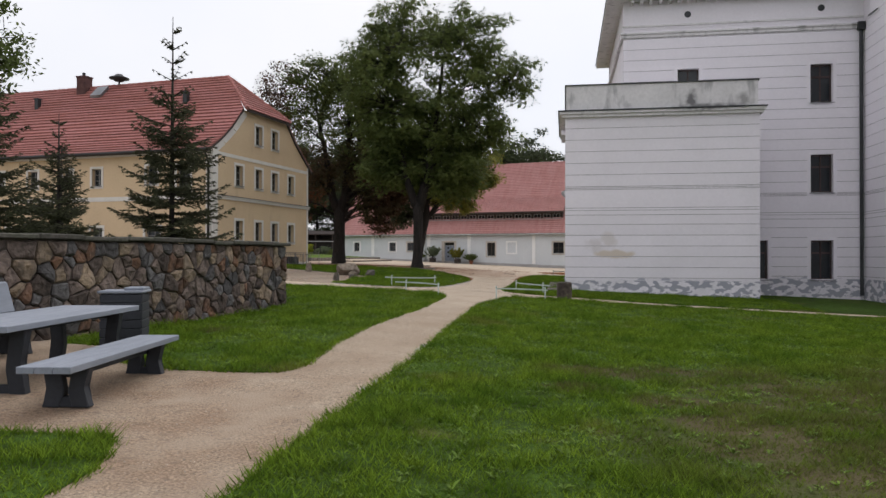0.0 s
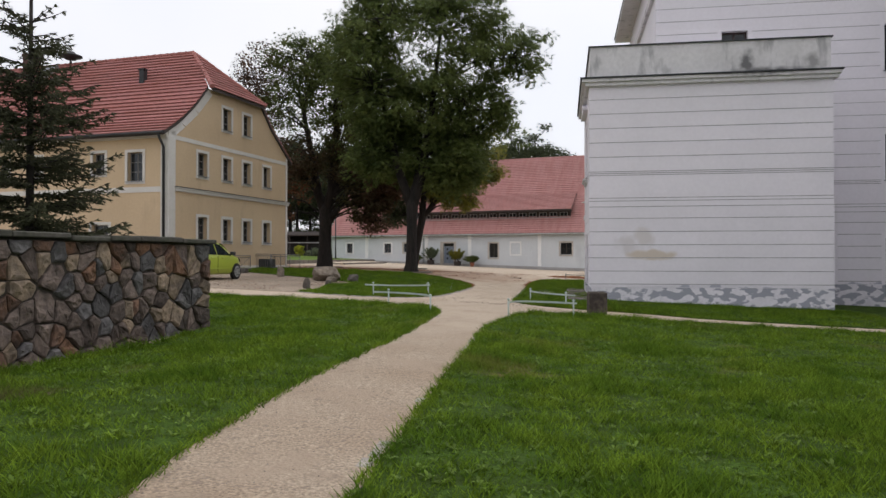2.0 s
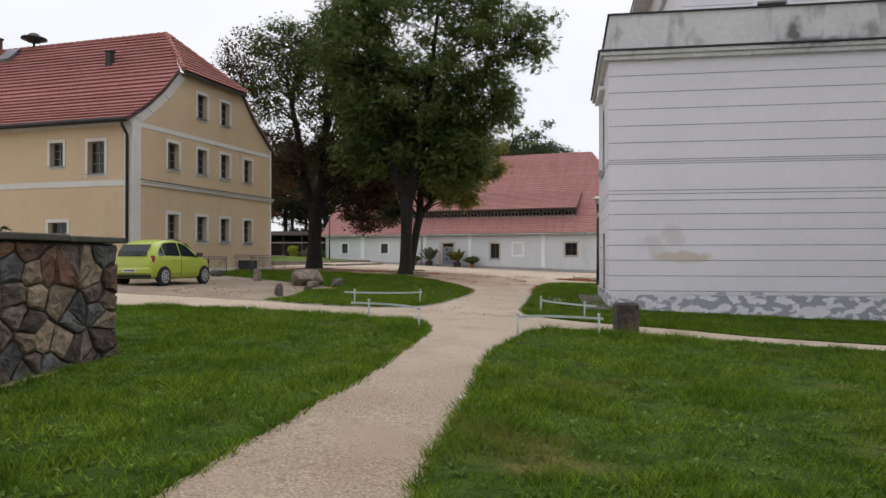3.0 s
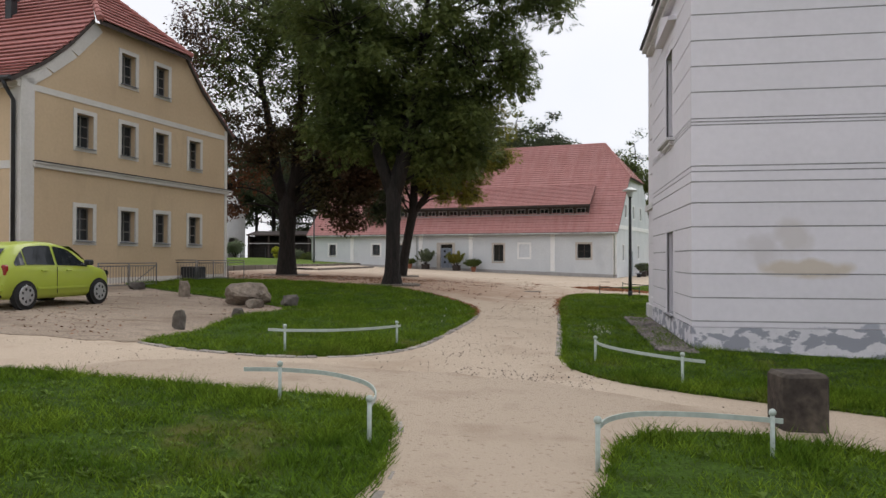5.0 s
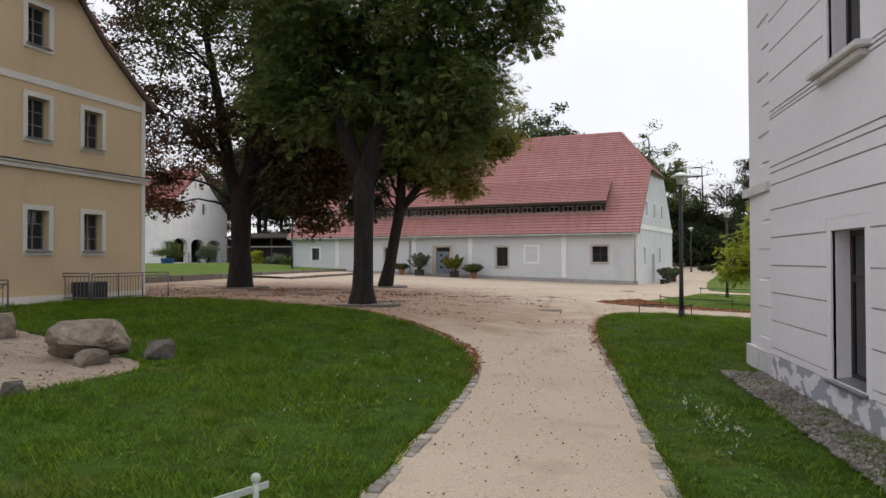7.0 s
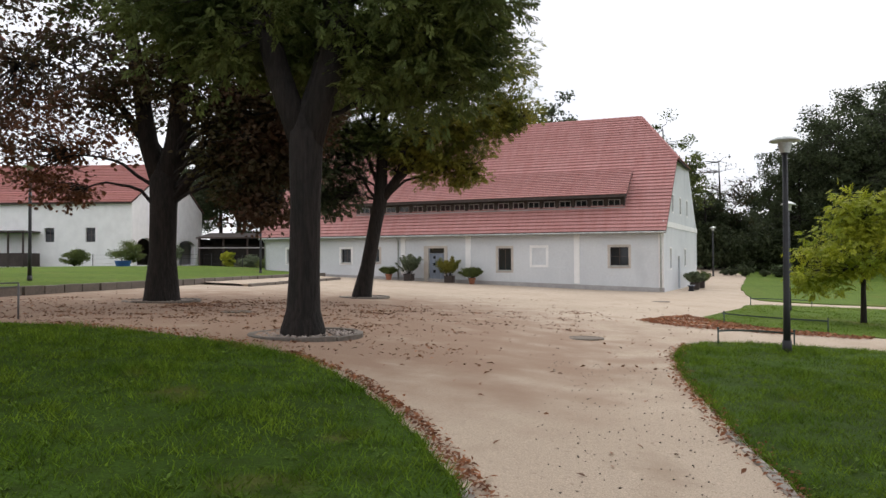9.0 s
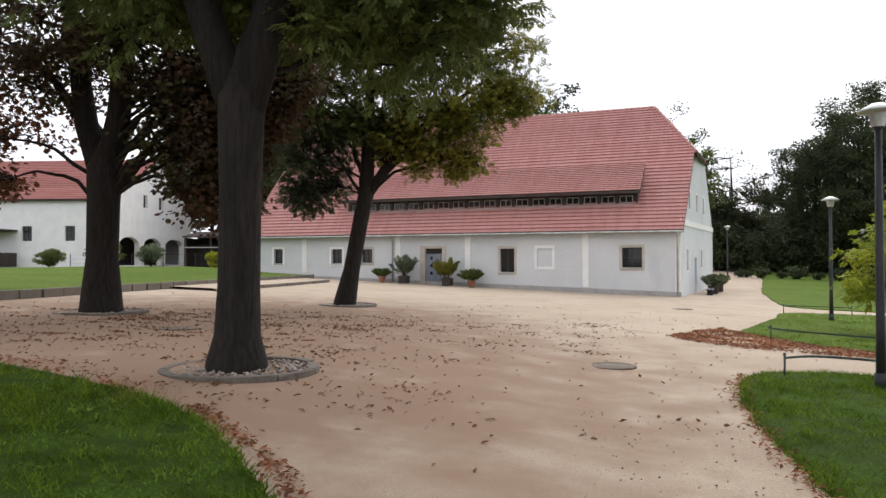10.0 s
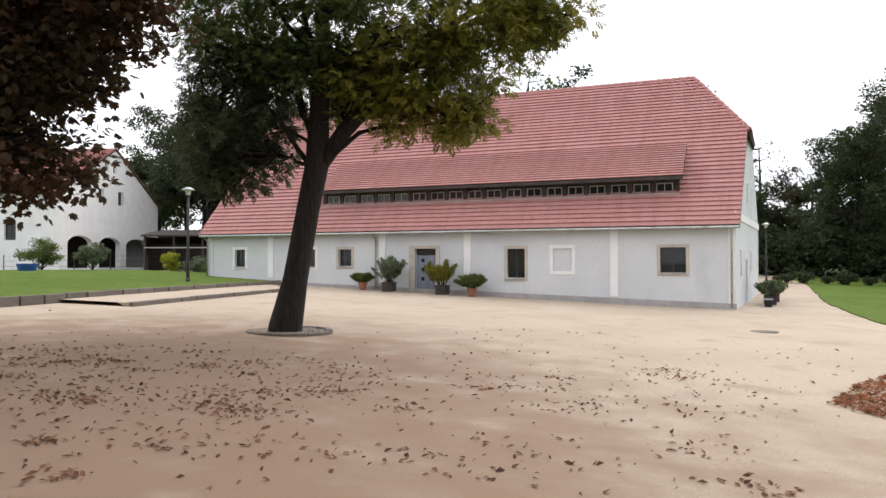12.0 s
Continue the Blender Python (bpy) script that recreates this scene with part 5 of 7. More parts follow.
# ---- boulders ----
def boulder(name, x, y, size, seed, label, turn=0.0, sink=0.06):
    """A broken, flat-sided rock."""
    rnd = random.Random(seed)
    bm = bmesh.new()
    for k in range(26):
        p = Vector((rnd.uniform(-1, 1), rnd.uniform(-1, 1), rnd.uniform(-1, 1)))
        top = max(abs(p.x), abs(p.y), abs(p.z))
        p = p / top * rnd.uniform(0.82, 1.0)
        spread = 1.0 - 0.22 * (p.z + 1) / 2
        bm.verts.new((p.x * spread, p.y * spread, p.z))
    hull = bmesh.ops.convex_hull(bm, input=list(bm.verts))
    bmesh.ops.delete(bm, geom=[g for g in hull["geom_interior"] if isinstance(g, bmesh.types.BMVert)], context="VERTS")
    bmesh.ops.subdivide_edges(bm, edges=list(bm.edges), cuts=3, use_grid_fill=True)
    bmesh.ops.triangulate(bm, faces=list(bm.faces))
    off = Vector((seed * 7.3, seed * 3.1, seed * 5.7))
    for v in bm.verts:
        k = 1 + 0.10 * noise.noise(v.co * 1.6 + off) + 0.06 * noise.noise(v.co * 4.5 + off) + 0.03 * noise.noise(Vector((v.co.x * 2, v.co.y * 2, v.co.z * 11)) + off)
        p = v.co * k
        v.co = Vector((p.x * size[0] / 2, p.y * size[1] / 2, (p.z + 1) * size[2] / 2 - sink))
    solid(name, bm, BOULDER_DARK if "dark" in label or "grey" in label else BOULDER, label, "boulder", "boulders on the lawn", at=pose(x, y, ground(x, y), 0, 0, turn))


boulder("boulder", -10.5, 34.75, (1.3, 0.9, 0.66), 1, "broad brown granite boulder at the edge of the lawn", 10)
boulder("boulder", -10.12, 34.35, (0.55, 0.42, 0.3), 7, "low brown rock leaning on a boulder", 60)
boulder("boulder", -9.4, 35.0, (0.5, 0.36, 0.38), 2, "small dark granite boulder on the grass", 40)
boulder("boulder", -9.3, 29.2, (0.3, 0.28, 0.44), 3, "upright grey marker stone at the parking area", 20)
boulder("boulder", -12.95, 36.0, (0.36, 0.28, 0.54), 4, "upright brown marker stone on the grass", 70)
boulder("boulder", -9.45, 32.0, (0.3, 0.24, 0.26), 5, "low grey stone at the edge of the lawn", 0)
boulder("boulder", -15.4, 37.6, (0.55, 0.4, 0.3), 6, "low grey stone beside the railing", 30)


# ---- railings by the cellar stairs ----
def railing(x0, y0, x1, y1, brace, open_end=0.0):
    length, high = math.hypot(x1 - x0, y1 - y0), 0.8
    z = ground(x0, y0)
    ob = thing("railing", pose(x0, y0, z, 0, 0, math.degrees(math.atan2(y1 - y0, x1 - x0))), "weathered grey steel railing with thin upright bars", "railing", "railings beside the house")
    n = max(2, round(length / 1.15) + 1)
    for k in range(n):
        s = length * k / (n - 1)
        part("post", Geo().tube([(s, 0, -0.1), (s, 0, high)], 0.021, 8), RAIL_STEEL, ob, smooth=True)
    for h in (high, high - 0.09, 0.1):
        part("rail", Geo().tube([(-0.02, 0, h), (length + (open_end if h > 0.5 else 0), 0, h)], 0.017, 8), RAIL_STEEL, ob, smooth=True)
    for k in range(1, int(length / 0.125)):
        part("bar", Geo().tube([(k * 0.125, 0, 0.1), (k * 0.125, 0, high - 0.09)], 0.009, 5), RAIL_STEEL, ob)
    if open_end:
        part("post", Geo().tube([(length + open_end, 0, -0.1), (length + open_end, 0, high)], 0.021, 8), RAIL_STEEL, ob, smooth=True)
    if brace:
        part("brace", Geo().tube([(length * 0.56, 0, 0.12), (length * 0.98, 0, high - 0.1)], 0.013, 6), RAIL_STEEL, ob)
    return ob


railing(-16.35, 37.05, -15.98, 39.66, True)
railing(-16.45, 43.4, -16.25, 45.6, False, 1.3)
railing(-17.5, 43.35, -16.47, 43.3, False)
solid("cellar_hatch", Geo().box(-0.4, 0.4, -0.3, 0.3, 0, 0.55), DARK_METAL, "dark metal housing beside the railing", "housing", bevel=0.02, at=pose(-16.95, 44.0, ground(-17, 43), 0, 0, 82))


# ---- street lamps ----
def street_lamp(x, y, label, lift=0.0):
    ob = thing("street_lamp", pose(x, y, ground(x, y) + lift), label, "street lamp", "park lamps")
    part("pole", Geo().tube([(0, 0, -0.1), (0, 0, 1.0), (0, 0, 4.35)], [0.085, 0.07, 0.055], 12), DARK_METAL, ob, smooth=True)
    part("base_sleeve", Geo().tube([(0, 0, -0.05), (0, 0, 0.28)], 0.1, 12), DARK_METAL, ob, smooth=True)
    head = part("head", Geo().lathe([(0.05, 4.3), (0.09, 4.36), (0.1, 4.5), (0.08, 4.54)], 16), DARK_METAL, ob, smooth=True)
    part("glass", Geo().lathe([(0.1, 4.36), (0.15, 4.58)], 16), GALVANISED, head, smooth=True)
    part("shade", Geo().lathe([(0.0, 4.77), (0.1, 4.75), (0.31, 4.64), (0.32, 4.61), (0.29, 4.61), (0.0, 4.70)], 24), GALVANISED, ob, "pale flat metal shade", smooth=True)
    return ob


for x, y, lift in ((0.5, 49.4, 0), (5.4, 66.3, 0), (9.9, 105.7, 0), (-24.2, 78.9, 0.2), (-25.2, 58.6, 0.2), (23.9, 113.0, 0)):
    street_lamp(x, y, "dark park lamp with a flat pale shade on the lawn", lift)


# ---- manhole covers and tree rings ----
for x, y, r in ((-3.8, 50.3, 0.36), (-13.0, 51.1, 0.33), (0.4, 69.4, 0.33)):
    ob = thing("manhole_cover", pose(x, y, ground(x, y)), "round iron manhole cover in a concrete ring", "manhole cover", "manhole covers")
    part("ring", Geo().lathe([(r + 0.1, -0.02), (r + 0.1, 0.018), (r, 0.022), (r, -0.02)], 32), GRIT, ob)
    part("cover", Geo().lathe([(r - 0.01, -0.02), (r - 0.01, 0.02), (r - 0.05, 0.02), (r - 0.06, 0.014), (0.0, 0.014)], 32), GRIT, ob)


def tree_ring(x, y, r, seed):
    rnd = random.Random(seed)
    ob = thing("tree_ring", pose(x, y, ground(x, y)), "ring of kerb stones filled with grey pebbles round a trunk", "tree ring", "rings round the yard trees")
    n = round(2 * math.pi * r / 0.75)
    for k in range(n):
        a0, a1 = 2 * math.pi * (k + 0.01) / n, 2 * math.pi * (k + 0.99) / n
        r0, r1, h = r - 0.07, r + 0.07, 0.05 + rnd.uniform(-0.012, 0.012)
        arc = [lerp(a0, a1, j / 4) for j in range(5)]
        g = Geo().prism([(r0 * math.cos(a), r0 * math.sin(a)) for a in arc] + [(r1 * math.cos(a), r1 * math.sin(a)) for a in reversed(arc)], -0.05, h)
        part("kerb_stone", g, KERB_DARK, ob, bevel=0.015)
    verts, faces = [], []
    for k in range(420):
        a, q, s = rnd.uniform(0, 2 * math.pi), (r - 0.08) * math.sqrt(rnd.uniform(0.1, 1)), rnd.uniform(0.02, 0.05)
        c = Vector((q * math.cos(a), q * math.sin(a), 0.02))
        base = len(verts)
        for d in ((1, 0, 0), (-1, 0, 0), (0, 1, 0), (0, -1, 0), (0, 0, 0.7), (0, 0, -0.7)):
            verts.append(tuple(c + Vector(d) * s * rnd.uniform(0.7, 1.2)))
        faces += [tuple(base + i for i in f) for f in ((0, 2, 4), (2, 1, 4), (1, 3, 4), (3, 0, 4), (2, 0, 5), (1, 2, 5), (3, 1, 5), (0, 3, 5))]
    part("pebble_fill", quick_mesh("pebble_fill", verts, faces, PEBBLE), PEBBLE, ob)["kind"] = "stuff"


tree_ring(-9.27, 46.2, 1.05, 1)
tree_ring(-12.45, 62.1, 0.98, 2)
tree_ring(-17.2, 54.6, 1.15, 3)

# ---- pebble strip beside the castle ----
strip = [(-0.66, 30.1), (0.03, 30.1), (0.03, 37.2), (-0.66, 37.4)]
solid("pebble_bed", sheet(strip, 0.05, 0.1), RUBBLE, "grey pebble bed along the castle wall", "pebble bed", kind="structure")
rnd = random.Random(8)
verts, faces = [], []
for k in range(2600):
    x, y, s = rnd.uniform(-0.7, 0.0), rnd.uniform(30.1, 37.3), rnd.uniform(0.018, 0.05)
    base = len(verts)
    for d in ((1, 0, 0), (-1, 0, 0), (0, 1, 0), (0, -1, 0), (0, 0, 0.6), (0, 0, -0.6)):
        verts.append((x + d[0] * s * rnd.uniform(0.7, 1.3), y + d[1] * s * rnd.uniform(0.7, 1.3), ground(x, y) + 0.052 + d[2] * s))
    faces += [tuple(base + i for i in f) for f in ((0, 2, 4), (2, 1, 4), (1, 3, 4), (3, 0, 4), (2, 0, 5), (1, 2, 5), (3, 1, 5), (0, 3, 5))]
solid("pebbles", quick_mesh("pebbles", verts, faces, RUBBLE), RUBBLE, "loose grey and brown pebbles", "pebbles", kind="stuff")

# ---- terrace kerb ----
TERRACE = thing("terrace_kerb", pose(0, 0, 0), "low stone kerb and step along the raised lawn", "kerb", kind="structure")
line = [(-22.5, 47.5), (-22.45, 54), (-22.3, 61.6), (-22.1, 70), (-21.9, 78), (-21.6, 84.3)]


def kerb_run(line, width, z0, z1, piece, parent, mat, name="kerb_stone", seed=0):
    rnd = random.Random(seed)
    path = [Vector((*p, 0)) for p in line]
    total = sum((b - a).length for a, b in zip(path, path[1:]))
    n = max(1, int(total / piece))
    for k in range(n):
        if name == "sett" and rnd.random() < (0.12 if seed < 2 else 0.45):
            continue
        a, b = along(path, (k + rnd.uniform(0, 0.06)) / n), along(path, (k + 0.965) / n)
        d = (b - a).normalized()
        side = Vector((-d.y, d.x, 0)) * width / 2 * rnd.uniform(0.8, 1.12)
        shift = Vector((-d.y, d.x, 0)) * rnd.uniform(-0.08, 0.08) * width
        a, b = a + shift, b + shift
        j = rnd.uniform(-0.01, 0.01)
        v = [(*(p + s * side).xy, ground(p.x, p.y) + z + (j if z == z1 else 0)) for z in (z0, z1) for p, s in ((a, 1), (a, -1), (b, -1), (b, 1))]
        part(name, Geo().add(v, BOX), mat, parent, bevel=0.01)


kerb_run(line, 0.3, -0.1, 0.3, 1.0, TERRACE, KERB_DARK)
kerb_run([(-19.6, 66.6), (-19.4, 74), (-19.3, 80.6)], 0.3, -0.1, 0.14, 1.0, TERRACE, KERB_DARK)
solid("terrace_step", sheet([(-22.2, 66.6), (-19.6, 66.6), (-19.3, 80.6), (-21.8, 83.0)], 0.12, 0.2), SAND, "sandy landing behind the lower step", "landing", kind="structure")

# ---- setts along lawn edges ----
SETTS = thing("lawn_edging", pose(0, 0, 0), "worn granite setts edging the lawns", "edging", kind="structure")
for seed, run in enumerate(([(-8.9, 27.3), (-8.3, 27.0), (-7, 26.75), (-6, 26.9), (-5.2, 27.57), (-4.75, 28.75), (-4.59, 31.2), (-4.51, 34.5), (-4.63, 36.4), (-5.06, 38.1)], [(-2.5, 41), (-2.46, 37), (-2.41, 34), (-2.4, 31), (-2.39, 28.6)], [(-3.5, 21.2), (-3.6, 22.3), (-3.85, 23.4)], [(-2.12, 21.4), (-2.03, 22.3), (-1.9, 22.9)], [(-2.16, 4.0), (-2.13, 7.1), (-2.09, 9.6), (-2.14, 12.5), (-2.22, 16), (-2.31, 19.7)])):
    kerb_run(smooth_outline(run, 0.3, 0.0, closed=False), 0.11, -0.08, 0.02 if seed < 2 else 0.009, 0.15 if seed < 2 else 0.22, SETTS, KERB, "sett", seed)


# ---- lime-green hatchback ----
CAR_PAINT = material("lime_car_paint", (0.38, 0.46, 0.055), 0.28, vary=0.02, grain=4, blotch=0.6, second=(0.36, 0.44, 0.05), bump=0, spec=0.6)
TYRE = material("tyre_rubber", (0.018, 0.018, 0.019), 0.85, vary=0.15, bump=0.2)
RIM = material("silver_hubcap", (0.55, 0.56, 0.58), 0.35, 0.7, vary=0.05, bump=0)
TAIL = material("red_tail_lamp", (0.28, 0.015, 0.012), 0.2, vary=0.1, bump=0, spec=0.6)
PLATE = material("number_plate_white", (0.6, 0.6, 0.58), 0.5, vary=0.03, bump=0)
CAR = thing("car", pose(-14.6, 30.91, ground(-14.6, 31.5), 0, 0, 85.8) @ Matrix.Diagonal((0.94, 0.97, 0.965, 1)), "small lime-green hatchback parked beside the yellow house", "car")
# stations: x, sill, belt, top, half width, half width of the roof
ST = np.array([(-0.64, 0.42, 0.70, 0.78, 0.55, 0.44), (-0.59, 0.32, 0.86, 0.95, 0.69, 0.52), (-0.50, 0.25, 0.92, 1.12, 0.755, 0.555), (-0.36, 0.22, 0.95, 1.29, 0.79, 0.575), (-0.12, 0.2, 0.96, 1.43, 0.815, 0.59), (0.25, 0.2, 0.955, 1.505, 0.83, 0.60), (0.7, 0.2, 0.945, 1.535, 0.835, 0.605), (1.1, 0.2, 0.935, 1.52, 0.835, 0.60), (1.45, 0.2, 0.93, 1.455, 0.835, 0.595), (1.75, 0.2, 0.93, 1.345, 0.835, 0.60), (2.05, 0.2, 0.925, 1.18, 0.83, 0.61), (2.3, 0.2, 0.91, 1.03, 0.82, 0.64), (2.6, 0.2, 0.86, 0.955, 0.80, 0.58), (2.85, 0.22, 0.77, 0.86, 0.74, 0.5), (3.02, 0.27, 0.63, 0.72, 0.62, 0.4), (3.12, 0.36, 0.5, 0.56, 0.48, 0.28)])


def car_at(x):
    return [float(np.interp(x, ST[:, 0], ST[:, k])) for k in range(1, 6)]


rings = []
for x in np.linspace(-0.64, 3.12, 48):
    low, belt, top, w, r = car_at(x)
    half = [(0.0, low), (w * 0.85, low), (w * 0.97, low + 0.1), (w, (low + belt) / 2), (w, belt - 0.12), (w * 0.965, belt), (lerp(w * 0.965, r, 0.55), lerp(belt, top - 0.05, 0.55)), (r, top - 0.05), (r * 0.8, top - 0.012), (0.0, top)]
    rings.append([(x, -y, z) for y, z in half] + [(x, y, z) for y, z in half[-2:0:-1]])
n = len(rings[0])
g = Geo().add([p for r in rings for p in r], [(j * n + k, j * n + (k + 1) % n, (j + 1) * n + (k + 1) % n, (j + 1) * n + k) for j in range(len(rings) - 1) for k in range(n)] + [tuple(range(n))[::-1], tuple(range((len(rings) - 1) * n, len(rings) * n))])
body = part("body", g, CAR_PAINT, CAR, "lime-green body", smooth=True)


def side_glass(x0, x1, sign, name):
    g, xs = Geo(), np.linspace(x0, x1, 8)
    pts = []
    for x in xs:
        low, belt, top, w, r = car_at(x)
        for f in (0.06, 0.5, 0.9):
            f *= max(0.12, min(1.0, ((x + 0.30) / 0.42) ** 0.6 if x > -0.3 else 0, ((2.12 - x) / 0.55) ** 0.75))
            pts.append((x, sign * (lerp(w * 0.965, r, f) + 0.012), lerp(belt, top - 0.05, f)))
    faces = [(3 * i + k, 3 * i + 3 + k, 3 * i + 4 + k, 3 * i + 1 + k) for i in range(7) for k in (0, 1)]
    part(name, g.add(pts, faces), GLASS, CAR, "dark tinted side window")


for sign in (-1, 1):
    side_glass(-0.26, 0.02, sign, "quarter_window")
    side_glass(0.06, 0.92, sign, "rear_window")
    side_glass(1.0, 2.02, sign, "front_window")
    part("sill_strip", Geo().box(0.35, 2.05, sign * 0.84 - 0.012, sign * 0.84 + 0.012, 0.42, 0.47), CAR_PAINT, CAR)
    part("mirror", Geo().box(1.82, 1.98, sign * 0.95 - 0.1, sign * 0.95 + 0.1, 0.96, 1.1), DARK_METAL, CAR, bevel=0.03)
    part("tail_lamp", Geo().box(-0.535, -0.40, sign * 0.70 - 0.06, sign * 0.70 + 0.06, 0.74, 0.99), TAIL, CAR, "red tail lamp", bevel=0.03)
    part("headlight", Geo().box(2.72, 2.98, sign * 0.62 - 0.1, sign * 0.62 + 0.1, 0.68, 0.82), GLASS, CAR, bevel=0.04)
    for x in (0.55, 1.35):
        part("door_handle", Geo().box(x - 0.09, x + 0.09, sign * 0.835 - 0.03, sign * 0.835 + 0.03, 0.83, 0.87), CAR_PAINT, CAR, bevel=0.01)
    part("door_seam", Geo().box(0.955, 0.965, sign * 0.838 - 0.006, sign * 0.838 + 0.006, 0.3, 0.93), DARK_METAL, CAR)
    for x in (0.0, 2.43):
        # black disc on the body stands in for the shade of a hollow well
        part("wheel_arch", Geo().tube([(x, sign * 0.70, 0.3), (x, sign * 0.839, 0.3)], 0.335, 24), TYRE, CAR)
        wheel = part("wheel", Geo().tube([(x, sign * 0.68, 0.295), (x, sign * 0.70, 0.295), (x, sign * 0.84, 0.295), (x, sign * 0.862, 0.295)], [0.26, 0.295, 0.295, 0.25], 28), TYRE, CAR, smooth=False)
        part("rim", Geo().tube([(x, sign * 0.85, 0.295), (x, sign * 0.868, 0.295)], [0.235, 0.22], 24), RIM, wheel)
        for k in range(7):
            a = 2 * math.pi * k / 7
            part("rim_slot", Geo().tube([(x + 0.14 * math.cos(a), sign * 0.86, 0.295 + 0.14 * math.sin(a)), (x + 0.14 * math.cos(a), sign * 0.871, 0.295 + 0.14 * math.sin(a))], 0.032, 8), TYRE, wheel)
rear = [(-0.575, 0.97), (-0.49, 1.13), (-0.27, 1.355)]
part("rear_screen", Geo().add([(x - 0.025, y, z) for x, z in rear for y in (-0.53, 0.53)], [(0, 1, 3, 2), (2, 3, 5, 4)]), GLASS, CAR, "dark rear screen")
part("bumper", Geo().box(-0.7, -0.45, -0.72, 0.72, 0.36, 0.6), CAR_PAINT, CAR, "lime-green rear bumper", bevel=0.06)
part("bumper_strip", Geo().box(-0.67, -0.45, -0.66, 0.66, 0.26, 0.355), TYRE, CAR, "black lower bumper strip", bevel=0.02)
part("number_plate", Geo().box(-0.715, -0.69, -0.26, 0.26, 0.44, 0.55), PLATE, CAR, "white number plate")
part("plate_bar", Geo().box(-0.72, -0.714, -0.2, 0.2, 0.475, 0.515), DARK_METAL, CAR)
part("rear_wiper", Geo().tube([(-0.63, 0.0, 1.0), (-0.6, -0.32, 1.04)], 0.012, 5), DARK_METAL, CAR)
part("windscreen", Geo().add([(x + 0.02, y, z + 0.015) for x, z in ((2.22, 1.075), (1.95, 1.255), (1.66, 1.41)) for y in (-0.55, 0.55)], [(0, 1, 3, 2), (2, 3, 5, 4)]), GLASS, CAR)


# ---- trees ----
def lobes_to_centres(lobes, rng):
    out = []
    for cx, cy, cz, rx, ry, rz, n in lobes:
        d = rng.normal(size=(n, 3))
        d /= np.linalg.norm(d, axis=1, keepdims=True)
        r = rng.uniform(0.25, 1.0, size=(n, 1)) ** 0.6
        wob = 1 + 0.18 * np.sin(5 * d[:, :1] + cx) * np.cos(4 * d[:, 1:2] + cz)
        out.append(np.array((cx, cy, cz)) + d * r * wob * np.array((rx, ry, rz)))
    return np.concatenate(out)


def unit(v):
    return v / (np.linalg.norm(v, axis=1, keepdims=True) + 1e-9)


def leaf_cloud(centres, radius, count, size, rng, flat=0.6, form="single"):
    """Leaves in flattened clumps: single, feathered (three pairs and a tip) or fingered (five from one stalk)."""
    each = {"single": 1, "pinnate": 7, "palmate": 5}[form]
    count = max(1, count // each)
    n = len(centres) * count
    c = np.repeat(centres, count, axis=0)
    rad = np.repeat(rng.uniform(0.6, 1.25, len(centres)) * radius, count)[:, None]
    d = unit(rng.normal(size=(n, 3)))
    p = c + d * rad * rng.uniform(0.0, 1.0, (n, 1)) ** 0.5 * np.array((1, 1, 0.62))
    if form == "single":
        up = unit(np.array((0, 0, 1.0)) * flat + rng.normal(size=(n, 3)) * 0.75)
        a = unit(np.cross(up, rng.normal(size=(n, 3))))
        b = np.cross(up, a)
        leaves = [(p - a * size * 0.5, a, b, 1.0)]
    else:
        a = unit(d * np.array((1, 1, 0.3)) + rng.normal(size=(n, 3)) * 0.5 + np.array((0, 0, -0.35)))
        b = unit(np.cross(np.array((0, 0, 1.0)) + rng.normal(size=(n, 3)) * 0.4, a))
        up = np.cross(a, b)
        drop = np.array((0, 0, -0.3))
        if form == "pinnate":
            leaves = [(p + a * size * q, unit(a * 0.65 + k * b * 0.8 + drop), unit(b * 0.65 - k * a * 0.8), 0.95) for q in (0.45, 1.0, 1.5) for k in (-1, 1)]
            leaves.append((p + a * size * 1.7, unit(a + drop), b, 1.05))
        else:
            leaves = [(p, unit(a * math.cos(q) + b * math.sin(q) + 1.6 * drop), unit(b * math.cos(q) - a * math.sin(q)), k) for q, k in ((-1.35, 0.8), (-0.65, 1.1), (0.0, 1.25), (0.65, 1.1), (1.35, 0.8))]
    grown = rng.uniform(0.65, 1.3, (n, 1))
    quads = []
    for o, way, side, k in leaves:
        ln = size * grown * k
        broad = ln * (0.26 if form == "single" else 0.2)
        mid = o + way * ln * (0.5 if form != "palmate" else 0.62)
        quads.append(np.stack([o, mid - side * broad - up * ln * 0.06, o + way * ln, mid + side * broad - up * ln * 0.06], 1))
    v = np.concatenate(quads, axis=1).reshape(-1, 3)
    return v, np.arange(len(v)).reshape(-1, 4)


def bend(a, b, lift, rng, steps=6, wobble=0.25):
    a, b = np.array(a, float), np.array(b, float)
    pts = []
    for k in range(steps + 1):
        t = k / steps
        p = a + (b - a) * t
        p[2] += lift * math.sin(math.pi * t)
        if 0 < k < steps:
            p += rng.normal(size=3) * wobble * np.array((1, 1, 0.5))
        pts.append(p)
    return pts


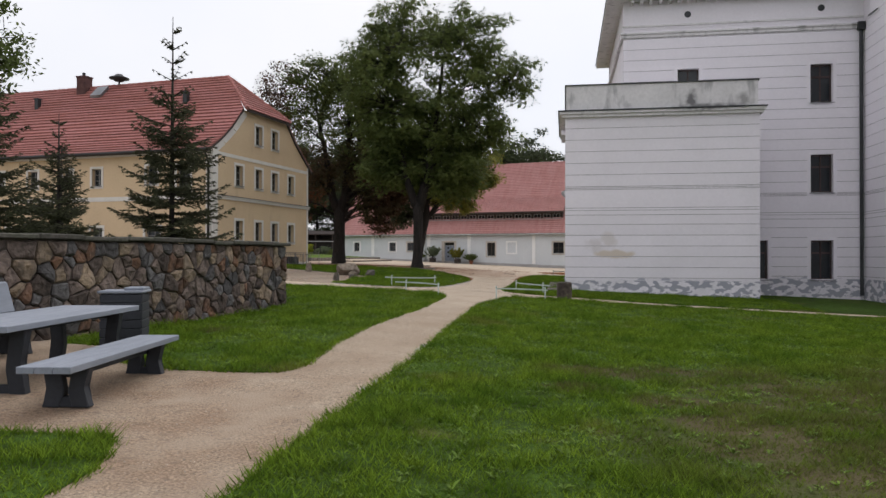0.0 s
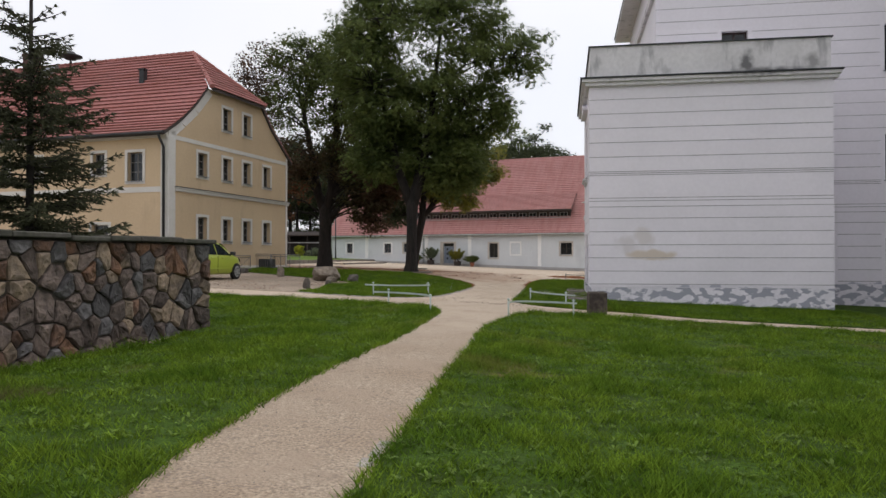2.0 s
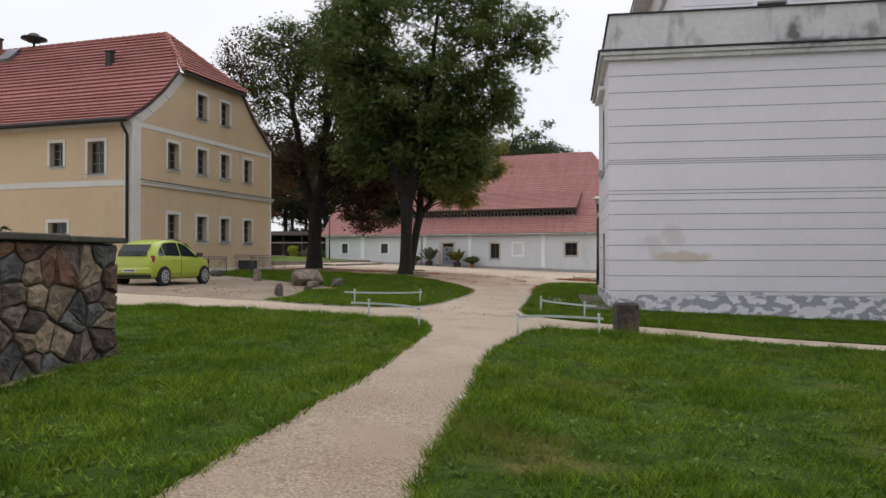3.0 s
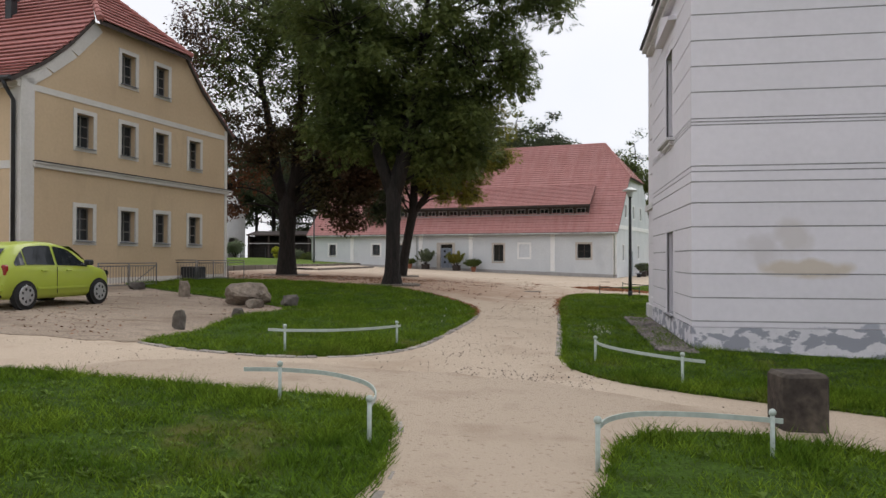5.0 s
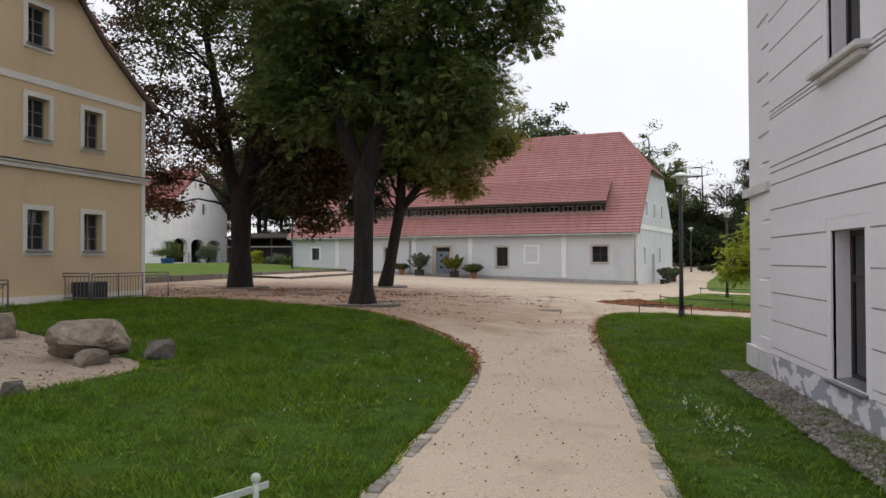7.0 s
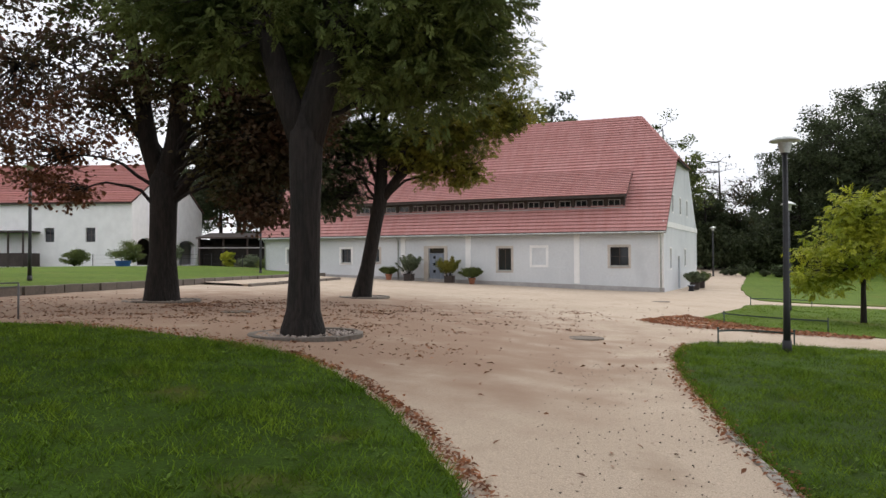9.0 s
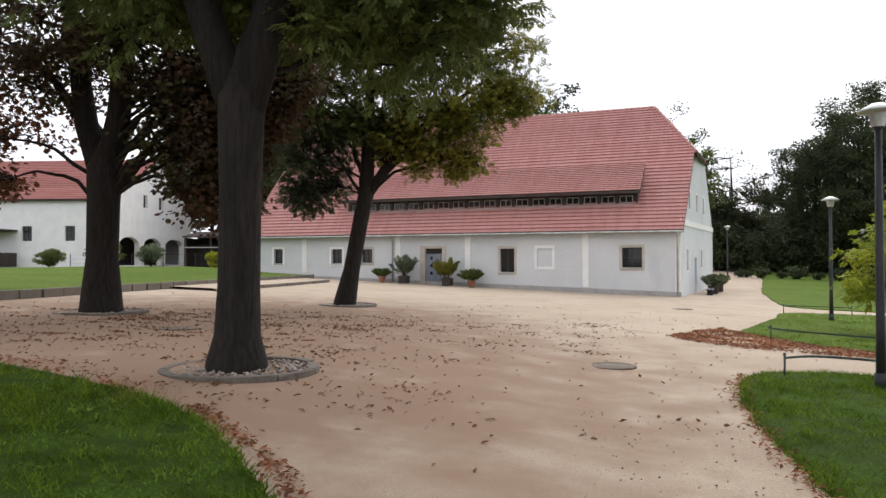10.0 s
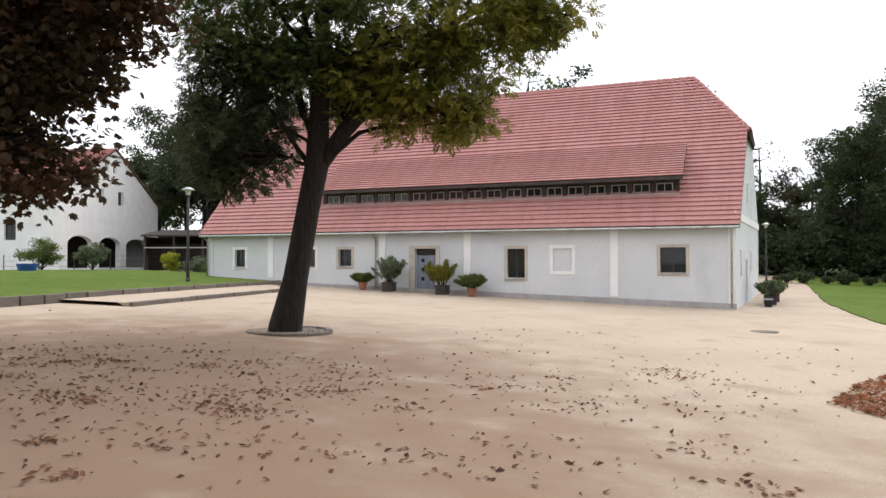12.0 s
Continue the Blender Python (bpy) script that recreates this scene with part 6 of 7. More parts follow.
def grow(name, x, y, label, trunk, lobes, leaf_mats, rng_seed, clump=0.8, count=110, size=0.2, limbs=9, category="tree", group="", twig=0.035, lift=0.0, flare=1.14, stems=(), form="single"):
    """A tree: tapered trunk, limbs, twigs and a crown of clumps. trunk: rows of (dx, dy, z, radius). leaf_mats: one material for each lobe."""
    rng = np.random.default_rng(rng_seed)
    ob = thing(name, pose(x, y, ground(x, y) + lift), label, category, group)
    pts, rad = [r[:3] for r in trunk], [r[3] for r in trunk]
    pts = [(pts[0][0], pts[0][1], -0.15), (pts[0][0], pts[0][1], 0.12), *pts[1:]]
    rad = [rad[0] * flare * 1.1, rad[0] * flare, *rad[1:]]
    part("trunk", Geo().tube(pts, rad, 16), BARK, ob, "dark furrowed trunk", smooth=True)
    centres = lobes_to_centres(lobes, rng)
    groups = np.repeat(np.arange(len(lobes)), [l[6] for l in lobes])
    frame_pts, frame_rad = [], []
    for line in [list(zip(pts, rad))[2:], *([(q[:3], q[3]) for q in s] for s in stems)]:
        for (a, ra), (b, rb) in zip(line, line[1:]):
            for t in (0.0, 0.34, 0.67, 1.0):
                frame_pts.append(np.array(a, float) * (1 - t) + np.array(b, float) * t)
                frame_rad.append(lerp(ra, rb, t))
    for s in stems:
        part("stem", Geo().tube([q[:3] for q in s], [q[3] for q in s], 12), BARK, ob, "thick rising stem", smooth=True)
    frame_pts, frame_rad = np.array(frame_pts), np.array(frame_rad)
    high = frame_pts[:, 2] > 0.42 * min(np.percentile(centres[:, 2], 5), frame_pts[:, 2].max()) + 1.0
    frame_pts, frame_rad = frame_pts[high], frame_rad[high]
    nodes = list(frame_pts)
    for target in centres[rng.permutation(len(centres))[:limbs]]:
        far_off = np.linalg.norm((frame_pts - target) * np.array((1, 1, 0.6)), axis=1) + 2.5 * np.maximum(frame_pts[:, 2] - target[2] + 1.0, 0) + rng.uniform(0, 1.5, len(frame_pts))
        at = int(np.argmin(far_off))
        start, r0 = frame_pts[at], max(0.045, min(0.075, float(frame_rad[at]) * 0.36))
        line = bend(start, target, 0.16 * np.linalg.norm(target - start), rng, 7, 0.09)
        part("limb", Geo().tube(line, [lerp(r0, 0.025, (k / 7) ** 0.8) for k in range(8)], 8), BARK, ob, smooth=True)
        nodes += line[2:]
    nodes = np.array(nodes)
    twigs = Geo()
    for c in centres:
        near = nodes[np.argmin(((nodes - c) ** 2 * np.array((1, 1, 1.6))).sum(1))]
        line = bend(near, c + rng.normal(size=3) * 0.15, 0.05, rng, 4, 0.12)
        twigs.tube(line, [twig, twig * 0.85, twig * 0.6, twig * 0.4, 0.006], 4, False)
    tw = part("branchwork", quick_mesh("branchwork", twigs.v, twigs.f, BARK_THIN), BARK_THIN, ob)
    tw["kind"] = "stuff"
    for m in dict.fromkeys(leaf_mats):
        chosen = np.isin(groups, [k for k, lm in enumerate(leaf_mats) if lm is m])
        cr = part("crown", quick_mesh("crown", *leaf_cloud(centres[chosen], clump, count, size, rng, form=form), m), m, ob)
        cr["kind"] = "stuff"
    return ob


grow("yard_tree", -9.25, 46.2, "tall broad ash tree with dark trunk and dense green crown", [(-0.08, 0, 0, 0.38), (-0.07, 0, 0.5, 0.33), (-0.05, 0, 1.2, 0.3), (-0.03, 0, 2.6, 0.295), (-0.02, 0, 3.9, 0.34), (0.2, 0.3, 5.2, 0.2), (0.3, 0.8, 8, 0.1)],
     [(0.9, 0, 12.6, 5.0, 4.8, 3.6, 190), (-0.6, 0, 15.8, 2.7, 2.8, 1.9, 60), (3.3, 0, 14.2, 2.7, 2.8, 2.6, 75), (-3.0, 0, 12.0, 2.5, 2.8, 2.9, 70), (1.0, 0, 9.4, 4.6, 4.2, 2.2, 120), (2.7, 0.6, 6.9, 1.8, 2.2, 1.6, 66), (-1.9, 0.9, 7.7, 2.0, 2.1, 1.6, 80), (-1.6, 0.2, 9.3, 2.3, 2.4, 2.0, 90), (1.3, 0.6, 6.6, 2.3, 2.4, 1.8, 70), (4.0, 0.8, 9.2, 1.7, 2.0, 2.0, 55), (-2.6, 0, 14.2, 1.9, 2.2, 2.0, 55), (6.2, 0, 12.2, 1.3, 1.8, 1.7, 36), (2.2, 1.2, 5.4, 1.4, 1.5, 0.9, 36), (-2.4, 0.3, 6.3, 1.5, 1.6, 1.1, 46), (-0.3, 1.3, 6.1, 1.6, 1.4, 1.0, 40)],
     [LEAF_GREEN] * 15, 1, 0.68, 310, 0.135, 26, form="pinnate", group="yard trees",
     stems=([(-0.03, 0, 3.6, 0.27), (-0.6, 0, 5.2, 0.25), (-1.3, 0.2, 7.6, 0.2), (-2.2, 0, 12, 0.07)], [(0.0, 0, 3.6, 0.28), (0.52, 0, 5.4, 0.26), (1.0, 0.1, 8.3, 0.2), (1.6, 0, 13.5, 0.07)]))
grow("yard_tree", -12.55, 62.1, "leaning forked ash tree with yellowing hanging foliage", [(0, 0, 0, 0.36), (0.25, 0, 1.3, 0.30), (0.55, 0, 2.9, 0.28), (0.8, 0, 4.1, 0.29), (0.9, 0, 6.5, 0.2), (1.0, 0.1, 10, 0.08)],
     [(-1.1, 0, 5.7, 1.4, 1.6, 1.7, 90), (-1.0, 0, 7.6, 1.6, 1.8, 1.4, 60), (-1.4, 0, 3.9, 0.8, 1.0, 0.6, 22), (1.2, 0.4, 7.5, 1.6, 1.8, 1.3, 60), (2.9, 0, 6.5, 1.6, 1.7, 1.1, 55), (4.7, 0, 6.9, 1.6, 1.8, 1.1, 60), (6.3, 0, 7.5, 1.1, 1.4, 0.8, 32), (4.2, 0, 5.2, 0.9, 1.1, 0.6, 24), (3.0, 0, 5.3, 0.8, 1.0, 0.6, 18), (2.0, 0, 10.2, 4.0, 3.6, 2.3, 150), (5.6, 0, 9.3, 1.6, 2.0, 1.8, 50), (-2.0, 0.5, 9.4, 1.8, 2.0, 1.8, 45), (0.9, 0.3, 6.3, 1.2, 1.3, 0.9, 36), (1.9, 0.2, 5.9, 0.9, 1.0, 0.6, 20)],
     [LEAF_DARK, LEAF_GREEN, LEAF_DARK, LEAF_GREEN, LEAF_WARM, LEAF_WARM, LEAF_WARM, LEAF_WARM, LEAF_WARM, LEAF_GREEN, LEAF_WARM, LEAF_GREEN, LEAF_GREEN, LEAF_WARM], 2, 0.54, 270, 0.115, 26, form="pinnate", group="yard trees",
     stems=([(0.75, 0, 3.9, 0.2), (1.5, 0, 4.9, 0.2), (2.1, 0, 5.5, 0.18), (3.2, 0.1, 6.8, 0.12), (5.2, 0, 8.0, 0.05)],))
grow("yard_tree", -17.2, 54.6, "old horse chestnut with withered brown leaves and bare branches", [(0, 0, 0, 0.5), (0.02, 0, 1.5, 0.42), (0.05, 0, 3.0, 0.43), (0.08, 0, 3.9, 0.47), (0.2, 0.3, 5.2, 0.2)],
     [(-4.6, 0, 14.0, 2.2, 2.6, 1.9, 40), (-4.6, 0, 11.0, 1.9, 2.4, 1.9, 36), (-6.2, 0, 9.4, 1.6, 2.0, 2.2, 26), (-6.0, 0, 6.4, 1.4, 1.8, 1.4, 22), (-5.9, 0, 12.4, 1.5, 2.0, 1.8, 22), (-1.6, 0, 14.2, 2.6, 2.8, 2.2, 150), (0.6, 0, 12.6, 2.6, 2.8, 2.6, 160), (2.6, 0, 11.4, 2.0, 2.2, 2.4, 95), (0.9, 0, 14.8, 2.0, 2.2, 1.6, 75), (-2.4, 0, 11.2, 2.4, 2.6, 2.2, 90), (1.3, 0, 9.4, 2.0, 2.2, 2.2, 48), (-0.4, 0, 8.0, 1.7, 1.9, 1.8, 24), (-2.9, 0, 7.8, 1.9, 2.2, 1.7, 22), (-4.5, 0, 8.0, 1.3, 1.6, 1.6, 24), (-2.6, -0.3, 5.6, 1.9, 2.0, 1.2, 26), (-3.6, -0.2, 3.8, 1.6, 1.5, 0.8, 26), (1.1, 0, 7.2, 1.6, 1.7, 1.5, 34), (2.4, 0, 5.3, 1.2, 1.4, 1.2, 64), (2.7, 0, 4.0, 1.1, 1.2, 1.0, 34), (3.6, -0.1, 4.9, 1.1, 1.2, 1.2, 60), (4.6, -0.1, 6.3, 1.1, 1.2, 1.0, 52), (3.5, 0, 3.0, 1.0, 1.0, 0.6, 34), (3.9, 0, 4.3, 0.9, 1.0, 0.6, 32), (3.2, 0, 7.2, 1.7, 1.7, 1.4, 46), (5.6, 0, 7.0, 0.9, 0.9, 0.7, 16), (-2.0, -0.3, 7.2, 2.4, 2.0, 1.8, 44), (0.2, -0.4, 6.7, 2.0, 1.8, 1.4, 40), (-4.9, 0, 5.7, 1.9, 1.8, 1.6, 32), (1.8, 0, 8.5, 2.2, 2.0, 1.6, 55), (4.7, 0.2, 5.3, 0.8, 1.0, 0.6, 36), (5.3, 0.1, 6.0, 0.7, 0.9, 0.5, 24), (2.9, 0.2, 6.3, 1.2, 1.3, 0.8, 40)],
     [LEAF_BROWN, LEAF_BROWN, LEAF_OLIVE, LEAF_BROWN, LEAF_BROWN, LEAF_GREEN, LEAF_GREEN, LEAF_GREEN, LEAF_GREEN, LEAF_GREEN, LEAF_GREEN, LEAF_OLIVE, LEAF_OLIVE, LEAF_BROWN, LEAF_RUST, LEAF_RUST, LEAF_OLIVE, LEAF_OLIVE, LEAF_OLIVE, LEAF_BROWN, LEAF_BROWN, LEAF_BROWN, LEAF_BROWN, LEAF_OLIVE, LEAF_BROWN, LEAF_BROWN, LEAF_OLIVE, LEAF_RUST, LEAF_OLIVE, LEAF_BROWN, LEAF_BROWN, LEAF_BROWN], 3, 0.74, 190, 0.11, 60, form="palmate", group="yard trees", twig=0.03,
     stems=([(0.05, 0, 3.6, 0.34), (-0.55, 0.1, 5.2, 0.31), (-1.05, 0.2, 8.0, 0.22), (-2.0, 0.2, 12.5, 0.08)], [(0.1, 0, 3.6, 0.36), (0.5, 0, 5.4, 0.31), (0.8, 0, 9.5, 0.2), (0.7, 0, 14, 0.07)]))
grow("lime_tree", 6.1, 60.2, "young tree with bright yellow-green foliage", [(0, 0, 0, 0.09), (0, 0, 1.2, 0.08), (0.05, 0, 2.6, 0.06), (0, 0, 4.4, 0.03)],
     [(0, 0, 2.7, 2.3, 2.0, 1.0, 80), (0.2, 0, 3.9, 1.3, 1.3, 0.9, 40), (-1.5, 0, 1.7, 0.9, 1.0, 0.5, 20)], [LEAF_LIME] * 3, 4, 0.52, 180, 0.13, 8, form="pinnate", twig=0.015)
grow("garden_tree", -14.3, 15.4, "leafy tree reaching over the garden", [(0, 0, 0, 0.14), (0, 0, 2, 0.12), (0.2, 0, 4.5, 0.08), (0.5, 0, 6.4, 0.04)], [(0.5, 0, 6.4, 1.3, 1.6, 1.6, 40)], [LEAF_GREEN], 5, 0.5, 70, 0.14, 6, twig=0.02)


def spruce(x, y, height, reach, seed, label, bare=0.22):
    """A spruce: whorls of rising, drooping branches set with needle sprays; the leader is bare."""
    rng = np.random.default_rng(seed)
    ob = thing("spruce", pose(x, y, ground(x, y)), label, "spruce", "spruces behind the wall")
    part("trunk", Geo().tube([(0, 0, -0.1), (0, 0, height * 0.5), (0, 0, height)], [0.085, 0.05, 0.008], 8), BARK_THIN, ob, smooth=True)
    wood, spots, ways, sizes = Geo(), [], [], []
    z = 0.4
    while z < height - 0.1:
        f = 1 - z / height
        top = z > height * (1 - bare)
        length = reach * min(1.0, (f**1.2) * 1.2) + 0.1
        for k in range(int(rng.integers(4, 6)) if top else int(rng.integers(6, 9))):
            a = rng.uniform(0, 2 * math.pi)
            d = np.array((math.cos(a), math.sin(a), 0))
            ln = length * rng.uniform(0.6, 1.12)
            low = z + (0 if top else rng.uniform(-0.12, 0.12))
            steps = max(4, int(ln / 0.09))
            ts = np.linspace(0, 1, steps)
            climb = 0.75 * (1 - f) ** 1.2 - rng.uniform(0.2, 0.5) * f
            pts = [np.array((0, 0, low)) + d * ln * t + np.array((0, 0, ln * (climb * t + 0.3 * f * t**3))) for t in ts]
            wood.tube(pts, [lerp(0.016, 0.004, t) for t in ts], 4, False)
            side = np.array((-d[1], d[0], 0))
            for t, p in zip(ts[1:], pts[1:]):
                spots.append(p), ways.append(d), sizes.append(1.0)
                for sgn in (-1, 1):
                    tw = (0.5 * (1 - t) + 0.12) * min(1.0, ln) * rng.uniform(0.5, 1.2) * (0.4 + 0.6 * min(1, t * 4)) * (0.35 if top else 1.0)
                    way = d * 0.8 + side * sgn * 0.75 + np.array((0, 0, rng.uniform(-0.3, 0.1)))
                    way /= np.linalg.norm(way)
                    for j in range(max(1, int(tw / 0.06))):
                        spots.append(p + way * 0.06 * (j + 0.5)), ways.append(way), sizes.append(0.7 if top else 1.15)
        z += rng.uniform(0.30, 0.42) if top else rng.uniform(0.2, 0.3)
    each = 3
    pos, way, big = (np.repeat(np.array(q), each, axis=0) for q in (spots, ways, sizes))
    n = len(pos)
    a = way + rng.normal(size=(n, 3)) * 0.42
    a /= np.linalg.norm(a, axis=1, keepdims=True)
    b = np.cross(a, rng.normal(size=(n, 3)))
    b /= np.linalg.norm(b, axis=1, keepdims=True) + 1e-9
    ln = rng.uniform(0.06, 0.10, (n, 1)) * big[:, None]
    v = np.stack([pos - a * ln * 0.3, pos - b * 0.014 + a * ln * 0.3, pos + a * ln, pos + b * 0.014 + a * ln * 0.3], 1).reshape(-1, 3)
    part("branchwork", quick_mesh("branchwork", wood.v, wood.f, BARK_THIN), BARK_THIN, ob)["kind"] = "stuff"
    part("needles", quick_mesh("needles", v, np.arange(4 * n).reshape(-1, 4), NEEDLE), NEEDLE, ob)["kind"] = "stuff"


spruce(-9.35, 16.4, 7.1, 1.85, 1, "tall young spruce with a thin leader behind the wall", 0.3)
spruce(-13.9, 18.4, 5.0, 1.6, 2, "small dense spruce behind the wall")
spruce(-12.6, 13.9, 6.4, 2.4, 3, "broad dark spruce behind the wall", 0.1)
spruce(-15.4, 20.5, 4.3, 1.5, 4, "low dark spruce behind the wall")


# ---- woods and far trees ----
def wood_tree(name, seed, height, reach, mat, label, count=60, size=0.36):
    rng = np.random.default_rng(seed)
    lobes = [(0, 0, height * 0.62, reach, reach, height * 0.3, 60)]
    for k in range(7):
        a = rng.uniform(0, 2 * math.pi)
        lobes.append((0.7 * reach * math.cos(a), 0.7 * reach * math.sin(a), height * rng.uniform(0.35, 0.85), reach * 0.45, reach * 0.45, height * 0.12, 16))
    return grow(name, 20 + 7 * seed, 150 + 3 * seed, label, [(0, 0, 0, 0.3), (0, 0, height * 0.3, 0.24), (0.2, 0, height * 0.6, 0.15), (0, 0, height * 0.85, 0.06)], lobes, [mat] * len(lobes), seed + 20, reach * 0.24, count, size, 8, group="trees of the wood", twig=0.05)


kinds = [wood_tree("wood_tree", 1, 21, 6.0, LEAF_DARK, "tall dark deciduous tree of the wood", 90), wood_tree("wood_tree", 2, 17, 5.0, LEAF_DARK, "dark bushy deciduous tree of the wood", 90), wood_tree("wood_tree", 3, 19, 4.6, LEAF_GREEN, "tall airy tree behind the barn", 60), wood_tree("wood_tree", 4, 19, 4.6, LEAF_OLIVE, "thin half-bare tree of the wood", 9)]
WOOD = [(22.6, 122, 0, 0.72), (26.2, 120, 0, 0.9), (30.5, 119, 1, 1.2), (36, 121, 0, 1.15), (43, 124, 0, 1.2), (49, 116, 1, 1.3), (57, 122, 0, 1.3), (62, 112, 1, 1.3), (70, 120, 0, 1.3), (28, 130, 1, 1.08), (34, 138, 0, 1.15), (46, 136, 0, 1.25), (58, 136, 0, 1.35), (14.8, 127, 3, 0.82), (12, 131, 2, 0.66), (12.5, 124, 1, 0.62), (7.0, 118, 2, 0.98), (3.5, 123, 1, 1.0), (-1, 128, 1, 0.8), (-5.5, 124, 1, 1.4), (-9.5, 127, 2, 1.36), (-43.5, 119, 0, 0.95), (-47, 125, 1, 1.25), (24, 140, 1, 0.8), (-18, 122, 1, 0.9), (-26, 114, 1, 0.95), (-31, 113, 0, 0.82), (-36.5, 114, 0, 0.92), (-42, 121, 0, 0.9), (-33, 124, 1, 1.1), (-52, 130, 0, 1.0), (-58, 134, 1, 1.1), (-64, 128, 1, 0.9), (-37, 130, 0, 0.9), (-23, 126, 0, 0.85), (-14, 124, 1, 0.8)]
rnd = random.Random(4)
for x, y, k, s in WOOD:
    copy_thing(kinds[k], pose(x, y, ground(x, y) - 0.1, 0, 0, rnd.uniform(0, 360)) @ Matrix.Scale(s, 4))
for ob in kinds:
    ob.matrix_basis = pose(ob.location.x + 30, ob.location.y + 10, ground(60, 160), 0, 0, 30)


def shrub(name, x, y, w, h, mat, label, seed, category="shrub", group="", lift=0.0, count=60, size=0.09, n=26, clump=0.2):
    rng = np.random.default_rng(seed)
    ob = thing(name, pose(x, y, ground(x, y) + lift), label, category, group)
    c = lobes_to_centres([(0, 0, h * 0.52, w * 0.42, w * 0.42, h * 0.42, n)], rng)
    c[:, 2] = np.maximum(c[:, 2], 0.06)
    stems = Geo()
    for p in c[: n // 2]:
        stems.tube(bend((0, 0, 0), p, 0.05, rng, 4, 0.03), [0.018, 0.015, 0.012, 0.008, 0.004], 4, False)
    part("stems", quick_mesh("stems", stems.v, stems.f, BARK_THIN), BARK_THIN, ob)["kind"] = "stuff"
    part("foliage", quick_mesh("foliage", *leaf_cloud(c, clump * w, count, size, rng), mat), mat, ob)["kind"] = "stuff"
    return ob


ball = shrub("box_bush", 14, 112, 1.3, 0.8, LEAF_DARK, "small clipped bush at the edge of the lawn", 1, group="clipped bushes", count=70, size=0.12)
for k, x in enumerate((11.4, 12.1, 13.4, 15.2, 16.6, 18.3, 20.0, 22.2)):
    y = 108.0
    copy_thing(ball, pose(x, y, ground(x, y) + 0.03, 0, 0, 40 * k) @ Matrix.Scale((0.8, 1.0, 1.35, 0.95, 1.4, 1.0, 1.5, 1.5)[k], 4))
ball.matrix_basis = pose(24.2, 107.5, ground(24.2, 107.5) + 0.03, 0, 0, 15)
under = shrub("undergrowth", 24, 122, 6, 4.5, LEAF_DARK, "dark undergrowth at the edge of the wood", 2, "undergrowth", "undergrowth of the wood", count=90, size=0.35, n=60)
for k in range(15):
    x, y = 9.0 + 3.6 * k + rnd.uniform(-1, 1), 122 + rnd.uniform(-1, 3) - 0.25 * k
    copy_thing(under, pose(x, y, ground(x, y) - 0.1, 0, 0, rnd.uniform(0, 360)) @ Matrix.Scale(rnd.uniform(1.0, 1.45), 4))
for k in range(13):
    x, y = 12.0 + 4.4 * k + rnd.uniform(-1, 1), 130 + rnd.uniform(-1, 3)
    copy_thing(under, pose(x, y, ground(x, y) - 0.1, 0, 0, rnd.uniform(0, 360)) @ Matrix.Scale(rnd.uniform(1.5, 2.0), 4))
for k in range(8):
    x, y = -44 + 3.6 * k, 117 + rnd.uniform(-1, 3)
    copy_thing(under, pose(x, y, ground(x, y) - 0.1, 0, 0, rnd.uniform(0, 360)) @ Matrix.Scale(rnd.uniform(0.9, 1.3), 4))


# ---- potted plants at the barn ----
TERRACOTTA = material("terracotta", (0.42, 0.17, 0.10), 0.85, vary=0.12, grain=15, bump=0.15)


def potted(x, y, w, h, label, square, seed, mat=LEAF_SHRUB, foliage_low=0.55):
    rng = np.random.default_rng(seed)
    ob = thing("potted_plant", pose(x, y, ground(x, y), 0, 0, -13), label, "potted plant", "potted plants along the barn")
    if square:
        part("tub", Geo().box(-0.29, 0.29, -0.29, 0.29, 0.03, 0.5), DARK_WOOD, ob, "dark square tub", bevel=0.015)
        part("tub_rim", Geo().box(-0.31, 0.31, -0.31, 0.31, 0.44, 0.51), DARK_WOOD, ob, bevel=0.01)
    else:
        part("pot", Geo().lathe([(0.0, 0.0), (0.16, 0.0), (0.23, 0.34), (0.26, 0.35), (0.26, 0.42), (0.22, 0.42), (0.2, 0.36), (0, 0.36)], 18), TERRACOTTA, ob, "terracotta pot", smooth=False)
    part("soil", Geo().box(-0.2, 0.2, -0.2, 0.2, 0.3, 0.46 if square else 0.37), EARTH, ob)
    stems, c = Geo(), []
    for k in range(34):
        a, out = rng.uniform(0, 2 * math.pi), rng.uniform(0.1, 1.0) ** 0.7
        tip = np.array((math.cos(a) * out * w * 0.5, math.sin(a) * out * w * 0.42, foliage_low + (h - foliage_low) * rng.uniform(0.62, 1.0) * (1.06 - 0.3 * out)))
        root = np.array((tip[0] * 0.12, tip[1] * 0.12, 0.36))
        line = [root + (tip - root) * np.array((t**1.15, t**1.15, t)) for t in np.linspace(0, 1, 6)]
        stems.tube(line, [0.015, 0.013, 0.011, 0.009, 0.006, 0.003], 4, False)
        c += [lerp(line[q], line[q + 1], f) for q in (2, 3, 4) for f in (0.0, 0.35, 0.7) if foliage_low - 0.1 < line[q][2]]
    part("stems", quick_mesh("stems", stems.v, stems.f, BARK_THIN), BARK_THIN, ob)["kind"] = "stuff"
    part("foliage", quick_mesh("foliage", *leaf_cloud(np.array(c), 0.15, 13, 0.12, rng, 0.1), mat), mat, ob)["kind"] = "stuff"
    return ob


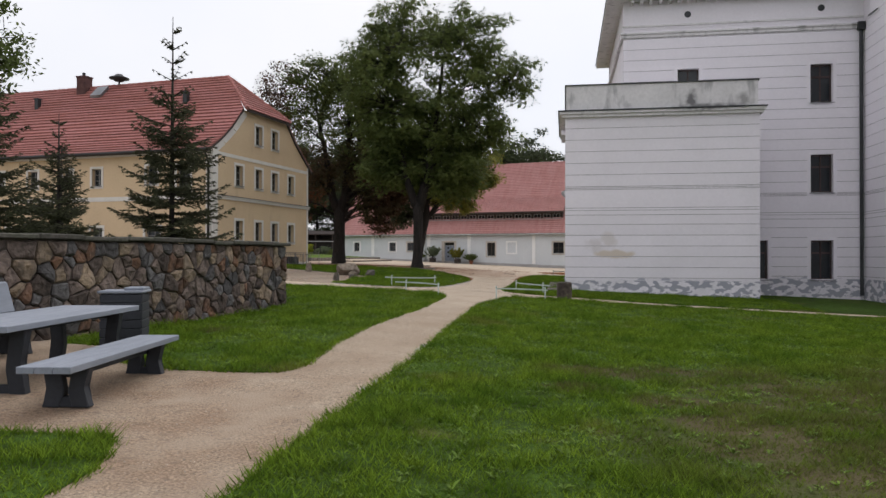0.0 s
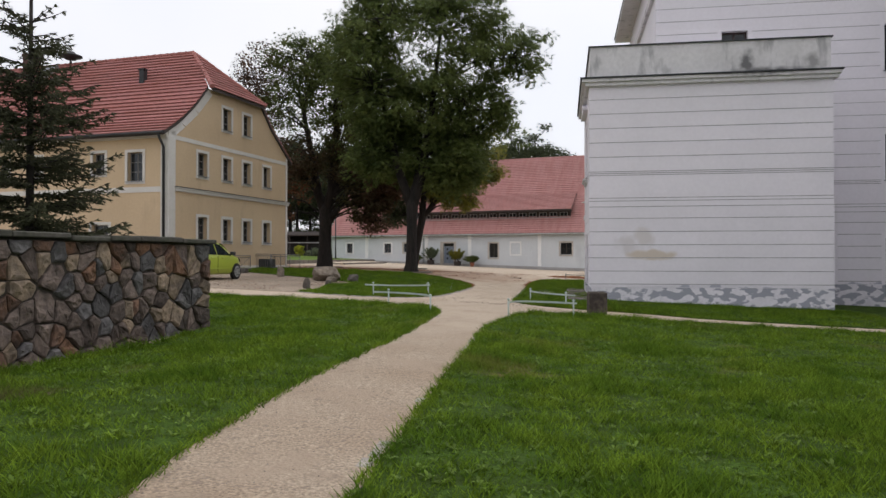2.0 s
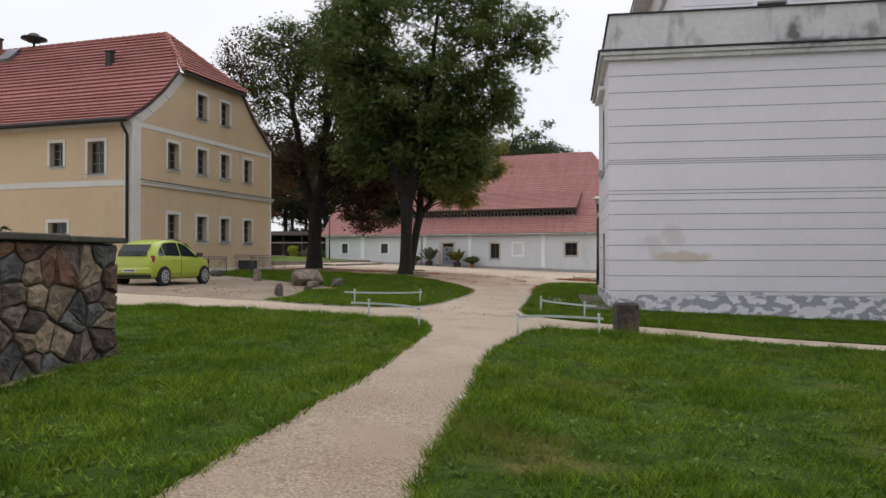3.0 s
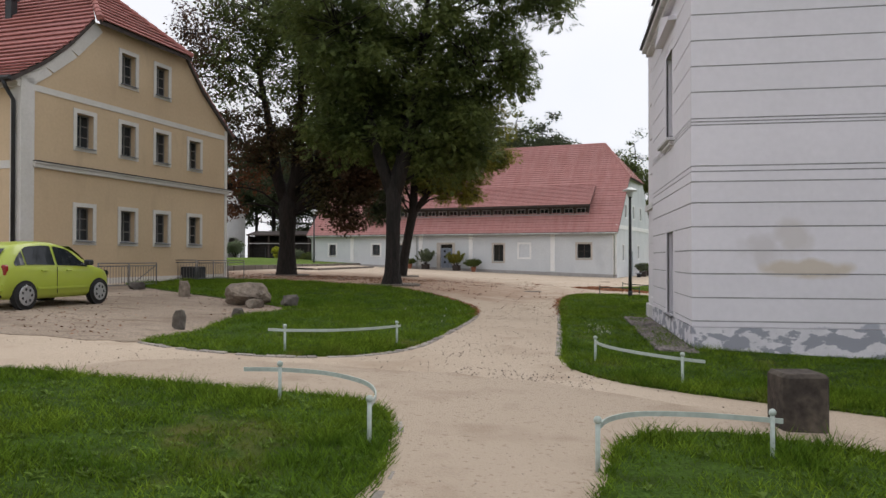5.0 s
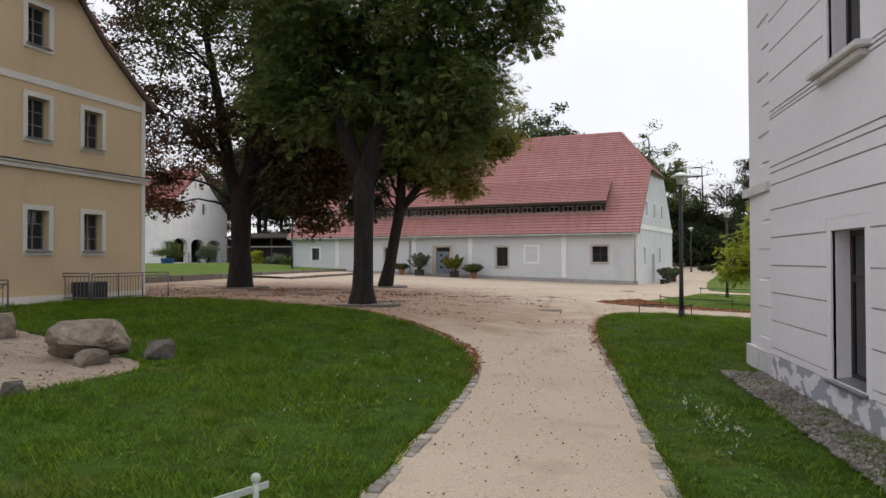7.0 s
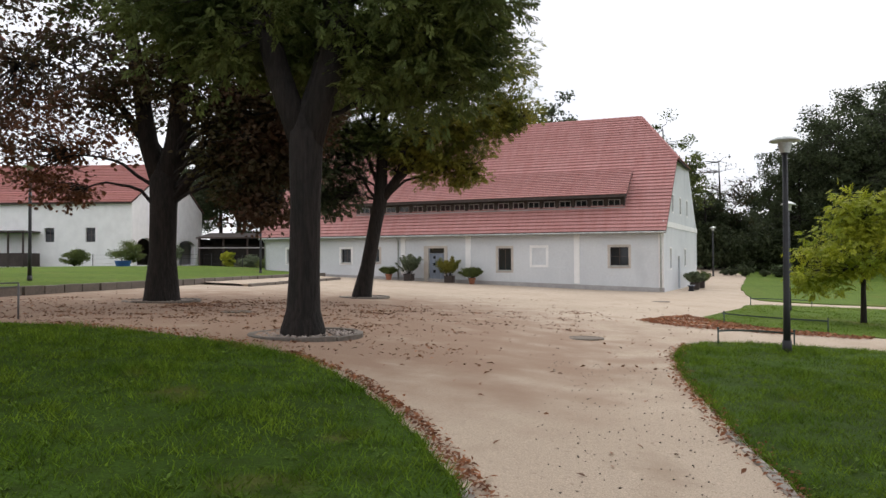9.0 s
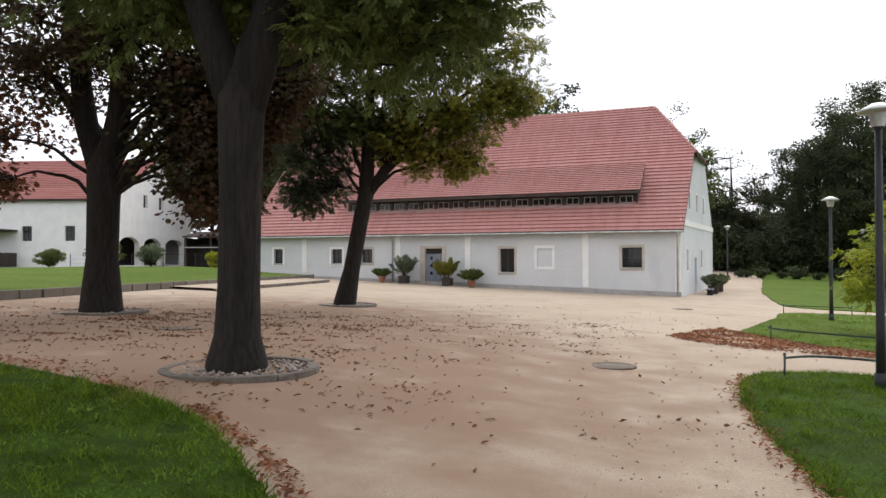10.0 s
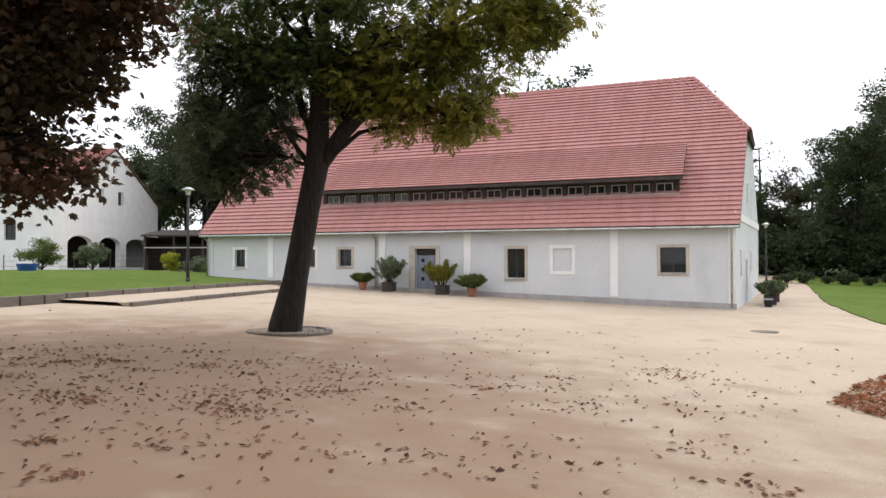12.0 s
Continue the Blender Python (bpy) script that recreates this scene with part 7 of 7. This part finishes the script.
potted(-15.0, 83.3, 2.2, 2.05, "tall oleander in a dark square tub", True, 1)
potted(-12.0, 82.6, 2.2, 2.0, "tall yellowish oleander in a dark square tub", True, 2, LEAF_WARM)
potted(-10.4, 82.25, 2.1, 1.25, "spreading dark-leaved plant in a terracotta pot", False, 3, LEAF_GREEN, 0.4)
potted(-16.6, 83.8, 1.4, 1.0, "low bushy plant in a pot by the wall", False, 4, LEAF_GREEN, 0.3)
potted(4.6, 84.6, 1.5, 1.4, "bushy plant in a dark tub at the gable", True, 5, LEAF_SHRUB, 0.4)
potted(5.4, 87.0, 1.4, 1.3, "bushy plant in a dark tub near the gable door", True, 6, LEAF_GREEN, 0.4)
bench_like("garden_bench", pose(4.1, 83.0, ground(4.1, 83), 0, 0, -18), "small dark bench at the barn gable", "bench", 0.4, 0.9, 0.4, 3)

# ---- white farmhouse with arches beyond the terrace ----
FARM = thing("farmhouse", pose(-45.88, 98.44, 1.5, 0, 0, 95.2), "white farmhouse with three dark arches in its tiled gable", "house")
FW, FE, FA, FL = 17.3, 6.6, 11.1, 34.0
arches = [(1.1, 4.95, 0.3, 3.05), (5.95, 9.7, 0.3, 3.05), (10.75, 15.2, 0.3, 3.05)]
small = [(5.8, 6.7, 6.1, 7.4), (9.2, 10.2, 6.1, 7.4), (6.85, 7.45, 9.0, 9.8), (8.3, 8.95, 9.0, 9.8)]
wall("wall", BARN_TRIM, FARM, Matrix.Identity(4), [(0, 0, FW), (FE, 0, FW), (FA, FW / 2 - 0.1, FW / 2 + 0.1)], arches + small, 0.5, "white gable wall with arches")
for s0, s1, z0, z1 in arches:
    g, mid, n = Geo(), (s0 + s1) / 2, 12
    arc = [(mid - (s1 - s0) / 2 * math.cos(math.pi * k / n), z1 - 0.7 + 0.7 * math.sin(math.pi * k / n)) for k in range(n + 1)]
    for (xa, za), (xb, zb) in zip(arc, arc[1:]):
        g.add([(xa, 0.002, za), (xb, 0.002, zb), (xb, 0.002, z1), (xa, 0.002, z1), (xa, 0.49, za), (xb, 0.49, zb), (xb, 0.49, z1), (xa, 0.49, z1)], BOX)
    part("arch", g, BARN_TRIM, FARM)
for o in small:
    window(FARM, Matrix.Identity(4), *o, DARK_WOOD, None, cols=1, rows=1, recess=0.25)
part("hall", Geo().box(0.5, FW - 0.5, 0.5, 4.0, 0.0, 0.1).box(0.5, FW - 0.5, 3.9, 4.0, 0.1, 4.0).box(0.5, FW - 0.5, 0.5, 4.0, 4.0, 4.1), DARK_WOOD, FARM, "dark open hall")
side_windows = [(FL - s - 1.0, FL - s, 2.6, 4.0) for s in (3.2, 7.4, 16.5, 21.0)]
wall("wall", BARN_TRIM, FARM, pose(0, FL + 0.5, 0, 0, 0, -90), [(0, 0, FL), (FE, 0, FL)], side_windows, 0.5, "white side wall")
for o in side_windows:
    window(FARM, pose(0, FL + 0.5, 0, 0, 0, -90), *o, DARK_WOOD, None, cols=2, rows=2, recess=0.2)
wall("wall", BARN_TRIM, FARM, pose(FW, 0.5, 0, 0, 0, 90), [(0, 0, FL), (FE, 0, FL)], [])
wall("wall", BARN_TRIM, FARM, pose(FW, FL + 1.0, 0, 0, 0, 180), [(0, 0, FW), (FE, 0, FW), (FA, FW / 2 - 0.1, FW / 2 + 0.1)], [])
roof_slope(FARM, [(-0.35, FL + 1.2, FE - 0.15), (FW / 2, FL + 1.2, FA + 0.2)], [(-0.35, -0.12, FE - 0.15), (FW / 2, -0.12, FA + 0.2)], 22, TILE)
roof_slope(FARM, [(FW + 0.35, -0.12, FE - 0.15), (FW / 2, -0.12, FA + 0.2)], [(FW + 0.35, FL + 1.2, FE - 0.15), (FW / 2, FL + 1.2, FA + 0.2)], 22, TILE)
porch = part("porch", Geo().box(-2.6, 0.0, 9.3, 14.0, 3.5, 3.65), DARK_WOOD, FARM, "brown timber porch")
for y in (9.4, 10.9, 12.4, 13.8):
    part("porch_post", Geo().box(-2.5, -2.36, y, y + 0.14, 0, 3.5), DARK_WOOD, porch)
part("porch_rail", Geo().box(-2.48, -2.4, 9.4, 13.9, 0.2, 1.5), DARK_WOOD, porch)
part("porch_side", Geo().box(-2.4, 0.0, 9.36, 9.42, 0.2, 1.5), DARK_WOOD, porch)
SHED = thing("open_shed", pose(-41.4, 103.0, ground(-37.5, 101) + 0.1, 0, 0, 8), "low dark timber shed with an open front", "shed")
part("roof", Geo().add([(0, -0.4, 2.9), (10, -0.4, 2.9), (10, 4, 3.5), (0, 4, 3.5), (0, -0.4, 3.05), (10, -0.4, 3.05), (10, 4, 3.65), (0, 4, 3.65)], BOX), DARK_WOOD, SHED)
# interior shade painted on; side wall and partition added to keep it dark
part("back_wall", Geo().box(0, 10, 3.8, 4, 0, 3.5), SHADED_WOOD, SHED)
part("side_wall", Geo().box(0, 0.1, 0.2, 3.8, 0, 2.9), SHADED_WOOD, SHED)
part("partition", Geo().box(0.1, 9.9, 1.6, 1.7, 0, 2.3), SHADED_WOOD, SHED)
for x in (0.1, 2.6, 5.1, 7.6, 9.8):
    part("post", Geo().box(x, x + 0.16, 0, 0.16, 0, 2.95), DARK_WOOD, SHED)
part("rail", Geo().box(0.1, 9.8, -0.02, 0.0, 1.9, 2.0), PLINTH, SHED)
for x, y, w, h, mat, seed in ((-36.4, 89.0, 2.2, 1.9, LEAF_SHRUB, 11), (-40.9, 90, 2.9, 2.3, LEAF_GREEN, 12), (-32.1, 95, 2.6, 1.3, LEAF_SHRUB, 13), (-33.9, 94.5, 1.5, 1.6, LEAF_LIME, 14), (-44.5, 88, 2.2, 1.5, LEAF_GREEN, 15), (-30.3, 94.0, 2.2, 1.0, LEAF_GREEN, 16)):
    shrub("garden_shrub", x, y, w, h, mat, "rounded garden shrub beyond the terrace lawn", seed, lift=0.27 if y < 92 else 0.0, count=110, size=0.14, n=40)
FENCE = thing("garden_fence", pose(0, 0, 0), "thin wire fence on dark posts behind the terrace lawn", "fence")
for k in range(7):
    x, y = -46.0 + 2.9 * k, 92.6 - 0.1 * k
    part("post", Geo().tube([(x, y, ground(x, y) - 0.1), (x, y, ground(x, y) + 1.35)], 0.035, 6), DARK_METAL, FENCE)
for h in (0.5, 0.9, 1.25):
    part("wire", Geo().tube([(-46.0, 92.6, ground(-35, 92) + h), (-35.0, 92.2, ground(-35, 92) + h), (-28.6, 92.0, ground(-28.6, 92) + h)], 0.006, 4), DARK_METAL, FENCE)
tub = thing("blue_tub", pose(-38.8, 86.0, ground(-38.8, 86) + 0.27), "blue plastic tub on the lawn", "tub")
part("body", Geo().lathe([(0.0, 0.0), (0.5, 0.0), (0.62, 0.45), (0.58, 0.45), (0.47, 0.06), (0.0, 0.06)], 20), material("blue_plastic", (0.03, 0.11, 0.35), 0.4, bump=0), tub, smooth=False)


# ---- grass, weeds and fallen leaves ----
def inside(poly, x, y):
    hit = np.zeros(len(x), bool)
    p = np.array(poly)
    for (x0, y0), (x1, y1) in zip(p, np.roll(p, -1, axis=0)):
        cross = (y0 > y) != (y1 > y)
        hit ^= cross & (x < (x1 - x0) * (y - y0) / (y1 - y0 + 1e-12) + x0)
    return hit


ground_np = np.vectorize(ground)


def blades(name, box, lawn, per_m2, tall, rng, label):
    x0, x1, y0, y1 = box
    n = int((x1 - x0) * (y1 - y0) * per_m2)
    x, y = rng.uniform(x0, x1, n), rng.uniform(y0, y1, n)
    ok = inside(LAWNS[lawn], x, y)
    x, y = x[ok], y[ok]
    n = len(x)
    wave = lambda u, v, k: np.sin(u * k + 1.7 * np.sin(v * k * 0.83 + 0.6)) * np.cos(v * k * 1.13 + 1.3 * np.sin(u * k * 0.71))  # noqa: E731
    clump = np.clip(0.5 + 0.3 * wave(x, y, 1.9) + 0.35 * wave(x + 3, y - 2, 4.7), 0, 1.2)
    keep = rng.uniform(0, 1, n) < 0.35 + 0.75 * clump
    x, y, clump = x[keep], y[keep], clump[keep]
    n = len(x)
    h = tall * rng.uniform(0.35, 1.2, n) * (0.35 + 1.2 * clump**1.5)
    z = ground_np(x, y) + 0.02
    a = rng.uniform(0, 2 * math.pi, n)
    lean = rng.uniform(0.3, 1.5, n) * h
    b = rng.uniform(0, 2 * math.pi, n)
    w = rng.uniform(0.004, 0.009, n)
    base = np.stack([x, y, z], 1)
    side = np.stack([np.cos(a) * w, np.sin(a) * w, 0 * w], 1)
    tip = base + np.stack([np.cos(b) * lean, np.sin(b) * lean, h], 1)
    v = np.stack([base - side, base + side, tip], 1).reshape(-1, 3)
    solid(name, quick_mesh(name, v, np.arange(3 * n).reshape(-1, 3), GRASS_BLADE), GRASS_BLADE, label, "grass", kind="stuff")


rng = np.random.default_rng(7)
for lawn, box, per, tall in (("lawn_park", (-2.6, 6.5, 3.0, 13.0), 2100, 0.085), ("lawn_park", (-2.6, 7.5, 13.0, 18.0), 1900, 0.085), ("lawn_park", (-2.6, 9.5, 18.0, 24.2), 1000, 0.085), ("lawn_park", (6.5, 12, 5.0, 13.0), 750, 0.06), ("lawn_by_wall", (-11, -3, 7.5, 24.6), 1500, 0.09), ("lawn_patch", (-8, -2.9, 1.5, 5.4), 2000, 0.085), ("lawn_island", (-17, -4.4, 26.5, 46.6), 900, 0.1), ("lawn_by_castle", (-2.7, 8, 24.0, 51.2), 900, 0.09), ("lawn_by_lamp", (0, 12, 53, 71), 250, 0.07)):
    blades("grass", box, lawn, per, tall, rng, "short green grass blades with taller tufts")


# long grass that the mower leaves round posts, stones and edges
for x0, x1, y0, y1, lawn in ((-2.3, -1.6, 22.0, 23.2, "lawn_park"), (-1.7, 0.9, 22.75, 23.75, "lawn_park"), (-5.6, -4.3, 23.6, 24.2, "lawn_by_wall"), (-4.3, -3.75, 22.2, 23.8, "lawn_by_wall"), (-1.6, 1.6, 25.6, 27.0, "lawn_by_castle"), (-6.8, -4.9, 26.9, 28.7, "lawn_island"), (-7.75, -7.0, 11.0, 17.4, "lawn_by_wall")):
    blades("long_grass", (x0, x1, y0, y1), lawn, 1500, 0.15, rng, "longer grass round the barrier posts and edges")


def fringe(name, lawn, box, per_m, tall, rng, label):
    """Ragged blades that hang over a lawn's edge."""
    p = np.array(LAWNS[lawn])
    q = np.roll(p, -1, axis=0)
    mid = (p + q) / 2
    ok = (mid[:, 0] > box[0]) & (mid[:, 0] < box[1]) & (mid[:, 1] > box[2]) & (mid[:, 1] < box[3])
    p, q = p[ok], q[ok]
    count = np.maximum(1, (np.linalg.norm(q - p, axis=1) * per_m).astype(int))
    p, q = np.repeat(p, count, axis=0), np.repeat(q, count, axis=0)
    n = len(p)
    c = p + (q - p) * rng.uniform(0, 1, (n, 1)) + rng.normal(size=(n, 2)) * 0.035
    base = np.stack([c[:, 0], c[:, 1], ground_np(c[:, 0], c[:, 1]) + 0.004], 1)
    h = tall * rng.uniform(0.3, 1.2, n)
    a, b = rng.uniform(0, 2 * math.pi, n), rng.uniform(0, 2 * math.pi, n)
    w = rng.uniform(0.004, 0.009, n)
    side = np.stack([np.cos(a) * w, np.sin(a) * w, 0 * w], 1)
    tip = base + np.stack([np.cos(b) * h * 0.9, np.sin(b) * h * 0.9, h], 1)
    v = np.stack([base - side, base + side, tip], 1).reshape(-1, 3)
    solid(name, quick_mesh(name, v, np.arange(3 * n).reshape(-1, 3), GRASS_BLADE), GRASS_BLADE, label, "grass", kind="stuff")


for lawn, box, per_m in (("lawn_park", (-3, 3, 2, 24.2), 260), ("lawn_by_wall", (-9, -3, 7, 25), 260), ("lawn_patch", (-9, -2.8, 2, 6), 260), ("lawn_island", (-10, -4, 26, 46), 200), ("lawn_by_castle", (-3, 4, 24, 51.5), 200)):
    fringe("edge_grass", lawn, box, per_m, 0.085, rng, "ragged grass overhanging the lawn edge")


def weeds(name, spots, size, mat, label, rng, leaves=7, rise=0.35):
    """Low rosettes of broad leaves."""
    spots = np.asarray(spots)
    n = len(spots) * leaves
    x, y = np.repeat(spots[:, 0], leaves), np.repeat(spots[:, 1], leaves)
    base = np.stack([x, y, ground_np(x, y) + 0.027], 1)
    a = rng.uniform(0, 2 * math.pi, n)
    d = np.stack([np.cos(a), np.sin(a), rng.uniform(0.05, 2 * rise, n)], 1)
    s = np.stack([-np.sin(a), np.cos(a), 0 * a], 1)
    ln = (np.repeat(rng.uniform(0.6, 1.4, len(spots)), leaves) * rng.uniform(0.6, 1.2, n) * size)[:, None]
    mid = base + d * ln * 0.55 + np.array((0, 0, 0.012))
    v = np.stack([base, mid - s * ln * 0.17, base + d * ln, mid + s * ln * 0.17], 1).reshape(-1, 3)
    solid(name, quick_mesh(name, v, np.arange(4 * n).reshape(-1, 4), mat), mat, label, "weeds", kind="stuff")


wild = np.concatenate([rng.uniform((-2.4, 3.5), (6, 14), (1700, 2)), rng.uniform((-2.4, 14), (8, 24), (1100, 2)), rng.uniform((-8, 8), (-3, 24), (1300, 2)), rng.uniform((-2.4, 28), (-0.8, 40), (260, 2)), rng.uniform((-14, 27), (-5, 44), (900, 2))])
allowed = np.zeros(len(wild), bool)
for k in ("lawn_park", "lawn_by_wall", "lawn_island", "lawn_by_castle"):
    allowed |= inside(LAWNS[k], wild[:, 0], wild[:, 1])
wild = wild[allowed]
weeds("weeds", wild, 0.058, WEED, "broad-leaved weeds among the grass", rng)
clover = np.concatenate([rng.normal((-1.55, 33.4), (0.14, 0.75), (70, 2)), rng.uniform((-6.6, 31), (-5, 37), (24, 2))])
weeds("clover_flowers", clover, 0.03, FLOWER, "small white clover flowers in the lawn", rng, 6, 1.0)


def litter(name, x, y, size, mat, label, rng, lift=0.012):
    n = len(x)
    z = ground_np(x, y) + lift
    p = np.stack([x, y, z], 1)
    up = np.array((0, 0, 1.0)) + rng.normal(size=(n, 3)) * 0.35
    up /= np.linalg.norm(up, axis=1, keepdims=True)
    a = np.cross(up, rng.normal(size=(n, 3)))
    a /= np.linalg.norm(a, axis=1, keepdims=True)
    b = np.cross(up, a)
    ln = size * rng.uniform(0.5, 1.5, (n, 1))
    v = np.stack([p - a * ln / 2, p - b * ln * 0.24 + up * ln * 0.12, p + a * ln / 2, p + b * ln * 0.24 + up * ln * 0.12], 1).reshape(-1, 3)
    solid(name, quick_mesh(name, v, np.arange(4 * n).reshape(-1, 4), mat), mat, label, "fallen leaves", kind="stuff")


def grit(name, x, y, low, high, mat, label, rng):
    """Small loose stones."""
    n = len(x)
    c = np.stack([x, y, ground_np(x, y) + 0.009], 1)
    dirs = np.array([(1, 0, 0), (-1, 0, 0), (0, 1, 0), (0, -1, 0), (0, 0, 0.7), (0, 0, -0.7)])
    s = rng.uniform(low, high, (n, 1, 1)) * rng.uniform(0.6, 1.3, (n, 6, 1))
    v = (c[:, None, :] + dirs[None] * s).reshape(-1, 3)
    f = np.array([(0, 2, 4), (2, 1, 4), (1, 3, 4), (3, 0, 4), (2, 0, 5), (1, 2, 5), (3, 1, 5), (0, 3, 5)])
    solid(name, quick_mesh(name, v, (np.arange(n)[:, None, None] * 6 + f[None]).reshape(-1, 3), mat), mat, label, "loose stones", kind="stuff")


def not_lawn(x, y):
    ok = np.ones(len(x), bool)
    for k in ("lawn_island", "lawn_by_castle", "lawn_terrace"):
        ok &= ~inside(LAWNS[k], x, y)
    return ok


drifts = np.concatenate([rng.uniform((-21, 44), (-6, 58), (90, 2)), rng.uniform((-12, 48), (-3, 60), (22, 2))])
which = rng.integers(0, len(drifts), 2600)
pick = drifts[which] + rng.normal(size=(2600, 2)) * np.array((0.55, 0.35)) * rng.uniform(0.3, 1.4, len(drifts))[which][:, None]
loose = np.stack([rng.normal(-13.5, 4.2, 1100), rng.normal(51.5, 4.6, 1100)], 1)
spots = np.concatenate([pick, loose])
spots = spots[(spots[:, 0] > -22) & (spots[:, 1] < 72) & not_lawn(spots[:, 0], spots[:, 1])]
litter("fallen_leaves", spots[:, 0], spots[:, 1], 0.08, DEAD_LEAF, "brown fallen leaves scattered over the gravel", rng)
heaps = np.concatenate([rng.uniform((-17, 46.5), (-8.5, 57), (58, 2)), rng.uniform((-18, 50.5), (-13, 57), (26, 2))])
turn = rng.integers(0, len(heaps), 2400)
heap = heaps[turn] + rng.normal(size=(2400, 2)) * np.array((0.32, 0.2)) * (rng.uniform(0.3, 1.0, len(heaps)) ** 1.5)[turn][:, None] * 1.3
heap = heap[not_lawn(heap[:, 0], heap[:, 1])]
litter("leaf_drift", heap[:, 0], heap[:, 1], 0.075, DEAD_LEAF, "small clumped heaps of brown leaves on the gravel", rng, 0.014)
bays = rng.uniform((-18, 27.5), (-9, 37.5), (1500, 2))
bays = bays[not_lawn(bays[:, 0], bays[:, 1]) & (np.sin(bays[:, 0] * 1.3 + bays[:, 1]) + rng.uniform(-0.8, 1.2, len(bays)) > 0.2)]
litter("fallen_leaves", bays[:, 0], bays[:, 1], 0.07, DEAD_LEAF, "brown leaves and twigs trodden into the parking area", rng)
few = np.stack([rng.uniform(-9, 1, 320), rng.uniform(38, 66, 320)], 1)
few = few[not_lawn(few[:, 0], few[:, 1])]
litter("fallen_leaves", few[:, 0], few[:, 1], 0.085, DEAD_LEAF, "single brown leaves on the pale gravel", rng)
pile = rng.uniform((-2.2, 53.5), (4.5, 64), (17000, 2))
pile = pile[np.sin(pile[:, 0] * 2.3 + 1.5 * np.sin(pile[:, 1] * 1.9)) * np.cos(pile[:, 1] * 2.7) + rng.uniform(-0.6, 0.9, len(pile)) > -0.25]
pile = pile[inside([(-2.0, 56.6), (-1.0, 55.0), (0.4, 54.2), (3.8, 53.6), (4.2, 54.4), (1.6, 56.2), (0.7, 58.2), (0.2, 60.2), (-0.9, 58.6)], pile[:, 0], pile[:, 1])]
LEAF_RUST = leaf_material("rust_leaf", (0.30, 0.125, 0.06), (0.20, 0.085, 0.045), 0.5)
litter("leaf_drift", pile[:, 0], pile[:, 1], 0.12, LEAF_RUST, "rust-red drift of fallen leaves at the lawn edge", rng, 0.03)
edge = []
for line, spread, n in (([(-2.42, 37), (-2.5, 41), (-2.42, 45), (-2.1, 48), (-1.5, 50)], 0.1, 900), ([(-4.6, 35.5), (-4.9, 38), (-5.8, 40), (-7.1, 42.1), (-8.7, 43.7)], 0.07, 1200), ([(-9.2, 44.1), (-12, 45.5), (-15, 46.1)], 0.22, 500)):
    for t in rng.uniform(0, 1, n):
        p = along([(*q, 0) for q in line], float(t))
        edge.append((p.x + rng.normal() * spread, p.y + rng.normal() * spread))
edge = np.array(edge)
litter("leaf_drift", edge[:, 0], edge[:, 1], 0.065, LEAF_RUST, "rust-red leaves caught along the lawn edges", rng, 0.03)

on_path = np.concatenate([rng.uniform((-3.8, 2.5), (-1.9, 27), (4200, 2)), rng.uniform((-9, 3.0), (-2.2, 9), (5200, 2)), rng.uniform((-9, 24), (0, 30), (900, 2)), rng.uniform((-4.6, 28), (-2.5, 46), (700, 2)), rng.uniform((-16, 26), (-9, 36), (900, 2))])
free = np.ones(len(on_path), bool)
for k in ("lawn_park", "lawn_by_wall", "lawn_patch", "lawn_island", "lawn_by_castle"):
    free &= ~inside(LAWNS[k], on_path[:, 0], on_path[:, 1])
on_path = on_path[free]
grit("loose_stones", on_path[:, 0], on_path[:, 1], 0.004, 0.016, GRIT, "small loose stones on the gravel", rng)
